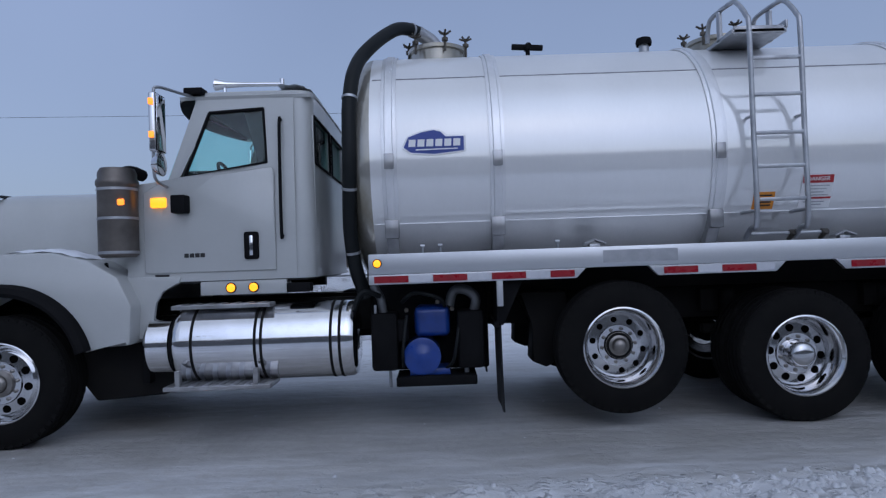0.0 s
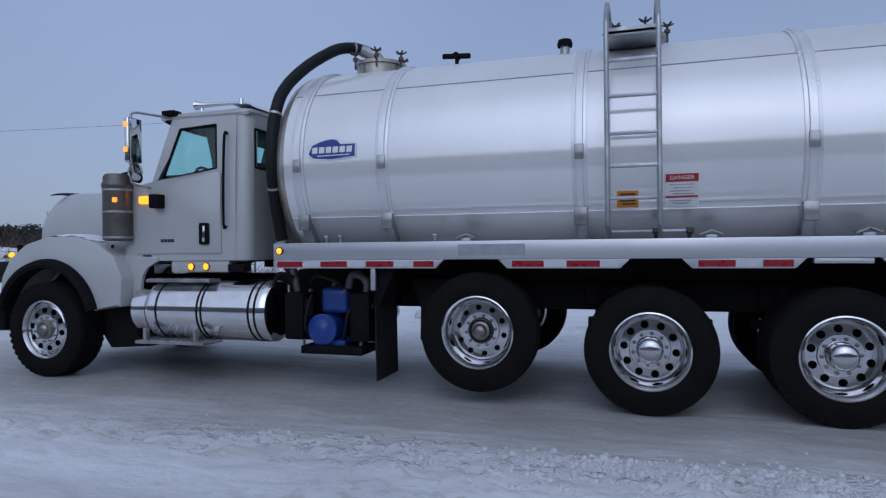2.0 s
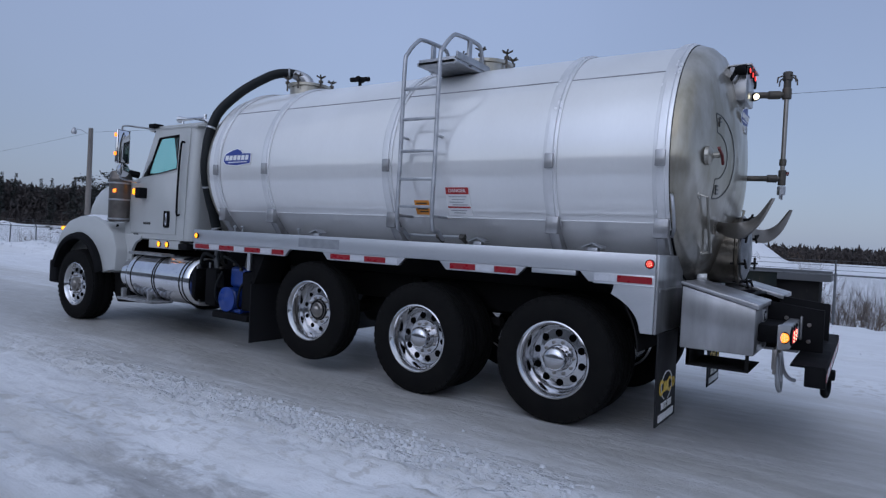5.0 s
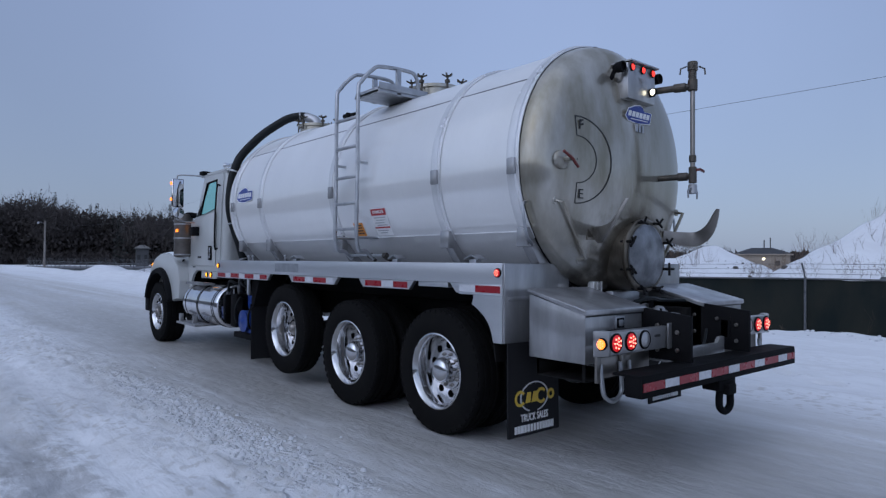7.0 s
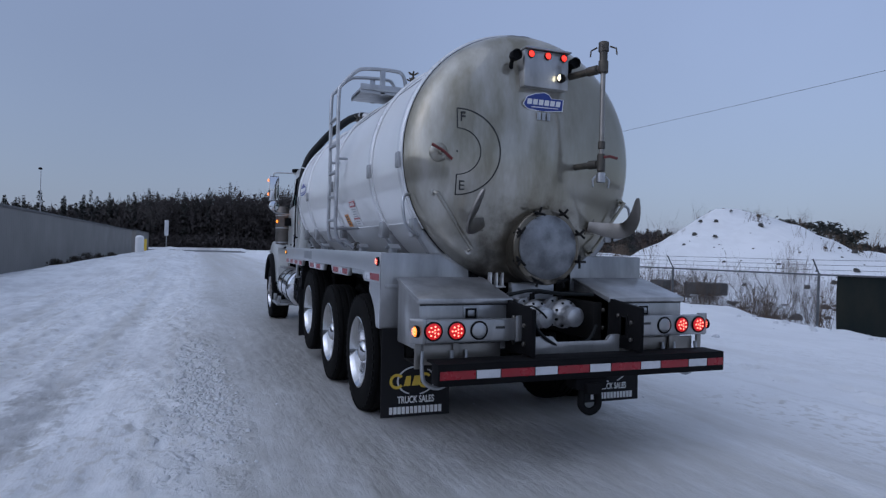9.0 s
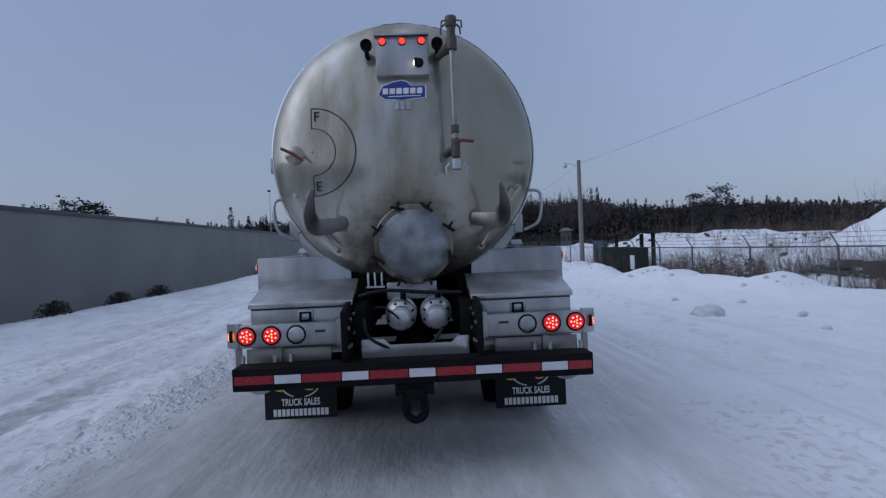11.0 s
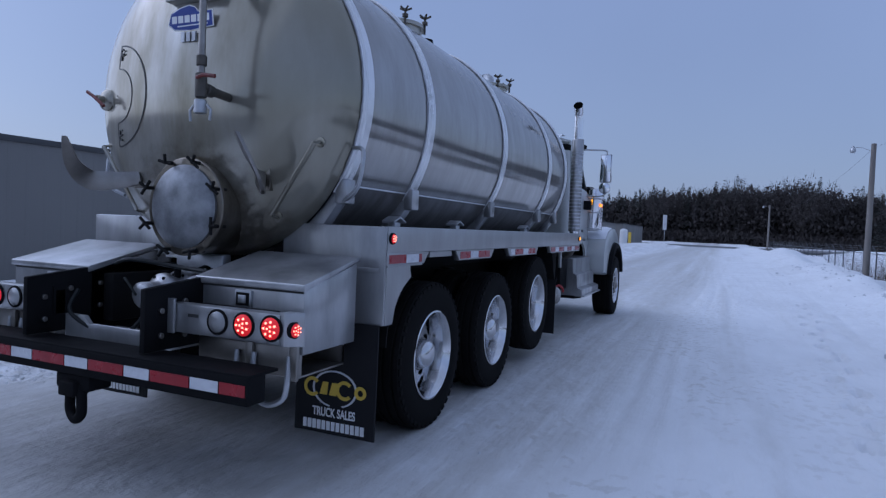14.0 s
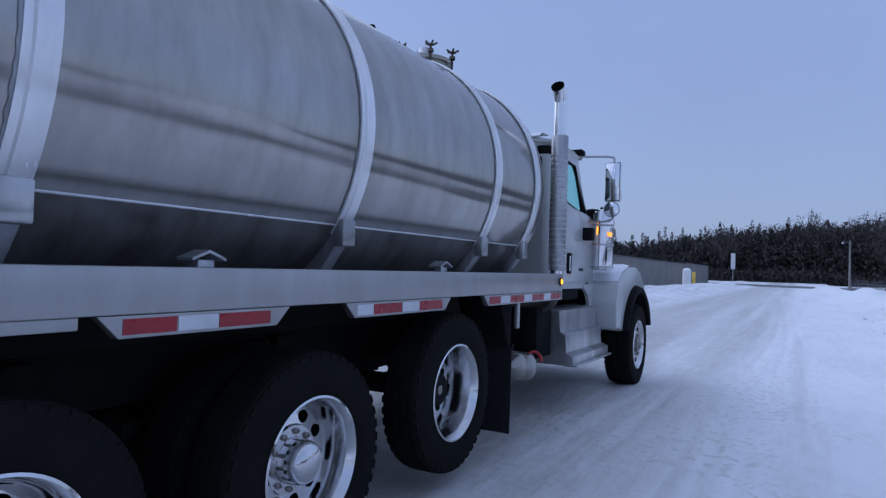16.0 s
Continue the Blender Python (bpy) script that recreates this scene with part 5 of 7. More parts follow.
# vacuum pump bay
bm = bx(B(), -1.08, -0.70, 6.05, 6.72, 0.37, 0.45, 0.01)
bx(bm, -0.72, -0.5, 5.92, 6.95, 0.45, 1.2, 0.02)
part("pump_frame", bm, BLACK, truck, "black pump frame")
for y0, y1 in ((6.70, 6.92), (5.98, 6.20)):
    part("pump_tank", bx(B(), -1.06, -0.78, y0, y1, 0.50, 0.98, 0.03), BLACK, truck, "black oil and moisture tank")
pump = part("vacuum_pump", rod(B(), (-1.03, 6.50, 0.61), (-0.60, 6.50, 0.61), 0.15, 32), BLUE, truck, "blue enamelled vacuum pump")
part("pump_body", bx(B(), -0.96, -0.60, 6.26, 6.56, 0.76, 1.02, 0.05, 3), BLUE, pump)
part("pump_foot", bx(B(), -1.0, -0.62, 6.27, 6.61, 0.44, 0.50, 0.01), BLUE, pump)
bm = B()
for k in range(3):
    rod(bm, (-1.04, 6.50, 0.53 + 0.07 * k), (-1.02, 6.50, 0.53 + 0.07 * k), 0.013, 8)
part("pump_bolts", bm, BLACK, pump)
part("pump_pipe", tube(B(), [(-0.95, 6.05, 0.98), (-0.97, 6.04, 1.08), (-0.96, 6.12, 1.15), (-0.93, 6.22, 1.14), (-0.92, 6.26, 1.02)], 0.042, 12, 4), FENCE, truck, "grey pump elbow")
part("pump_pipe", tube(B(), [(-0.95, 6.82, 0.98), (-0.95, 6.84, 1.10), (-0.9, 6.9, 1.2)], 0.036, 12, 4), FENCE, truck, "grey pump elbow")
for p0, p1, rr in (((-0.9, 6.78, 0.50), (-0.9, 6.78, 0.34), 0.014), ((-0.93, 6.13, 0.5), (-0.93, 6.13, 0.42), 0.02), ((-1.02, 6.88, 0.7), (-1.02, 6.88, 1.05), 0.012)):
    part("drain_cock", rod(B(), p0, p1, rr, 8), GALV, truck)
# hoses, fittings and a filter round the pump
for hp, hr in (([(-0.98, 6.30, 1.02), (-1.06, 6.36, 1.10), (-1.05, 6.55, 1.14), (-0.95, 6.66, 1.06)], 0.018),
               ([(-1.02, 6.62, 0.95), (-1.09, 6.64, 0.80), (-1.08, 6.66, 0.62), (-0.98, 6.66, 0.52)], 0.014),
               ([(-0.96, 6.18, 0.92), (-1.07, 6.20, 0.78), (-1.07, 6.24, 0.58), (-0.98, 6.30, 0.50)], 0.014),
               ([(-0.98, 6.84, 1.12), (-1.04, 6.98, 1.16), (-1.02, 7.06, 1.00), (-0.92, 7.08, 0.86)], 0.022)):
    part("pump_hose", tube(B(), hp, hr, 8, 5), HOSE, truck, "black pump hose")
part("oil_filter", rod(B(), (-1.0, 6.66, 0.74), (-1.0, 6.66, 0.92), 0.05, 16), BLACK, truck, "black canister filter")
for y, z in ((6.36, 1.06), (6.62, 1.0), (6.24, 1.0)):
    part("brass_fitting", rod(B(), (-1.02, y, z), (-1.06, y, z), 0.02, 6), RUST, truck)
part("pump_end_cover", lathe(B(), [(0.155, 0), (0.155, 0.012), (0.12, 0.02), (0.06, 0.022), (0.045, 0.034), (0, 0.036)], (-1.03, 6.50, 0.61), (-1, 0, 0), 28), BLUE, pump)

# fuel tank and steps (driver side)
ft = part("fuel_tank", lathe(B(), [(0, 0), (0.25, 0.0), (0.30, 0.012), (0.318, 0.04), (0.32, 0.08), (0.32, 1.40), (0.318, 1.44), (0.30, 1.468), (0.25, 1.48), (0, 1.48)], (-0.905, 7.04, 0.775), (0, 1, 0), 48), CHROME, truck, "polished round aluminium fuel tank")
for y in (7.16, 7.23, 7.79, 7.84, 8.35):
    part("tank_strap", lathe(B(), [(0.3205, -0.012), (0.3235, -0.011), (0.3235, 0.011), (0.3205, 0.012)], (-0.905, y, 0.775), (0, 1, 0), 40), CHASSIS, ft, "dark rubber-lined tank strap")
part("tank_gap", rod(B(), (-0.89, 8.515, 0.77), (-0.89, 8.565, 0.77), 0.262, 32), BLACK, truck)
part("def_tank", lathe(B(), [(0, 0), (0.20, 0.0), (0.25, 0.02), (0.25, 0.20), (0.22, 0.23), (0, 0.23)], (-0.88, 8.56, 0.77), (0, 1, 0), 36), CHROME, truck, "short polished fluid tank")
for y0, y1, z, x1 in ((7.72, 8.52, 1.095, -1.17), (7.70, 8.55, 0.46, -1.30)):
    sp_ = part("step", bx(B(), -0.98, x1, y0, y1, z - 0.02, z + 0.015, 0.006), ALU_DULL, truck, "aluminium cab step")
    bm = B()
    for k in range(7):
        bx(bm, -1.0, x1 + 0.01, y0 + 0.06 + k * 0.11, y0 + 0.10 + k * 0.11, z + 0.013, z + 0.020)
    part("tread_ribs", bm, GALV, sp_)
for y in (7.82, 8.44):
    part("step_bracket", bx(B(), -1.285, -1.225, y - 0.02, y + 0.02, 0.47, 0.60, 0.005), ALU_DULL, truck)
# passenger side: step box, air tanks
sb = part("step_box", prism(B(), [(0.80, 0.52), (1.24, 0.52), (1.24, 0.62), (1.15, 0.64), (1.15, 0.84), (1.08, 0.86), (1.08, 1.08), (0.80, 1.10)], "y", 7.40, 8.75, 0.008), ALU_DULL, truck, "aluminium stair-shaped step box")
part("step_lip", bx(B(), 1.12, 1.27, 7.45, 8.8, 0.505, 0.53, 0.005), ALU_DULL, sb)
for y, z in ((6.35, 0.60), (6.62, 0.56)):
    part("air_tank", lathe(B(), [(0, -0.25), (0.09, -0.24), (0.13, -0.18), (0.14, -0.1), (0.14, 0.12), (0.12, 0.18), (0.07, 0.22), (0, 0.225)], (0.82, y + 0.2, z), (0.9, 0.25, 0), 28), ALU, truck, "small aluminium air tank")
part("red_fitting", tube(B(), [(0.92, 6.85, 0.66), (0.99, 6.92, 0.70), (1.03, 6.98, 0.66), (1.04, 7.0, 0.60)], 0.016, 8, 4), RED, truck, "red air hose fitting")
part("battery_box", bx(B(), 0.55, 1.0, 6.95, 7.38, 0.62, 1.12, 0.02), BLACK, truck, "black equipment box")

# cab
def side_panel(s):
    A_, B_, C_, D_ = (8.47, 2.17), (8.25, 2.735), (7.78, 2.76), (7.755, 2.275)
    pieces = ([(7.53, 1.30), (8.95, 1.30), (8.93, 2.12), A_, D_, (7.53, 2.275)],
              [(7.53, 2.275), D_, C_, (7.755, 2.90), (7.53, 2.90)],
              [C_, B_, (8.345, 2.86), (8.28, 2.90), (7.755, 2.90)],
              [A_, (8.59, 2.155), (8.345, 2.86), B_])
    bm = B()
    for p in pieces:
        vs = [bm.verts.new((s * (0.985 - 0.055 * max(0, z - 2.1) / 0.8), y, z)) for y, z in p]
        bm.faces.new(vs)
    bmesh.ops.remove_doubles(bm, verts=bm.verts, dist=0.0005)
    bmesh.ops.recalc_face_normals(bm, faces=bm.faces)
    if bm.faces[0].normal.x * s < 0:
        bmesh.ops.reverse_faces(bm, faces=bm.faces)
    bmesh.ops.solidify(bm, geom=bm.faces[:], thickness=0.05)
    return bm


def cab_x(z):
    return 0.985 - 0.055 * max(0, z - 2.1) / 0.8


cab = part("cab_floor", bx(B(), -0.95, 0.95, 7.45, 8.92, 1.28, 1.34, 0.01), CABIN, truck, "dark cab floor")
for s in (-1, 1):
    part("cab_side", side_panel(s), PAINT, truck, "white painted cab side")
    # door skin, slightly proud, with gap lines and furniture
    X = s * 0.990
    door = part("door", prism(B(), [(7.70, 1.375), (8.80, 1.375), (8.80, 2.05), (8.70, 2.115), (8.47, 2.145), (7.72, 2.245), (7.70, 2.20)], "x", s * 0.983, s * 0.996, 0.010), PAINT, truck, "white cab door")
    hd = part("door_handle", bx(B(), s * 0.995, s * 1.012, 7.84, 7.96, 1.47, 1.70, 0.02), BLACK, door, "black recessed door handle")
    part("handle_bar", bx(B(), s * 1.010, s * 1.022, 7.885, 7.915, 1.50, 1.67, 0.006), CHROME, hd)
    for k in range(4):
        part("badge_bar", bx(B(), s * 0.996, s * 0.999, 8.43 - k * 0.045, 8.467 - k * 0.045, 1.50, 1.535), INK, door)
    part("badge_line", bx(B(), s * 0.985, s * 0.988, 8.60, 8.72, 1.345, 1.365), INK, door)
    part("grab_rail", tube(B(), [(s * 0.985, 7.64, 1.66), (s * 1.03, 7.64, 1.68), (s * 1.025, 7.64, 2.2), (s * 1.0, 7.64, 2.62), (s * 0.95, 7.64, 2.64)], 0.014, 8, 3), BLACK, truck, "black vertical grab rail")
    # window glass and its black frame
    bm = B()
    pts = [(8.46, 2.178), (8.247, 2.728), (7.785, 2.752), (7.762, 2.283)]
    vs = [bm.verts.new((s * (cab_x(z) - 0.022), y, z)) for y, z in pts]
    bm.faces.new(vs)
    g = part("door_glass", bm, GLASS, truck, "tinted door glass")
    g.visible_shadow = False
    bm = B()
    for p, q in zip(pts, pts[1:] + pts[:1]):
        tube(bm, [(s * (cab_x(p[1]) - 0.012), *p), (s * (cab_x(q[1]) - 0.012), *q)], 0.016, 8)
    part("window_seal", bm, BLACK, g)
    # cab underside skirt with two amber lamps
    part("cab_skirt", bx(B(), s * 0.82, s * 0.975, 7.62, 8.35, 1.175, 1.295, 0.01), BLACK if s > 0 else PAINT, truck)
    if s < 0:
        for y in (8.09, 7.90):
            round_lamp(truck, (-0.976, y, 1.235), (-1, 0, 0), 0.036, AMBER, "lit amber lamp under the cab")
        part("tool_tray", bx(B(), -1.0, -0.86, 7.42, 7.62, 1.18, 1.26, 0.01), BLACK, truck)
    # air cleaner with perforated guard
    ac = part("air_cleaner", lathe(B(), [(0, 0), (0.13, 0.0), (0.155, 0.02), (0.155, 0.58), (0.16, 0.59), (0.165, 0.60), (0.165, 0.63), (0.15, 0.65), (0.15, 0.70), (0.13, 0.735), (0, 0.74)], (s * 1.06, 8.98, 1.52), (0, 0, 1), 40), BREATHER if s < 0 else CHROME, truck, "round metal air cleaner with a cap")
    for z in (1.56, 1.84, 2.08):
        bm = lathe(B(), [(0.156, -0.012), (0.161, -0.01), (0.161, 0.01), (0.156, 0.012)], (s * 1.06, 8.98, z), (0, 0, 1), 36)
        part("cleaner_band", bm, GALV, ac)
    part("cleaner_duct", tube(B(), [(s * 1.06, 8.98, 2.2), (s * 1.0, 8.90, 2.24), (s * 0.86, 8.86, 2.22)], 0.05, 12, 4), BLACK, ac)
    part("turn_lamp", bx(B(), s * 0.99, s * 1.035, 8.60, 8.73, 1.925, 2.01, 0.014), AMBER, truck, "lit amber turn lamp")
    part("lamp_bracket", bx(B(), s * 0.97, s * 1.11, 8.41, 8.53, 1.87, 2.02, 0.012), BLACK, truck, "black square marker bracket")
    part("cleaner_lamp", bx(B(), s * 1.19, s * 1.22, 8.86, 8.91, 1.94, 1.99, 0.008), AMBER_DIM, ac, "lit amber marker lamp")
    # west-coast mirror
    mi = part("mirror", bx(B(), s * 1.22, s * 1.41, 8.50, 8.56, 2.33, 2.80, 0.02, 3), CHROME, truck, "tall chromed side mirror on a tube arm")
    part("mirror_glass", bx(B(), s * 1.235, s * 1.395, 8.494, 8.499, 2.345, 2.785, 0.002), MIRROR, mi)
    part("mirror_edge", bx(B(), s * 1.228, s * 1.402, 8.4985, 8.503, 2.338, 2.792, 0.002), BLACK, mi)
    sm = part("spot_mirror", lathe(B(), [(0, 0.07), (0.06, 0.06), (0.09, 0.02), (0.095, 0.0), (0, -0.004)], (s * 1.31, 8.50, 2.24), (0, 1, 0), 24), CHROME, mi)
    part("spot_glass", lathe(B(), [(0.085, 0.0), (0.05, 0.010), (0, 0.014)], (s * 1.31, 8.498, 2.24), (0, -1, 0), 24), MIRROR, mi)
    bm = tube(B(), [(s * 0.93, 8.36, 2.86), (s * 1.15, 8.46, 2.865), (s * 1.30, 8.53, 2.86), (s * 1.32, 8.55, 2.80), (s * 1.32, 8.56, 2.5), (s * 1.32, 8.56, 2.2), (s * 1.28, 8.56, 2.12), (s * 1.1, 8.58, 2.10), (s * 0.96, 8.60, 2.10)], 0.013, 8, 4)
    part("mirror_arm", bm, GALV, mi)
    for z in (2.72, 2.46) if s < 0 else ():
        part("mirror_lamp", bx(B(), s * 1.413, s * 1.428, 8.51, 8.55, z - 0.025, z + 0.025, 0.005), AMBER_DIM, mi, "small amber mirror marker lamp")
    part("visor_bracket", bx(B(), s * 0.86, s * 1.0, 8.28, 8.44, 2.88, 2.935, 0.01), BLACK, truck)

# back wall with its window
bm = B()
for x0, x1, z0, z1 in ((-0.865, 0.865, 1.30, 2.28), (-0.83, 0.83, 2.70, 2.90), (-0.865, -0.84, 2.28, 2.70), (0.84, 0.865, 2.28, 2.70), (-0.05, 0.05, 2.28, 2.70)):
    bx(bm, x0, x1, 7.38, 7.425, z0, z1)
part("cab_back", bm, PAINT, truck, "white cab back wall")
for x0, x1 in ((-0.835, -0.055), (0.055, 0.835)):
    g = part("rear_glass", grid_patch(B(), lambda u, v: (x0 + (x1 - x0) * u, 7.403, 2.285 + 0.41 * v), 1, 1), GLASS, truck, "tinted rear cab glass")
    g.visible_shadow = False
    bm = B()
    c = [(x0, 7.378, 2.285), (x1, 7.378, 2.285), (x1, 7.378, 2.695), (x0, 7.378, 2.695)]
    for p, q in zip(c, c[1:] + c[:1]):
        tube(bm, [p, q], 0.013, 6)
    part("window_seal", bm, BLACK, g)


def corner(s):
    bm = B()
    lathe(bm, [(0.118, 0), (0.12, 0.02), (0.12, 1.58), (0.118, 1.60)], (s * 0.864, 7.50, 1.30), (0, 0, 1), 28)
    for v in bm.verts:
        v.co.x -= s * 0.055 * max(0, v.co.z - 2.1) / 0.8
    return bm


for s in (-1, 1):
    post = part("corner_post", corner(s), PAINT, truck)
    if s > 0:
        part("corner_band", lathe(B(), [(0.1215, 0), (0.1235, 0.006), (0.1235, 0.084), (0.1215, 0.09)], (0.818, 7.50, 2.737), (0, 0, 1), 28), BLACK, post, "black band under the roof edge")


def roof_fn(u, v):
    x, y = -0.95 + 1.9 * u, 7.37 + (1.12 + 0.18 * (1 - (2 * u - 1) ** 2)) * v
    e = max(abs(2 * u - 1), abs(2 * v - 1) if v > 0.5 else abs(2 * v - 1))
    return (x, y, 2.865 + 0.10 * (1 - abs(2 * u - 1) ** 7) * (1 - abs(2 * v - 1) ** 9) + 0.02 * (1 - (2 * u - 1) ** 2))


bm = thicken(grid_patch(B(), roof_fn, 28, 28), 0.03)
part("cab_roof", bm, PAINT, truck, "white rounded cab roof")
bm = B()


def shield(u, v):
    x = (-0.93 + 1.86 * u) * (1.03 - 0.05 * v)
    y0, y1 = 8.60 + 0.27 * (1 - (2 * u - 1) ** 2), 8.35 + 0.22 * (1 - (2 * u - 1) ** 2)
    return (x, y0 + (y1 - y0) * v, 2.15 + 0.72 * v)


grid_patch(bm, shield, 16, 4)
g = part("windscreen", bm, GLASS, truck, "curved tinted windscreen")
g.visible_shadow = False
part("cowl", thicken(grid_patch(B(), lambda u, v: ((-0.96 + 1.92 * u), 8.56 + 0.28 * (1 - (2 * u - 1) ** 2) + (0.40 - 0.28 * (1 - (2 * u - 1) ** 2)) * v, 2.145 - 0.02 * v), 14, 3), 0.02), PAINT, truck)
part("visor", thicken(grid_patch(B(), lambda u, v: ((-0.93 + 1.86 * u), 8.36 + 0.22 * (1 - (2 * u - 1) ** 2) + 0.13 * v, 2.90 - 0.05 * v), 14, 2), 0.012), BLACK, truck, "dark sun visor above the windscreen")
# roof air horns and lamps
for s in (-0.6, 0.35):
    bm = lathe(B(), [(0.02, 0), (0.022, 0.35), (0.03, 0.50), (0.055, 0.60), (0.05, 0.605), (0, 0.56)], (s, 7.70, 3.05), (0, 1, 0.02), 18)
    rod(bm, (s, 7.70, 2.95), (s, 7.70, 3.10), 0.022, 8)
    rod(bm, (s, 8.22, 2.95), (s, 8.22, 3.06), 0.018, 8)
    part("air_horn", bm, CHROME, truck, "chromed roof air horn")
for s in (-0.35, 0.0, 0.6):
    part("roof_lamp", bx(B(), s - 0.06, s + 0.06, 8.2, 8.32, 2.95, 3.03, 0.02), BLACK, truck, "small dark roof lamp")
# cabin inside
part("headliner", bx(B(), -0.90, 0.90, 7.46, 8.34, 2.775, 2.84, 0.02), CABIN, truck, "dark cab headliner")
for s in (-1, 1):
    part("pillar_trim", prism(B(), [(7.46, 1.34), (7.90, 1.34), (7.86, 2.36), (7.98, 2.78), (7.46, 2.78)], "x", s * 0.84, s * 0.90, 0.01), CABIN, truck, "dark pillar trim")
    part("door_trim", bx(B(), s * 0.88, s * 0.925, 7.9, 8.6, 1.36, 2.24, 0.02), CABIN, truck, "dark door trim")
part("dashboard", prism(B(), [(8.35, 1.34), (8.90, 1.34), (8.80, 2.10), (8.60, 2.16), (8.40, 2.05)], "x", -0.92, 0.92, 0.03), CABIN, truck, "dark dashboard")
bm = B()
cst = Vector((-0.48, 8.22, 2.18))
pts = [cst + Vector((0.21 * math.cos(t), 0.21 * math.sin(t) * 0.45, 0.21 * math.sin(t) * 0.89)) for t in [2 * math.pi * k / 28 for k in range(29)]]
tube(bm, pts, 0.016, 8)
tube(bm, [cst + Vector((-0.2, 0, 0)), cst + Vector((0.2, 0, 0))], 0.014, 8)
tube(bm, [cst, cst + Vector((0, 0.25, -0.2))], 0.03, 8)
part("steering_wheel", bm, CABIN, truck, "dark steering wheel")
for s in (-0.5, 0.5):
    bm = bx(B(), s - 0.25, s + 0.25, 7.55, 8.05, 1.5, 1.75, 0.06, 3)
    bx(bm, s - 0.24, s + 0.24, 7.48, 7.62, 1.72, 2.38, 0.05, 3)
    part("seat", bm, CABIN, truck, "dark cab seat")

# hood, fenders, front end
def hood_fn(u, v):
    # u round the section from one side to the other, v from the cowl to the nose
    y = 8.90 + 1.60 * v
    w = 0.80 - 0.10 * v
    nose = 1 - max(0.0, (v - 0.82) / 0.18) ** 2.6 * 0.20
    a = math.pi * u
    c, sn = math.cos(a), math.sin(a)
    x = -w * math.copysign(abs(c) ** 0.42, c)
    z = 1.22 + (2.135 + 0.02 * v - 1.22) * nose * abs(sn) ** 0.42
    return (x, y, z)


part("hood", thicken(grid_patch(B(), hood_fn, 40, 24), 0.02), PAINT, truck, "white sloped engine hood")
part("bug_shield", thicken(grid_patch(B(), lambda u, v: (-0.62 + 1.24 * u, 10.28 + 0.16 * v, 2.115 + 0.05 * v * (1 - (2 * u - 1) ** 4)), 12, 3), 0.01), BLACK, truck, "dark hood wind deflector")
part("grille", bx(B(), -0.62, 0.62, 10.44, 10.52, 0.95, 1.92, 0.02), CHROME, truck, "upright chromed grille")
part("front_bumper", bx(B(), -1.18, 1.18, 10.52, 10.76, 0.50, 0.86, 0.03, 3), BLACK, truck, "black front bumper")
part("radiator_skirt", bx(B(), -0.7, 0.7, 10.3, 10.52, 0.6, 1.25, 0.02), CHASSIS, truck)
for s in (-1, 1):
    outline = [(8.86, 0.80), (8.84, 1.12), (8.95, 1.36), (9.18, 1.50), (9.50, 1.58), (9.88, 1.58), (10.20, 1.50), (10.44, 1.34), (10.57, 1.12), (10.60, 0.95), (10.52, 0.95)]
    for i in range(13):
        a = radians(22 + (168 - 22) * i / 12)
        outline.append((9.88 + 0.665 * math.cos(a), 0.60 + 0.665 * math.sin(a)))
    outline.append((9.22, 0.80))
    reach = 1.17 if s < 0 else 1.31
    fd = part("fender", prism(B(), outline, "x", s * 0.70, s * reach, 0.03), PAINT, truck, "white front fender with black flare")
    bm = B()
    rows = []
    for i in range(25):
        a = radians(14 + (166 - 14) * i / 24)
        rows.append([bm.verts.new((s * (xx + reach - 1.17), 9.88 + q * math.cos(a), 0.60 + q * math.sin(a))) for q, xx in ((0.63, 1.06), (0.63, 1.235), (0.665, 1.255), (0.71, 1.235), (0.735, 1.165))])
    for p, q in zip(rows, rows[1:]):
        for k in range(4):
            bm.faces.new((p[k], q[k], q[k + 1], p[k + 1]))
    part("fender_flare", thicken(bm, 0.01), BLACK, fd, "black rubber fender flare")
    part("splash_guard", bx(B(), s * 0.72, s * 0.96, 8.80, 8.86, 0.45, 1.28, 0.01), BLACK, truck)
    # dark added block standing for running gear between the steer wheel and the step
    part("underbody_block", prism(B(), [(8.52, 0.55), (8.70, 0.34), (9.30, 0.30), (9.45, 0.50), (9.45, 0.92), (8.52, 0.92)], "x", s * 0.30, s * 0.86, 0.02), CHASSIS, truck, "dark grimy block standing for running gear behind the steer wheel")
    part("lift_arm", prism(B(), [(5.20, 0.62), (5.42, 0.44), (5.56, 0.50), (5.52, 0.82), (5.66, 1.10), (5.24, 1.10)], "x", s * 0.52, s * 0.80, 0.02), CHASSIS, truck, "dark lift axle arm")
    part("cowl_side", prism(B(), [(9.12, 1.36), (9.12, 0.86), (8.80, 0.83), (8.75, 0.87), (8.72, 1.14), (8.66, 1.23), (8.52, 1.285), (8.50, 1.34)], "x", s * 0.965, s * 1.0, 0.008), PAINT, truck, "white cowl panel behind the fender")
    part("hood_latch", tube(B(), [(s * 1.0, 9.12, 1.47), (s * 1.08, 9.06, 1.38), (s * 1.10, 8.96, 1.24)], 0.017, 8, 3), BLACK, truck, "black rubber hood latch")
    round_lamp(fd, (s * 1.12, 10.46, 1.375), (s * 0.7, -0.45, 0.35), 0.035, AMBER, "lit amber fender lamp")

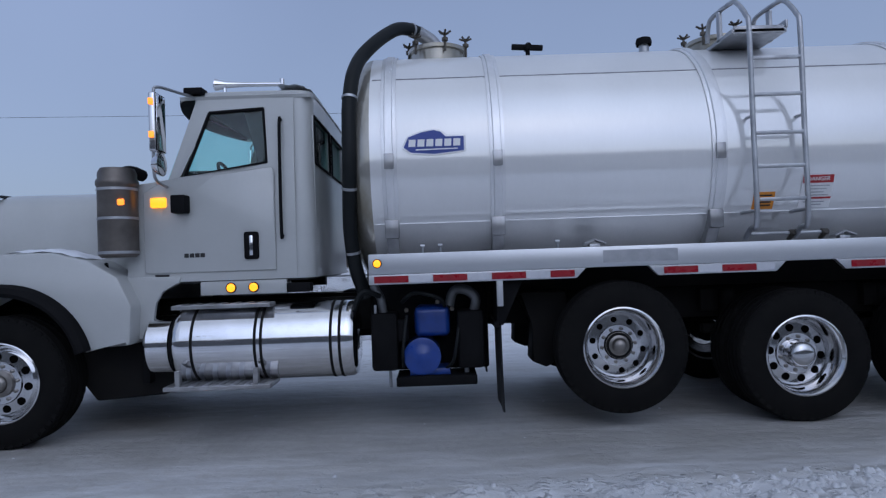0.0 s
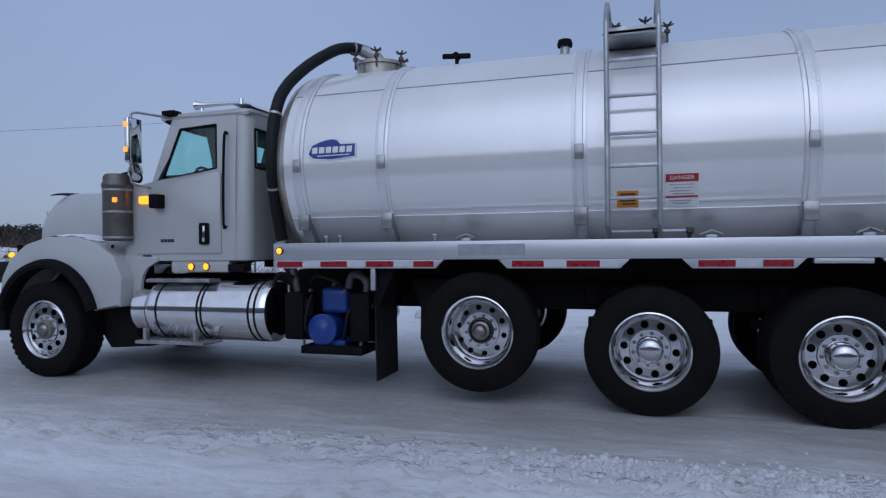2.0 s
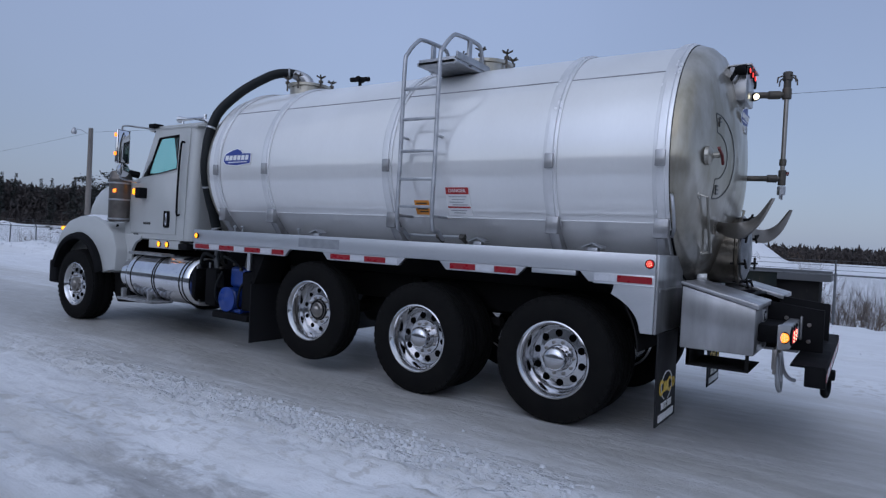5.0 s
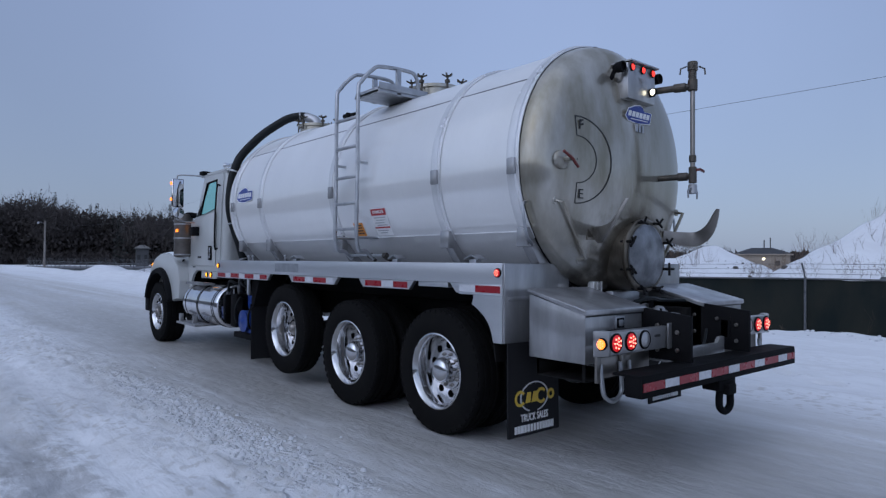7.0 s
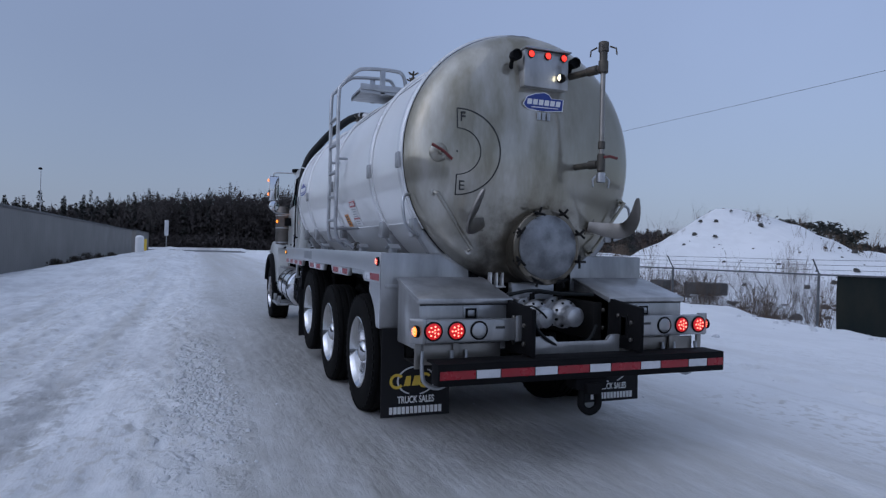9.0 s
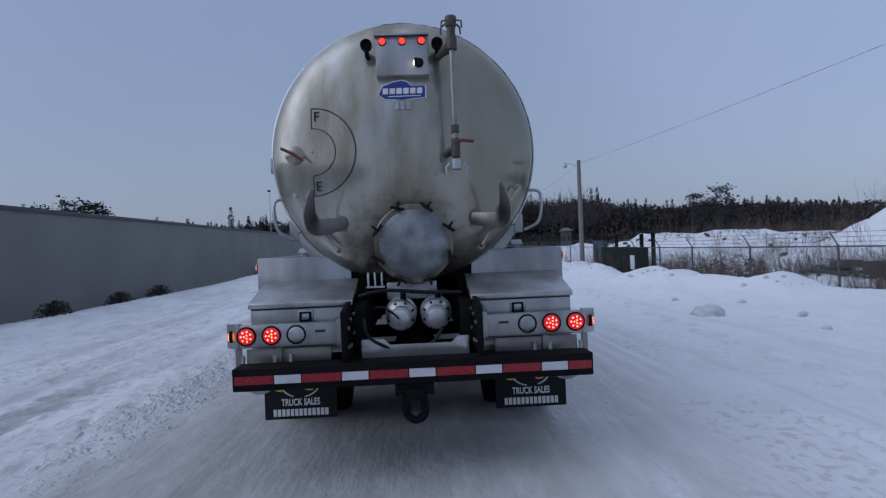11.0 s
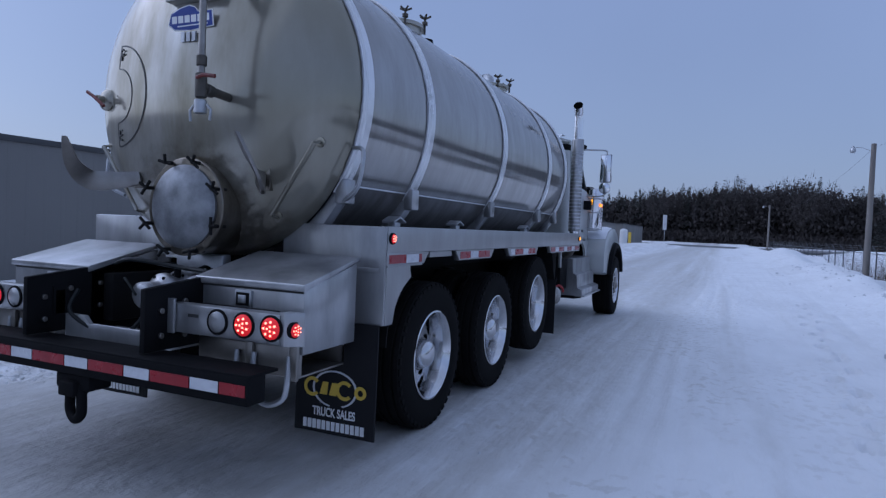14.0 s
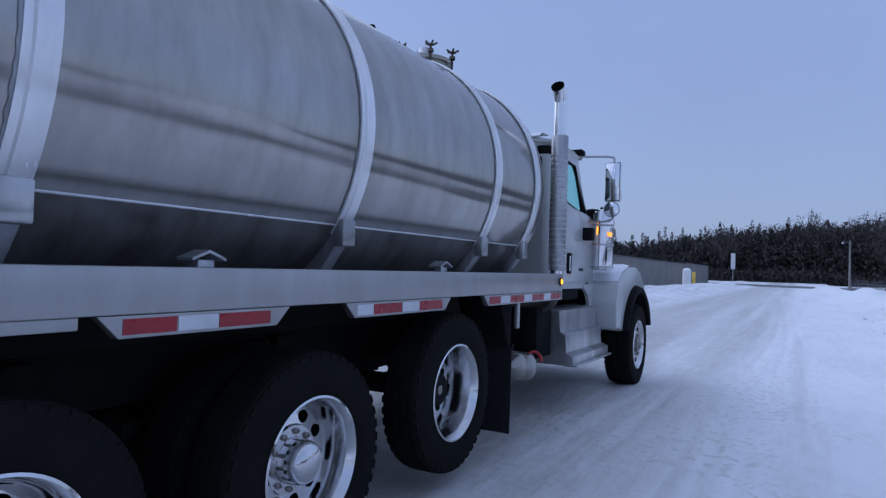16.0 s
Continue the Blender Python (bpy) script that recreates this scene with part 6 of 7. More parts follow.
# settled snow on the roof edge, hood and kerb-side fender
def snow_cap(u, v, x0, x1, prof):
    k = u * (len(prof) - 1)
    i = min(int(k), len(prof) - 2)
    y = prof[i][0] + (prof[i + 1][0] - prof[i][0]) * (k - i)
    z = prof[i][1] + (prof[i + 1][1] - prof[i][1]) * (k - i)
    edge = min(1.0, 5 * min(u, 1 - u, v, 1 - v))
    return (x0 + (x1 - x0) * v, y, z + 0.004 + 0.022 * edge + 0.005 * math.sin(u * 23 + v * 7))


for nm, x0, x1, prof in (("fender_snow", 0.74, 1.29, [(8.98, 1.385), (9.18, 1.502), (9.50, 1.582), (9.88, 1.582), (10.16, 1.52)]),
                         ("fender_snow", -1.12, -0.80, [(9.22, 1.512), (9.50, 1.582), (9.88, 1.582)]),
                         ("roof_snow", -0.78, 0.80, [(7.40, 2.93), (7.50, 2.985), (7.70, 2.992)])):
    part(nm, grid_patch(B(), lambda u, v: snow_cap(u, v, x0, x1, prof), 20, 10), SNOW_TOP, truck, "thin settled snow")

# exhaust stack (passenger side)
ex = part("exhaust_pipe", tube(B(), [(1.13, 7.12, 1.40), (1.13, 7.12, 2.0), (1.13, 7.12, 2.8), (1.13, 7.12, 3.14), (1.13, 7.105, 3.225), (1.13, 7.06, 3.29), (1.13, 7.01, 3.325)], 0.065, 20, 5), CHROME, truck, "tall chromed exhaust stack with heat guard")
# flat black disc painted for the unlit inside of the pipe
part("stack_mouth", lathe(B(), [(0.0662, -0.004), (0.0672, 0.008), (0.062, 0.011), (0.0, 0.011)], (1.13, 7.010, 3.326), (0, -0.82, 0.57), 24), VOID, ex, "black disc standing for the shade inside the stack mouth")
part("exhaust_elbow", tube(B(), [(1.13, 7.12, 1.42), (1.12, 7.12, 1.28), (1.05, 7.13, 1.16), (0.85, 7.16, 1.10), (0.55, 7.2, 1.06)], 0.058, 14, 5), RUST, ex, "rusty brown exhaust elbow")
bm = B()
lathe(bm, [(0.080, 0), (0.085, 0.01), (0.085, 1.34), (0.080, 1.35)], (1.13, 7.12, 1.5), (0, 0, 1), 28)
part("heat_guard", bm, ALU_DULL, ex)
bm = B()
for k in range(22):
    lathe(bm, [(0.0855, -0.008), (0.0875, 0), (0.0855, 0.008)], (1.13, 7.12, 1.55 + k * 0.052), (0, 0, 1), 20)
part("guard_ribs", bm, GALV, ex)

# ---- ground ----
def mound(x, y, cx, cy, rx, ry, h, p=2.0):
    d = ((x - cx) / rx) ** 2 + ((y - cy) / ry) ** 2
    return h * np.exp(-d ** (p / 2))


def fence_x(y):
    return np.interp(y, [-40, -4, 5.5, 16.7, 40, 130], [16.5, 13.2, 12.0, 9.6, 9.8, 10.4])


def wave_noise(x, y, seed, scale):
    """Smooth uneven relief from a few crossing waves."""
    rs = np.random.RandomState(seed)
    z = np.zeros_like(x)
    for k in range(14):
        a, f, ph = rs.uniform(0, 2 * np.pi), scale * rs.uniform(0.5, 2.2), rs.uniform(0, 6.3)
        z += np.sin(f * (x * np.cos(a) + y * np.sin(a)) + ph) / 14 * 2.0
    return z


def ground_z(x, y):
    z = np.zeros_like(x)
    fx = fence_x(y)
    # ploughed bank along the fence side, ditch behind it
    crest = fx - 2.3 + 0.35 * np.sin(y * 0.9) + 0.2 * np.sin(y * 2.3 + 1)
    d = x - crest
    bank = (0.40 + 0.10 * np.sin(y * 1.3) + 0.08 * np.sin(y * 3.1 + 0.7)) * np.exp(-(d / np.where(d < 0, 1.3, 0.75)) ** 2)
    z += bank * np.clip((140 - y) / 20, 0, 1) * np.clip((y - 6.0) / 4, 0.0, 1)
    z += -0.38 * np.clip((d - 0.3) / 1.5, 0, 1) * np.clip((60 - x) / 20, 0, 1)
    # snow shelf along the building side
    dl = -7.6 - x
    z += 0.16 * np.clip(dl / 1.2, 0, 1) - 0.20 * np.clip((dl - 1.4) / 1.4, 0, 1)
    # low snow verge between the far road and the building
    verge = np.clip((-2.9 - x + 0.4 * np.sin(y * 0.35)) / 1.6, 0, 1) * np.clip((x + 9.5) / 1.5, 0, 1)
    z += 0.34 * verge * np.clip((y - 21) / 9, 0, 1) * np.clip((112 - y) / 6, 0, 1) * (1 + 0.5 * wave_noise(x, y, 71, 0.8))
    # mounds beyond the fence
    for m in ((26.6, 24.6, 5.5, 7.0, 4.4), (13.2, 15.5, 1.0, 2.2, 0.62), (12.5, 12.1, 0.8, 1.0, 0.66), (30, 6.8, 6, 3.8, 4.0), (31, 15.2, 4.5, 3.4, 1.7), (58.9, 30.2, 6.5, 4.6, 3.25), (19, 43, 8, 5, 1.9), (29, 46, 7, 5, 1.8), (44, 42, 9, 7, 2.2), (24, 38, 4, 3, 1.3), (14, 53, 6, 5, 1.5)):
        z += mound(x, y, *m) * (1 + 0.14 * wave_noise(x, y, 15, 0.9) + 0.12 * wave_noise(x, y, 16, 2.2))
    near = np.exp(-(np.maximum(0, np.hypot(x, y - 6) - 12) / 14) ** 2)
    rough = np.clip((np.abs(x - 0.4) - 2.3) / 1.5, 0.25, 1)
    calm = np.clip(0.62 - x * 0.2, 0.4, 1)
    z += near * rough * calm * (0.024 * wave_noise(x, y * 0.30, 5, 5.0) + 0.012 * wave_noise(x, y * 0.6, 9, 13.0) + 0.006 * wave_noise(x, y * 0.8, 21, 26.0))
    # wheel ruts along the road
    for c, w, dep in ((-2.0, 0.25, 0.02), (-3.5, 0.16, 0.04), (-3.95, 0.2, 0.045), (-4.6, 0.2, 0.04), (-5.3, 0.16, 0.045), (-5.7, 0.2, 0.05), (-6.7, 0.2, 0.04), (2.4, 0.3, 0.015), (4.0, 0.28, 0.02)):
        z -= near * dep * np.exp(-((x - c - 0.12 * np.sin(y * 0.25 + c)) / w) ** 2)
    z += near * 0.06 * np.exp(-((x + 2.85 + 0.1 * np.sin(y * 0.8)) / 0.3) ** 2) * (0.3 + 0.5 * wave_noise(x, y, 3, 9.0) + 0.5 * wave_noise(x, y, 33, 24.0))
    # turned-up clods beside the wheel lane and in old tracks
    for cx, wid, amp, sd in ((-2.58, 0.30, 0.042, 51), (-5.1, 0.5, 0.030, 52), (-6.6, 0.35, 0.022, 53), (3.4, 0.5, 0.016, 54)):
        band = np.exp(-((x - cx - 0.15 * np.sin(y * 0.45 + cx)) / wid) ** 2)
        heap = np.exp(-((y - 3.4) / 2.4) ** 2) if sd == 51 else 0.6
        z += near * amp * band * heap * np.maximum(wave_noise(x, y * 0.8, sd, 17.0) + 0.7 * wave_noise(x, y, sd + 9, 30.0), -0.12)
    # shallow tyre grooves and a line of footprints on the fence side
    for c in (1.45, 1.75, 2.05, 2.35, 2.65, 2.95, 3.3, 5.3):
        z -= near * 0.022 * np.exp(-((x - c - 0.10 * np.sin(y * 0.3 + c * 3)) / 0.06) ** 2) * np.clip(0.5 + 1.5 * wave_noise(x, y * 0.2, 83, 3.0), 0, 1)
    for k in range(24):
        fx_, fy_ = 4.15 + 0.058 * k * 0.62 + (0.09 if k % 2 else -0.09) + 0.05 * math.sin(k * 2.3), 0.7 + 0.62 * k
        d2 = ((x - fx_) / 0.075) ** 2 + ((y - fy_) / 0.16) ** 2
        z += -0.135 * np.exp(-d2 ** 3) + 0.03 * np.exp(-((np.sqrt(d2) - 1.45) / 0.35) ** 2)
    for fx_, fy_ in ((3.02, 1.15), (3.12, 0.5), (4.46, 1.15), (4.05, 1.9), (5.68, 5.95), (6.39, 6.8), (5.6, 7.9), (4.64, 7.2), (4.8, 11.75)):
        d2 = ((x - fx_) / 0.07) ** 2 + ((y - fy_) / 0.12) ** 2
        z += -0.10 * np.exp(-d2 ** 3)
    z += near * np.clip((x - 3.0) / 2.0, 0, 1) * (0.012 * wave_noise(x, y * 0.7, 85, 2.4) + 0.022 * np.abs(wave_noise(x, y, 86, 8.0)))
    # boot and tread dents
    z -= near * rough * np.where(x < -2.2, 0.038, 0.016) * np.clip(wave_noise(x, y * 0.7, 61, 11.0) - 0.28, 0, 0.3) / 0.3
    flat = np.clip((np.hypot(np.maximum(np.abs(x) - 1.3, 0), np.maximum(np.abs(y - 5.5) - 5.6, 0))) / 0.5, 0, 1)
    z *= flat
    # far land rises a little towards the woods
    z += 0.9 * np.clip((np.hypot(x, y) - 150) / 80, 0, 1.6)
    return z


def axis_steps(lo, hi, step, end_lo, end_hi):
    mid = list(np.arange(lo, hi + 1e-6, step))
    out, s, v = [], step, lo
    while v > end_lo:
        s *= 1.09
        v -= s
        out.append(v)
    res = out[::-1] + mid
    s, v = step, hi
    while v < end_hi:
        s *= 1.09
        v += s
        res.append(v)
    return np.array(res)


gx, gy = axis_steps(-7.5, 7.0, 0.045, -1600, 1600), axis_steps(-5.5, 14.0, 0.05, -1600, 1600)
GX, GY = np.meshgrid(gx, gy, indexing="ij")
GZ = ground_z(GX, GY)
nx, ny = GX.shape
verts = np.stack([GX.ravel(), GY.ravel(), GZ.ravel()], 1)
idx = np.arange(nx * ny).reshape(nx, ny)
quads = np.stack([idx[:-1, :-1].ravel(), idx[1:, :-1].ravel(), idx[1:, 1:].ravel(), idx[:-1, 1:].ravel()], 1)
me = bpy.data.meshes.new("ground")
me.from_pydata(verts.tolist(), [], quads.tolist())
me.polygons.foreach_set("use_smooth", [True] * len(me.polygons))
me.materials.append(SNOW)
ground = tagged(new("ground", me), "packed and rutted snow over a gravel yard road", "ground", kind="structure")


ASPHALT = material("salted_asphalt", (0.075, 0.075, 0.08), (0.13, 0.13, 0.135), 0.6, 0.0, 0.4, 6, 0.002, stretch=(0.3, 1, 1))
bm = B()
prism(bm, [(-6.0, 112.0), (9.0, 106.0), (60.0, 118.0), (60.0, 134.0), (9.0, 132.0), (-16.0, 146.0), (-60.0, 150.0), (-60.0, 140.0), (-20.0, 134.0)], "z", -0.2, 0.012)
tagged(part("road", bm, ASPHALT, None, "dark salted public road crossing beyond the yard"), category="road", kind="structure")


def gz(x, y):
    """Height of the ground sheet under a point."""
    i = min(max(int(np.searchsorted(gx, x)) - 1, 0), nx - 2)
    j = min(max(int(np.searchsorted(gy, y)) - 1, 0), ny - 2)
    u, v = (x - gx[i]) / (gx[i + 1] - gx[i]), (y - gy[j]) / (gy[j + 1] - gy[j])
    return float((GZ[i, j] * (1 - u) + GZ[i + 1, j] * u) * (1 - v) + (GZ[i, j + 1] * (1 - u) + GZ[i + 1, j + 1] * u) * v)


def crumbs(name, label, n, where, rmin, rmax, mat, seed, cat="snow"):
    rnd = random.Random(seed)
    vs, fs = [], []
    for _ in range(n):
        x, y = where(rnd)
        r = rmin + (rmax - rmin) * rnd.random() ** 3
        c = Vector((x, y, gz(x, y) + r * 0.15))
        k = len(vs)
        ring = rnd.randint(5, 6)
        a0 = rnd.uniform(0, 6)
        vs += [tuple(c + Vector((r * math.cos(a0 + 6.283 * i / ring) * rnd.uniform(0.7, 1.2), r * math.sin(a0 + 6.283 * i / ring) * rnd.uniform(0.7, 1.2), -r * 0.3))) for i in range(ring)]
        vs += [tuple(c + Vector((0.6 * r * math.cos(a0 + 6.283 * i / ring + 0.4) * rnd.uniform(0.7, 1.2), 0.6 * r * math.sin(a0 + 6.283 * i / ring + 0.4) * rnd.uniform(0.7, 1.2), r * rnd.uniform(0.25, 0.6)))) for i in range(ring)]
        vs.append(tuple(c + Vector((0, 0, r * 0.55))))
        for i in range(ring):
            j = (i + 1) % ring
            fs += [(k + i, k + j, k + ring + j, k + ring + i), (k + ring + i, k + ring + j, k + 2 * ring)]
    m = bpy.data.meshes.new(name)
    m.from_pydata(vs, [], fs)
    m.polygons.foreach_set("use_smooth", [True] * len(m.polygons))
    m.materials.append(mat)
    return tagged(new(name, m), label, cat, kind="stuff")


CLOD = material("trodden_snow", (0.70, 0.71, 0.73), (0.54, 0.545, 0.555), 0.8, 0.0, 3, 30, 0.004)
LUMP = material("loose_snow", (0.70, 0.71, 0.74), (0.52, 0.53, 0.56), 0.8, 0.0, 3, 30, 0.004)
crumbs("snow_crumbs", "loose crumbs of ploughed snow beside the road", 1000, lambda r: (r.gauss(-2.58, 0.16), r.gauss(3.1, 1.0)), 0.005, 0.034, CLOD, 4)
crumbs("snow_chunks", "scattered hard snow chunks on the yard", 450, lambda r: (r.uniform(-9, 8), r.uniform(-4, 22)) if r.random() < 0.6 else (r.uniform(-7, -3), r.uniform(-3, 10)), 0.005, 0.022, LUMP, 8)
crumbs("bank_chunks", "snow chunks on the ploughed bank", 300, lambda r: ((lambda y: (float(fence_x(y)) - 2.4 + r.gauss(0, 0.7), y))(r.uniform(0, 34))), 0.02, 0.10, LUMP, 9)
RUBBLE = material("dark_rubble", (0.085, 0.078, 0.072), (0.045, 0.042, 0.040), 0.9, 0.0, 1.5, 12, 0.01)
crumbs("rubble", "dark rocks and debris poking through the snow mounds", 620, lambda r: (r.uniform(13.5, 34), r.uniform(8, 58)) if r.random() < 0.75 else (r.uniform(12.5, 18), r.uniform(9, 30)), 0.05, 0.24, RUBBLE, 14, "rubble")
for cx, cy, r in ((5.46, 7.56, 0.30), (6.77, 6.76, 0.10), (6.2, 5.2, 0.07), (5.9, 10.2, 0.08), (7.0, 9.3, 0.10)):
    rnd = random.Random(int(cx * 100))
    bm = B()
    a0, a1 = rnd.uniform(0, 6), rnd.uniform(0, 6)
    vs = bmesh.ops.create_icosphere(bm, subdivisions=4, radius=r)["verts"]
    for v in vs:
        d = v.co.normalized()
        q = 1 + 0.16 * math.sin(3.1 * d.x + a0) * math.sin(2.7 * d.y + a1) + 0.07 * math.sin(9 * d.x + 5 * d.z + a1) + 0.05 * math.sin(13 * d.y + a0) + rnd.uniform(-0.012, 0.012)
        v.co = Vector((d.x * r * q, d.y * r * q * 0.8, max(d.z * r * q * 0.62, -0.02) + 0.02))
    ob = part("snow_block", bm, LUMP, None, "hard lump of ploughed snow lying on the yard", 180)
    ob.location = (cx, cy, gz(cx, cy))
    tagged(ob, category="snow", group="snow lumps on the yard")

# ---- long low building ----
bld = thing("long_building", "long low grey metal-sided building with dark coping", "building", (-10.6, 0, 0))


def siding(parent, x, y0, y1, z1, nm="wall"):
    """Ribbed sheet wall facing +x."""
    bm = B()
    pts, y = [], y0
    while y < y1:
        pts += [(y, 0.0), (y + 0.28, 0.0), (y + 0.30, 0.004), (y + 0.36, 0.004), (y + 0.38, 0.0)]
        y += 0.40
    lo = [bm.verts.new((x + q, p, -0.5)) for p, q in pts]
    hi = [bm.verts.new((x + q, p, z1)) for p, q in pts]
    for i in range(len(pts) - 1):
        bm.faces.new((lo[i], lo[i + 1], hi[i + 1], hi[i]))
    return part(nm, bm, SIDING, parent, "", 10)


siding(bld, 0.0, -34, 89.0, 2.93)
part("wall_core", bx(B(), -26, -0.004, -34, 89.4, -0.5, 2.9), SIDING, bld)
part("coping", bx(B(), -0.06, 0.05, -34.1, 89.45, 2.90, 3.03, 0.01), COPING, bld, "dark metal coping strip")
part("roof", bx(B(), -26.1, -0.07, -34.1, 89.4, 2.9, 2.96), ROOF, bld)
b2 = thing("far_building", "far grey metal building beside a white tank", "building", (-10.8, 0, 0))
part("wall", bx(B(), -22, 0, 98, 124, -0.5, 3.1, 0.02), SIDING, b2)
part("coping", bx(B(), -22.1, 0.05, 97.9, 124.1, 3.1, 3.22, 0.01), COPING, b2)
bm = lathe(B(), [(0, 0), (0.55, 0), (0.55, 2.1), (0.35, 2.3), (0, 2.4)], (-9.9, 92.5, 0), (0, 0, 1), 20)
tagged(part("white_tank", bm, WHITE, None, "upright white tank standing beside the building"), category="tank")
tk = bx(B(), -9.6, -9.2, 95.2, 95.6, 0, 1.9, 0.05)
tagged(part("yellow_post", tk, YELLOW, None, "yellow guard post beside the tank"), category="post")


def shrub(x, y, r, seed):
    rnd = random.Random(seed)
    t = thing("shrub", "small dark leafless shrub poking out of the snow", "shrub", (x, y, gz(x, y) - 0.03), "shrubs along the wall")
    bm = B()
    for k in range(36):
        a, e = rnd.uniform(0, 6.28), rnd.uniform(0.3, 1.4)
        d = Vector((math.cos(a) * math.cos(e), math.sin(a) * math.cos(e), math.sin(e))) * r * rnd.uniform(0.6, 1.15)
        tube(bm, [(0, 0, 0), d * 0.5 + Vector((0, 0, 0.03)), d], 0.006, 4)
    part("branch_clump", bm, BARK, t)
    vs, fs = [], []
    for k in range(520):
        a, e, q = rnd.uniform(0, 6.28), rnd.uniform(-0.05, 1.5), r * rnd.uniform(0.45, 1.1)
        c = Vector((math.cos(a) * math.cos(e), math.sin(a) * math.cos(e), math.sin(e) * 0.85)) * q
        d1, d2 = Vector((rnd.gauss(0, 1), rnd.gauss(0, 1), rnd.gauss(0, 1))).normalized() * 0.05, Vector((rnd.gauss(0, 1), rnd.gauss(0, 1), rnd.gauss(0, 1))).normalized() * 0.03
        n = len(vs)
        vs += [tuple(c - d1), tuple(c + d2), tuple(c + d1), tuple(c - d2)]
        fs.append((n, n + 1, n + 2, n + 3))
    m = bpy.data.meshes.new("leaf_clumps")
    m.from_pydata(vs, [], fs)
    m.materials.append(SHRUB)
    new("leaf_clumps", m).parent = t


for k, (x, y, r) in enumerate(((-9.55, 13.0, 0.46), (-9.8, 17.3, 0.46), (-9.95, 20.9, 0.5), (-9.9, 37.0, 0.5), (-9.8, 42.5, 0.55), (-9.8, 47.0, 0.7), (-9.8, 53.0, 0.55), (-9.7, 60.0, 0.5))):
    shrub(x, y, r, 40 + k)


def yard_lamp(x, y, h, z0=0.0):
    t = thing("yard_lamp", "yard light on a slim steel mast", "lamp post", (x, y, z0), "yard lights")
    part("mast", lathe(B(), [(0.07, 0), (0.045, h), (0, h)], (0, 0, 0), (0, 0, 1), 12), GALV, t)
    hd = bx(B(), -0.28, 0.16, -0.14, 0.14, h - 0.02, h + 0.16, 0.03)
    bx(hd, -0.2, 0.08, -0.1, 0.1, h + 0.16, h + 0.26, 0.03)
    part("lamp_head", hd, BLACK, t)


yard_lamp(-12.2, 13.4, 3.15, 2.96)
yard_lamp(-21.9, 93.5, 10.7)

# ---- fence ----
fence = thing("chain_link_fence", "chain-link fence with barbed wire on tilted arms", "fence")
ys = [3.95 - 3.5 * k for k in range(7, -1, -1)] + [7.45] + [11.55 + 3.05 * k for k in range(35)]
def fence_drop(y):
    """The fence follows the ground down towards the rear end of the yard."""
    return -0.33 if y > 5 else -0.29

PTS = [(float(fence_x(y)), y) for y in ys]
post_me = None
for k, (x, y) in enumerate(PTS):
    if post_me is None:
        bm = rod(B(), (0, 0, -0.6), (0, 0, 1.45), 0.032, 10)
        rod(bm, (0, 0, 1.42), (0.22, 0, 1.78), 0.018, 8)
        post_me = finish(bm, "post", FENCE)
    ob = new("post", post_me)
    ob.parent, ob.location = fence, (x, y, fence_drop(y))
    ob.rotation_euler = (0, radians(random.Random(k).uniform(-2, 2)), radians(180))
for (x0, y0), (x1, y1) in zip(PTS, PTS[1:]):
    part("top_rail", rod(B(), (x0, y0, 1.40 + fence_drop(y0)), (x1, y1, 1.40 + fence_drop(y1)), 0.021, 8), FENCE, fence)
for h, o in ((1.52, 0.07), (1.64, 0.14), (1.76, 0.21)):
    bm = B()
    tube(bm, [(x - o, y, h + fence_drop(y)) for x, y in PTS], 0.005, 4)
    part("barbed_wire", bm, FENCE, fence)
for lo, hi in ((-40, 1.0), (7.0, 200)):
    bm = B()
    for (x0, y0), (x1, y1) in zip(PTS, PTS[1:]):
        if lo <= y0 and y1 <= hi:
            bm.faces.new([bm.verts.new(c) for c in ((x0, y0, -0.4), (x1, y1, -0.4), (x1, y1, 1.40 + fence_drop(y1)), (x0, y0, 1.40 + fence_drop(y0)))])
    bmesh.ops.remove_doubles(bm, verts=bm.verts, dist=0.001)
    part("wire_mesh", bm, CHAIN, fence)
# privacy cloth along the nearer stretch
screen = thing("privacy_screen", "dark green privacy cloth tied to the fence", "screen")
edge = [1.75, 3.95, 5.45, 7.05]
for y0, y1 in zip(edge, edge[1:]):
    def cloth(u, v):
        y, z = y0 + (y1 - y0) * u, -0.45 + 1.55 * v
        return (float(fence_x(y)) + 0.06 + 0.015 * math.sin(y * 4.1) + 0.02 * math.sin(y * 2.3 + z * 3), y,
                z - (0.018 * math.sin(math.pi * u) + 0.006 * math.sin(y * 9)) * v)
    part("cloth_panel", thicken(grid_patch(B(), cloth, 14, 5), 0.01), SCREEN, screen)
# low dark shed roof behind the end of the cloth
sr = thing("shed", "low dark shed with a snow-free roof behind the fence", "shed", (13.6, 1.5, gz(13.6, 1.5) - 0.3))
part("wall", bx(B(), -0.7, 0.7, -0.7, 0.9, 0, 1.62, 0.02), CHASSIS, sr)
part("roof", prism(B(), [(-0.95, 1.60), (0.95, 1.60), (0.2, 1.86), (-0.5, 1.86)], "y", -0.95, 1.1, 0.01), COPING, sr)
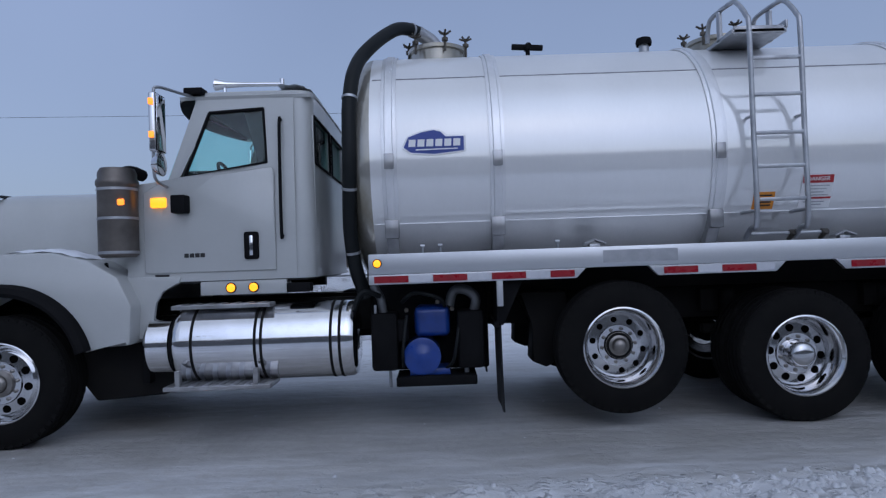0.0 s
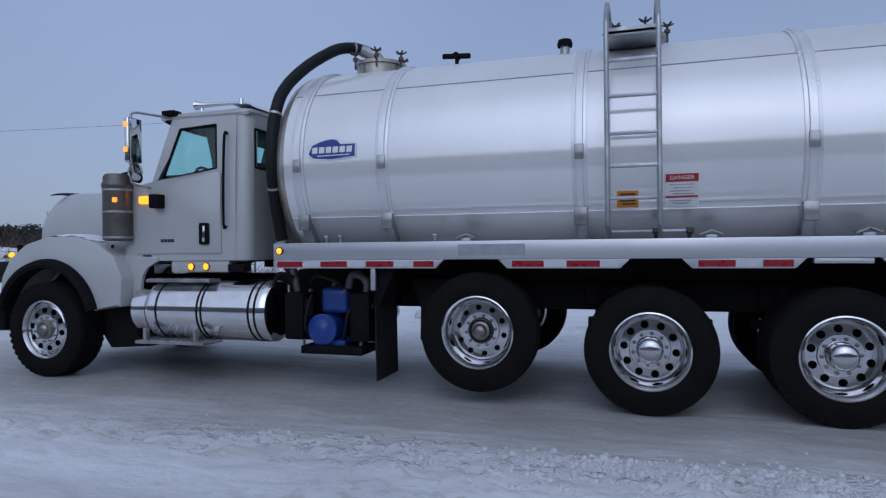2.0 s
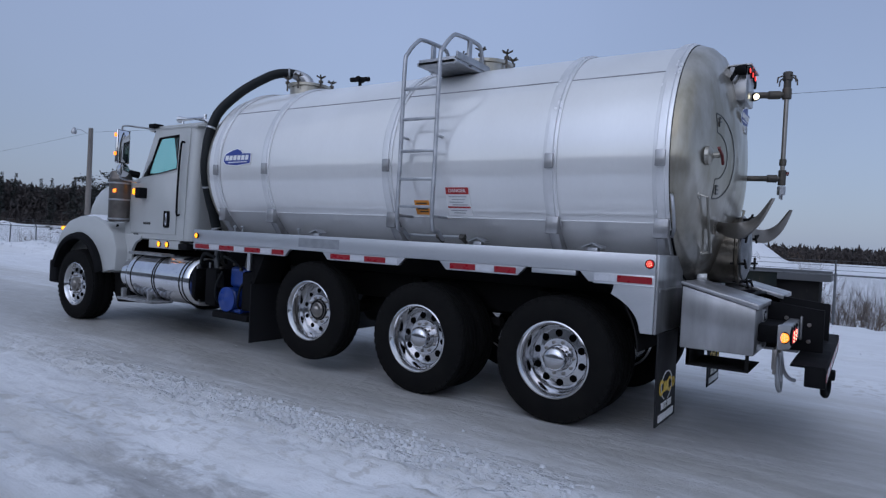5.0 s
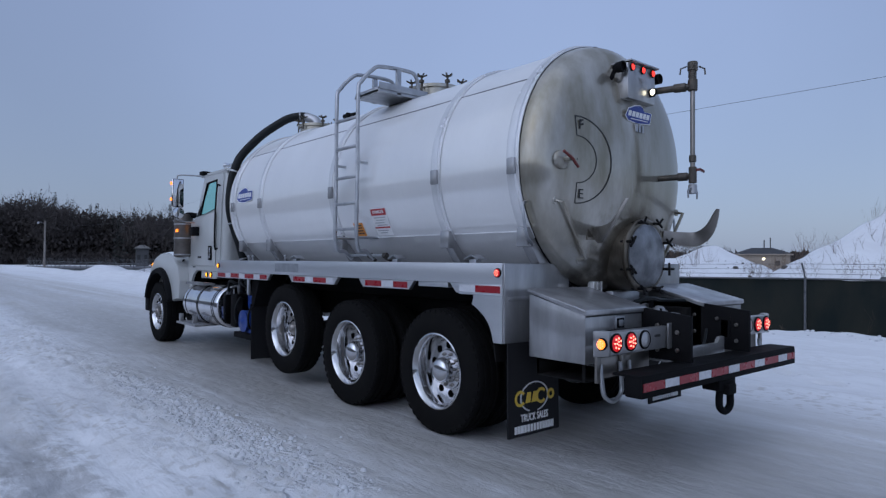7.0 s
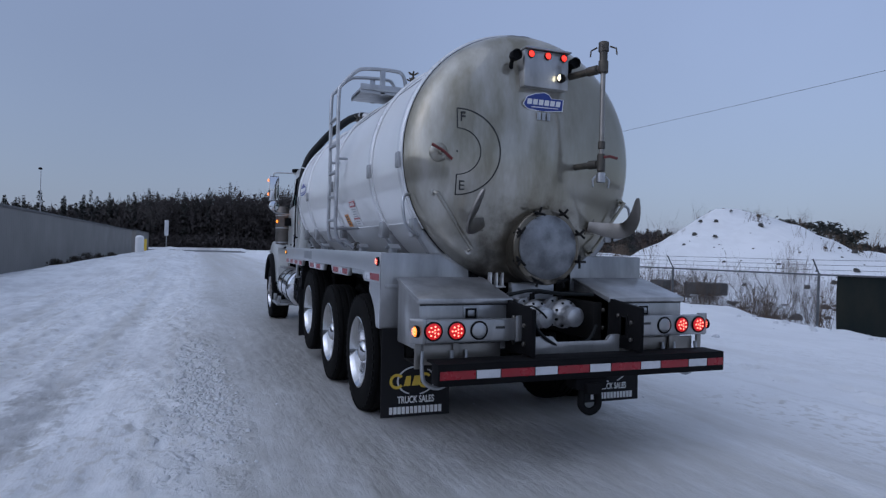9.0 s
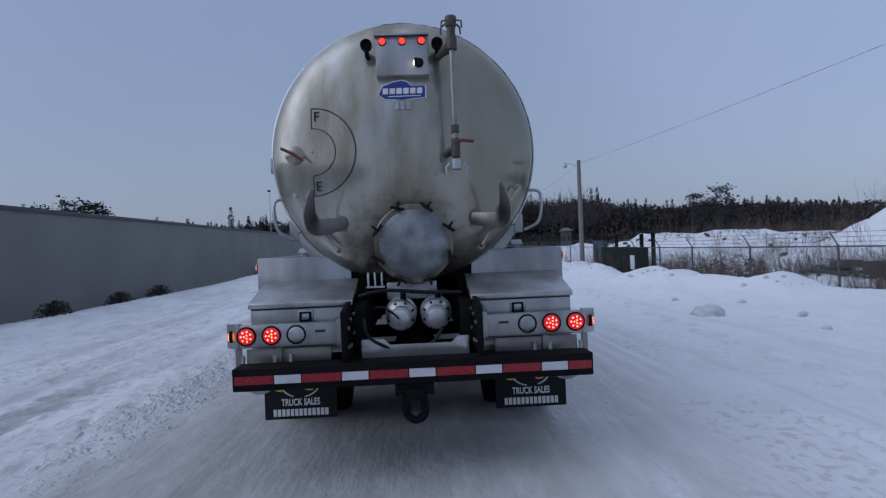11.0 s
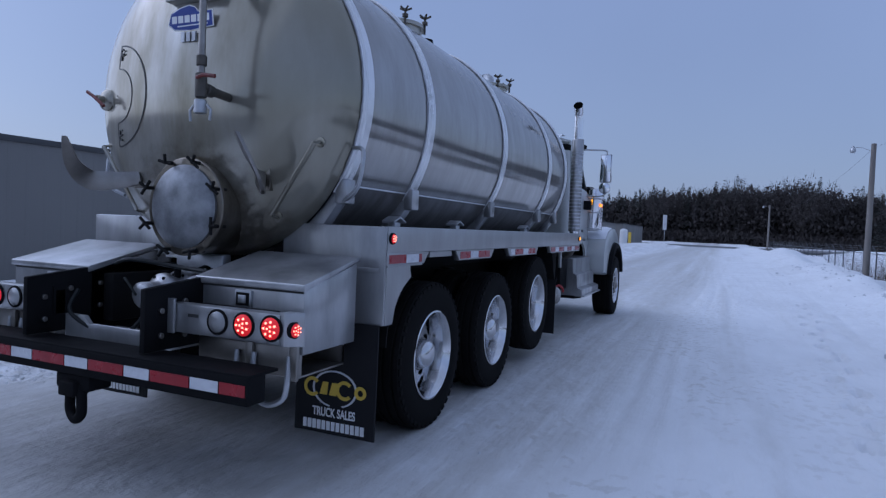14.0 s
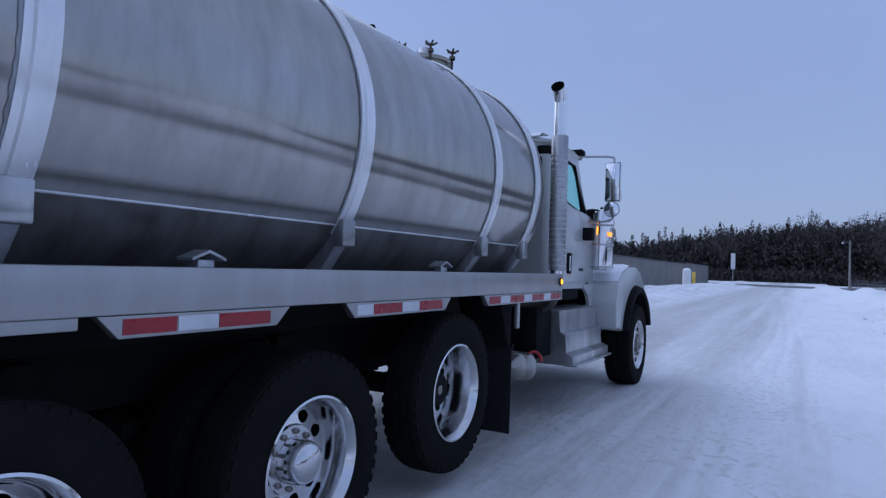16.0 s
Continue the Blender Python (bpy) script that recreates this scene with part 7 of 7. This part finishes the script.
# timbers and boxes dumped behind the fence
dump = thing("timber_pile", "dark weathered timbers and a box on a snow hump", "timber", (13.2, 15.5, gz(13.2, 15.5) - 0.02))
for k, (dx, dy, ln, rz, z) in enumerate(((0.0, 0.0, 2.3, 4, 0.0), (0.24, 0.1, 2.1, -3, 0.01), (-0.22, -0.2, 1.6, 8, 0.0), (0.05, -0.1, 1.7, -6, 0.10))):
    ob = part("timber", bx(B(), -0.10, 0.10, -ln / 2, ln / 2, 0, 0.09, 0.012), RUBBLE, dump)
    ob.location, ob.rotation_euler = (dx, dy, z), (0, 0, radians(rz))
part("box", bx(B(), -0.3, 0.3, -0.95, -0.25, 0.19, 0.42, 0.02), RUBBLE, dump)
cr = part("wooden_crate", bx(B(), -0.35, 0.35, -0.55, 0.55, -0.02, 0.36, 0.03), RUBBLE, None, "dark weathered crate on the snow behind the fence")
cr.location, cr.rotation_euler = (12.5, 12.1, gz(12.5, 12.1)), (0, 0, radians(14))
tagged(cr, category="crate")
lg = part("fallen_log", rod(B(), (-0.2, -1.1, 0.10), (0.2, 1.1, 0.12), 0.13, 14), RUBBLE, None, "dark fallen log lying in the snow beside the fence")
lg.location = (11.5, 13.2, gz(11.5, 13.2))
tagged(lg, category="log")
# second cloth panel and blue bin by the gate further along
tagged(part("dark_gate", bx(B(), 9.55, 9.62, 21.9, 28.4, -0.2, 1.08, 0.01), SCREEN, None, "dark covered yard gate in the fence line"), category="gate")
bn = part("blue_bin", bx(B(), 9.72, 9.95, 28.6, 30.6, -0.3, 1.40, 0.03), TARP_BLUE, None, "blue steel bin beside the gate")
tagged(bn, category="bin")
for y in (22.6, 24.0, 27.6):
    tagged(part("gate_post", rod(B(), (10.1, y, -0.4), (10.1, y, 1.66), 0.09, 12), BLACK, None, "thick dark gate post"), category="post", group="gate posts")
tagged(part("notice_board", bx(B(), 9.48, 9.53, 23.3, 23.8, 0.10, 0.72, 0.01), SIGN_WHITE, None, "pale notice board on the gate"), category="sign")

# ---- poles and wires ----
def pole(name, x, y, h, r, arm, label):
    t = thing(name, label, "utility pole", (x, y, gz(x, y) - 0.2), "utility poles")
    part("shaft", lathe(B(), [(r, 0), (r * 0.72, h + 0.2), (0, h + 0.2)], (0, 0, 0), (0, 0, 1), 14), WOODPOLE, t)
    bm = tube(B(), [(0, 0, h - 0.15), (-arm * 0.6, 0, h + 0.05), (-arm, 0, h + 0.02)], 0.011, 8, 3)
    a = part("lamp_arm", bm, GALV, t)
    part("lamp_head", lathe(B(), [(0.03, 0.16), (0.06, 0.12), (0.10, 0.02), (0.11, -0.06), (0.08, -0.12), (0, -0.13)], (-arm, 0, h - 0.05), (0, 0, 1), 16), GALV, a)
    return t


pole("utility_pole", 8.62, 28.7, 5.75, 0.13, 0.72, "weathered wooden utility pole with a yard light arm")
pole("utility_pole", 8.35, 86.8, 6.0, 0.13, 0.7, "weathered wooden utility pole with a street light arm")
pole("utility_pole", 11.4, -32.0, 6.2, 0.15, 0.7, "weathered wooden utility pole with a yard light arm")
bm = B()
w0, w1 = Vector((8.62, 28.7, 5.45)), Vector((11.4, -32.0, 5.7))
tube(bm, [w0.lerp(w1, t) - Vector((0, 0, 4 * 0.42 * t * (1 - t))) for t in [k / 24 for k in range(25)]], 0.0045, 5)
w2 = Vector((8.35, 86.8, 5.8))
tube(bm, [w0.lerp(w2, t) - Vector((0, 0, 4 * 1.2 * t * (1 - t))) for t in [k / 24 for k in range(25)]], 0.0045, 5)
tagged(part("overhead_wire", bm, INK, None, "dark overhead power wire between the poles"), category="wire")
sg = thing("road_sign", "tall pale sign board on a post by the far road", "sign", (-8.9, 150, 0))
part("board", bx(B(), -0.42, 0.42, -0.05, 0.05, 2.95, 6.35, 0.02), SIGN_WHITE, sg)
part("post", rod(B(), (0, 0.1, 0), (0, 0.1, 6.3), 0.06, 8), GALV, sg)

# ---- far house and roofs ----
def house(x, y, w, d, h, rise, rot, wall, roof, label):
    """A small hip-roofed building whose front faces local -y."""
    t = thing("house", label, "house", (x, y, gz(x, y) - 0.1), "far houses")
    t.rotation_euler = (0, 0, radians(rot))
    part("wall", bx(B(), -w / 2, w / 2, -d / 2, d / 2, 0, h, 0.02), wall, t)
    bm = B()
    e, rg = 0.45, w * 0.20
    lo = [bm.verts.new(p) for p in ((-w / 2 - e, -d / 2 - e, h), (w / 2 + e, -d / 2 - e, h), (w / 2 + e, d / 2 + e, h), (-w / 2 - e, d / 2 + e, h))]
    a, c = bm.verts.new((-rg, 0, h + rise)), bm.verts.new((rg, 0, h + rise))
    for q in ((lo[0], lo[1], c, a), (lo[2], lo[3], a, c), (lo[1], lo[2], c), (lo[3], lo[0], a), (lo[3], lo[2], lo[1], lo[0])):
        bm.faces.new(q)
    part("roof", bm, roof, t)
    part("eaves_board", bx(B(), -w / 2 - e, w / 2 + e, -d / 2 - e - 0.03, -d / 2 - e, h - 0.16, h + 0.02, 0.005), wall, t)
    for k in range(2):
        xx = (k - 0.5) * w * 0.55
        wd = part("window", bx(B(), xx - 0.4, xx + 0.4, -d / 2 - 0.04, -d / 2 + 0.02, h * 0.35, h * 0.70, 0.01), wall, t)
        part("pane", bx(B(), xx - 0.33, xx + 0.33, -d / 2 - 0.06, -d / 2 - 0.03, h * 0.39, h * 0.66), INK, wd)
    return t


hs = house(102.0, 43.3, 7.8, 6, 3.0, 1.05, -66.3, TAN, ROOF, "far tan building with a dark hipped roof and a lit lamp")
round_lamp(hs, (0.2, -3.1, 2.25), (0, -1, 0), 0.20, WORK, "lit flood lamp")
for xx, hh in ((0.3, 1.3), (1.2, 1.7)):
    part("roof_vent", rod(B(), (xx, 0, 3.9), (xx, 0, 4.0 + hh), 0.09, 8), COPING, hs)
house(113.0, 38.0, 6, 6, 2.1, 0.7, -70, TAN, ROOF, "far tan building behind snow mounds")
house(36.9, 152, 2.6, 2.4, 4.2, 0.8, -13, COPING, SIDING, "small dark far hut with a grey roof")

# ---- woods, weeds ----
def far_woods():
    """A belt of bare broadleaf trees, conifers and undergrowth, in small slivers."""
    rs = np.random.RandomState(77)
    data = {"needles": [], "twigs": [], "trunks": []}

    def slivers(key, base, along, wide):
        """Thin triangles: a foot of the width wide at base, a tip at base + along."""
        data[key].append(np.stack([base - wide, base + wide, base + along], 1).reshape(-1, 3))

    def ball(n):
        v = rs.normal(size=(n, 3))
        return v / np.linalg.norm(v, axis=1, keepdims=True)

    def stem(x, y, z0, h, r):
        a = np.array([0.0, 2.1, 4.2])
        slivers("trunks", np.tile([[x, y, z0]], (3, 1)), np.tile([[0, 0, h]], (3, 1)), np.stack([np.cos(a) * r, np.sin(a) * r, a * 0], 1))

    def broadleaf(x, y, h, spread=0.26, fill=520):
        """Limbs fanning into a rounded crown: close twigs within, a thin fan of shoots round the outline."""
        z0 = gz(x, y) - 0.3
        stem(x, y, z0, h * 0.72, h * 0.011)
        k = 18
        limb = ball(k) * [1, 1, 0.5] + [0, 0, 0.9]
        foot = np.stack([np.full(k, x), np.full(k, y), z0 + h * rs.uniform(0.25, 0.6, k)], 1)
        slivers("trunks", foot, limb * h * rs.uniform(0.14, 0.26, (k, 1)), ball(k) * h * 0.006)
        mid, size = np.array([x, y, z0 + h * 0.63]), np.array([h * spread, h * spread, h * 0.34])

        def lobes(d, a, b):
            return (1 + 0.22 * np.sin(3 * np.arctan2(d[:, 1], d[:, 0]) + a) + 0.15 * np.sin(7 * d[:, 2] + b))[:, None]
        a, b = rs.uniform(0, 6, 2)
        if fill:
            d = ball(fill)
            c = mid + d * rs.uniform(0.0, 0.80, (fill, 1)) ** 0.5 * lobes(d, a, b) * size * 0.92
            slivers("twigs", c, ball(fill) * rs.uniform(0.4, 0.8, (fill, 1)), ball(fill) * rs.uniform(0.10, 0.24, (fill, 1)))
        n = 420
        d = ball(n)
        c = mid + d * rs.uniform(0.25, 0.75, (n, 1)) * lobes(d, a, b) * size
        slivers("twigs", c, (d * [1, 1, 1.2] + ball(n) * 0.5) * rs.uniform(0.10, 0.17, (n, 1)) * h * 0.6, ball(n) * rs.uniform(0.03, 0.07, (n, 1)))

    def conifer(x, y, h, wid=0.17, n=330):
        """Whorls of drooping boughs, ragged at the outline."""
        z0 = gz(x, y) - 0.3
        stem(x, y, z0, h, h * 0.013)
        t = rs.rand(n) ** 0.8
        a = rs.uniform(0, 6.283, n)
        whorl = 0.74 + 0.26 * np.sin(t * 30 + rs.uniform(0, 6))
        reach = h * wid * (1 - t) ** 0.75 * whorl * rs.uniform(0.5, 1.15, n) + 0.12
        q = reach * rs.uniform(0.1, 0.9, n)
        c = np.stack([x + np.cos(a) * q, y + np.sin(a) * q, z0 + h * (0.08 + 0.92 * t) - q * 0.35], 1)
        out = np.stack([np.cos(a) * 0.5, np.sin(a) * 0.5, rs.uniform(-0.35, 0.15, n)], 1) * (0.45 + reach * 0.5)[:, None]
        wide = np.stack([-np.sin(a), np.cos(a), rs.uniform(-0.5, 0.5, n)], 1) * (0.18 + reach * 0.24)[:, None]
        slivers("needles", c, out, wide)

    def pine(x, y, h, w, n=1100):
        """A broad old pine: clumped pads of needles over bare limbs."""
        z0 = gz(x, y) - 0.3
        stem(x, y, z0, h * 0.85, h * 0.016)
        k = 34
        t = rs.rand(k)
        a, q = rs.uniform(0, 6.283, k), w * np.sqrt(rs.rand(k)) * (1 - 0.55 * t ** 1.5)
        pads = np.stack([x + q * np.cos(a), y + q * np.sin(a), z0 + h * (0.12 + 0.84 * t)], 1)
        c = pads[rs.randint(0, k, n)] + rs.normal(size=(n, 3)) * [w * 0.2, w * 0.2, h * 0.03]
        slivers("needles", c, ball(n) * [1, 1, 0.5] * rs.uniform(0.3, 0.8, (n, 1)), ball(n) * 0.22)

    def brush(x, y, h, r, n=170, big=1.0):
        """Undergrowth and young stems seen from far off."""
        a, q = rs.uniform(0, 6.283, n), r * np.sqrt(rs.rand(n))
        c = np.stack([x + q * np.cos(a), y + q * np.sin(a), gz(x, y) - 0.2 + h * rs.rand(n) * (1 - 0.30 * (q / r) ** 2)], 1)
        slivers("twigs", c, ball(n) * [0.6, 0.6, 1.2] * rs.uniform(0.5, 1.1, (n, 1)) * big, ball(n) * 0.34 * big)

    # the belt round the yard, by bearing clockwise from the road
    BEAR = [-75, -40, -24, -17, -13, -11.5, -9.5, -5, -2, 1, 5, 8, 9.5, 11, 12.5, 16, 18, 20, 22.5, 25, 28, 31, 33, 35, 40, 47, 90, 120]
    RISE = [3.4, 3.2, 2.8, 2.6, 2.9, 2.6, 3.2, 3.9, 4.35, 4.65, 5.0, 4.9, 4.3, 3.75, 3.9, 4.0, 3.4, 2.95, 2.75, 3.0, 2.8, 2.5, 2.4, 2.1, 1.9, 0.8, 0.8, 1.2]
    b = -75.0
    while b < 118:
        dist = float(np.interp(b, [-70, -30, -8, 4, 14, 24, 50, 85, 120], [150, 160, 178, 182, 180, 172, 175, 190, 190]))
        top = 1.5 + dist * math.tan(radians(float(np.interp(b, BEAR, RISE)))) - 0.9 * min(1.6, max(0, (dist - 150) / 80))
        con = float(np.interp(b, [-70, -10, -3, 2, 8, 12, 18, 45, 70], [0.7, 0.65, 0.30, 0.10, 0.12, 0.35, 0.55, 0.55, 0.4]))
        top *= 1.13 + 0.04 * math.sin(b * 1.3) + 0.035 * math.sin(b * 3.1 + 1)
        for row in range(4):
            bb, dd = b + rs.uniform(-0.5, 0.5), dist + row * 8 + rs.uniform(-3, 3)
            x, y = dd * math.sin(radians(bb)), dd * math.cos(radians(bb))
            if rs.rand() < con:
                conifer(x, y, top * rs.uniform(0.78, 1.06))
            else:
                broadleaf(x, y, top * rs.uniform(0.86, 1.0))
            brush(x + rs.uniform(-3, 3), y + rs.uniform(-3, 3), top * 0.80, 4.2)
            brush(x + rs.uniform(-4, 4), y + rs.uniform(-3, 3), top * 0.62, 4.0)
        # the close wood behind
        for k in range(2):
            bb, dd = b + 0.4 * k, dist + 38
            brush(dd * math.sin(radians(bb)), dd * math.cos(radians(bb)), top * 0.95, 4.0, 200, 2.0)
        for k in range(3):
            bb, dd = b + 0.27 * k, dist - 5
            brush(dd * math.sin(radians(bb)), dd * math.cos(radians(bb)), 3.4, 3.0, 110)
        b += 0.8 if b < 60 else 1.3
    # single trees that stand out of the line, by bearing, distance and height
    for bb, dd, h in ((-20, 120, 8.6), (12.0, 165, 13), (19.4, 160, 10.5), (22.8, 160, 10.6), (24.2, 160, 10.4), (45, 110, 6.5), (46.5, 112, 7)):
        conifer(dd * math.sin(radians(bb)), dd * math.cos(radians(bb)), h, 0.17)
    for bb, dd, h in ((12.8, 158, 15.2), (14.0, 156, 15.6), (15.4, 157, 15.0), (16.2, 160, 14.2), (-4.4, 168, 15.0), (6.9, 170, 16.4)):
        broadleaf(dd * math.sin(radians(bb)), dd * math.cos(radians(bb)), h, 0.30, 0)
    for x, y, h in ((90.5, 51.6, 6.2), (92.5, 49.9, 6.6), (96.0, 47.0, 4.6), (88.0, 53.5, 4.4)):
        broadleaf(x, y, h, 0.36, 0)
    for bb, dd, h, w in ((25.2, 140, 10.4, 3.4), (26.4, 138, 11.6, 4.4), (27.5, 141, 10.4, 3.4), (33.5, 150, 8.0, 3.0), (37, 150, 7.6, 3.0), (50, 96, 7.0, 2.6), (51.5, 97, 6.6, 2.6), (53, 95, 6.4, 2.4), (54.5, 97, 5.6, 2.2)):
        pine(dd * math.sin(radians(bb)), dd * math.cos(radians(bb)), h, w)
    # a clump behind the long building
    for bb, h in ((-33.0, 9.2), (-31.2, 9.6), (-29.4, 10.0), (-27.6, 10.7), (-26.6, 10.5), (-25.5, 10.3), (-24.7, 9.2)):
        pine(-0.7 + 105 * math.sin(radians(bb)), -4.2 + 105 * math.cos(radians(bb)), h, 2.4, 700)
    for bb, h in ((-15.6, 11.3), (-14.2, 9.4), (-12.0, 10.6), (-10.5, 9.4), (-9.3, 9.2)):
        conifer(-0.7 + 135 * math.sin(radians(bb)), -4.2 + 135 * math.cos(radians(bb)), h, 0.2)
    woods = thing("far_woods", "distant dark belt of conifers and bare trees", "trees", kind="stuff")
    for key, mat in (("needles", NEEDLE), ("twigs", TWIG), ("trunks", BARK)):
        tv = np.concatenate(data[key]).astype(np.float32)
        m = bpy.data.meshes.new(key)
        m.vertices.add(len(tv))
        m.vertices.foreach_set("co", tv.ravel())
        m.loops.add(len(tv))
        m.loops.foreach_set("vertex_index", np.arange(len(tv), dtype=np.int32))
        m.polygons.add(len(tv) // 3)
        m.polygons.foreach_set("loop_start", np.arange(0, len(tv), 3, dtype=np.int32))
        m.update()
        m.materials.append(mat)
        ob = new(key, m)
        ob.parent = woods
        tagged(ob, kind="stuff")


far_woods()


def weeds():
    rnd = random.Random(12)
    vs, fs = [], []
    spots = [(float(fence_x(y)) + rnd.uniform(0.1, 3.5), y) for y in [rnd.uniform(6.5, 40) for _ in range(70)]]
    spots += [(float(fence_x(y)) + rnd.uniform(-0.35, 0.2), y) for y in [rnd.uniform(-6, 40) for _ in range(45)]]
    spots += [(float(fence_x(y)) + rnd.uniform(0.2, 5), y) for y in [rnd.uniform(-14, 1.8) for _ in range(160)]]
    spots += [(rnd.uniform(14, 52), rnd.uniform(2, 62)) for _ in range(560)]
    for x, y in spots:
        big = rnd.uniform(0.5, 1.5) if rnd.random() < 0.6 else rnd.uniform(0.3, 0.7)
        if x > 18:
            big *= 1.2
        z = gz(x, y) - 0.03
        for k in range(rnd.randint(9, 22)):
            p = Vector((x + rnd.gauss(0, 0.25), y + rnd.gauss(0, 0.25), z))
            d = Vector((rnd.gauss(0, 0.28), rnd.gauss(0, 0.28), 1)).normalized() * big * rnd.uniform(0.5, 1.1)
            w = Vector((rnd.gauss(0, 1), rnd.gauss(0, 1), 0)).normalized() * 0.007
            n = len(vs)
            vs += [tuple(p - w), tuple(p + w), tuple(p + d)]
            fs.append((n, n + 1, n + 2))
            for q in range(4):
                b0 = p + d * rnd.uniform(0.3, 0.9)
                e = (d * 0.35 + Vector((rnd.gauss(0, 0.15), rnd.gauss(0, 0.15), rnd.gauss(0.05, 0.08))))
                w2 = w * 0.6
                n = len(vs)
                vs += [tuple(b0 - w2), tuple(b0 + w2), tuple(b0 + e)]
                fs.append((n, n + 1, n + 2))
    # taller brush along and behind the fence
    for k in range(118):
        y = rnd.uniform(7.5, 34) if rnd.random() < 0.7 else rnd.uniform(-12, 1.6)
        x = float(fence_x(y)) + rnd.uniform(0.4, 5.5)
        if k > 100:
            y = rnd.choice((rnd.gauss(19.5, 1.2), rnd.gauss(14.0, 2.5), rnd.uniform(9, 28)))
            x = float(fence_x(y)) + rnd.gauss(0.1, 0.35)
        z, hgt = gz(x, y) - 0.05, rnd.uniform(0.6, 1.35)
        for k in range(26):
            p = Vector((x + rnd.gauss(0, 0.12), y + rnd.gauss(0, 0.12), z))
            d = Vector((rnd.gauss(0, 0.35), rnd.gauss(0, 0.35), 1)).normalized() * hgt * rnd.uniform(0.6, 1.1)
            w = Vector((rnd.gauss(0, 1), rnd.gauss(0, 1), 0)).normalized() * 0.009
            n = len(vs)
            vs += [tuple(p - w), tuple(p + w), tuple(p + d)]
            fs.append((n, n + 1, n + 2))
            for q in range(7):
                b0 = p + d * rnd.uniform(0.25, 0.95)
                e = d * rnd.uniform(0.12, 0.3) + Vector((rnd.gauss(0, 0.16), rnd.gauss(0, 0.16), rnd.gauss(0.03, 0.1)))
                n = len(vs)
                vs += [tuple(b0 - w * 0.6), tuple(b0 + w * 0.6), tuple(b0 + e)]
                fs.append((n, n + 1, n + 2))
    m = bpy.data.meshes.new("dry_weeds")
    m.from_pydata(vs, [], fs)
    m.materials.append(WEED)
    tagged(new("dry_weeds", m), "dry brown weeds and brush sticking out of the snow", "weeds", kind="stuff")


weeds()
# scrap behind the fence
rnd = random.Random(31)
for k, (x, y) in enumerate(((14.6, 14.5), (15.0, 18), (14.0, 12.5), (13.5, 20.5))):
    bm = B()
    for q in range(3):
        a = rnd.uniform(-0.4, 0.4)
        bx(bm, -0.7 + q * 0.2, 0.5 + q * 0.1, -0.10 + a, 0.04 + a, 0.07 * q, 0.07 * q + 0.08, 0.01)
    ob = part("scrap_pile", bm, BARK, None, "dark scrap timber lying in the snow")
    tagged(ob, category="scrap", group="scrap behind the fence")
    ob.location, ob.rotation_euler = (x, y, gz(x, y)), (0, 0, rnd.uniform(0, 3))
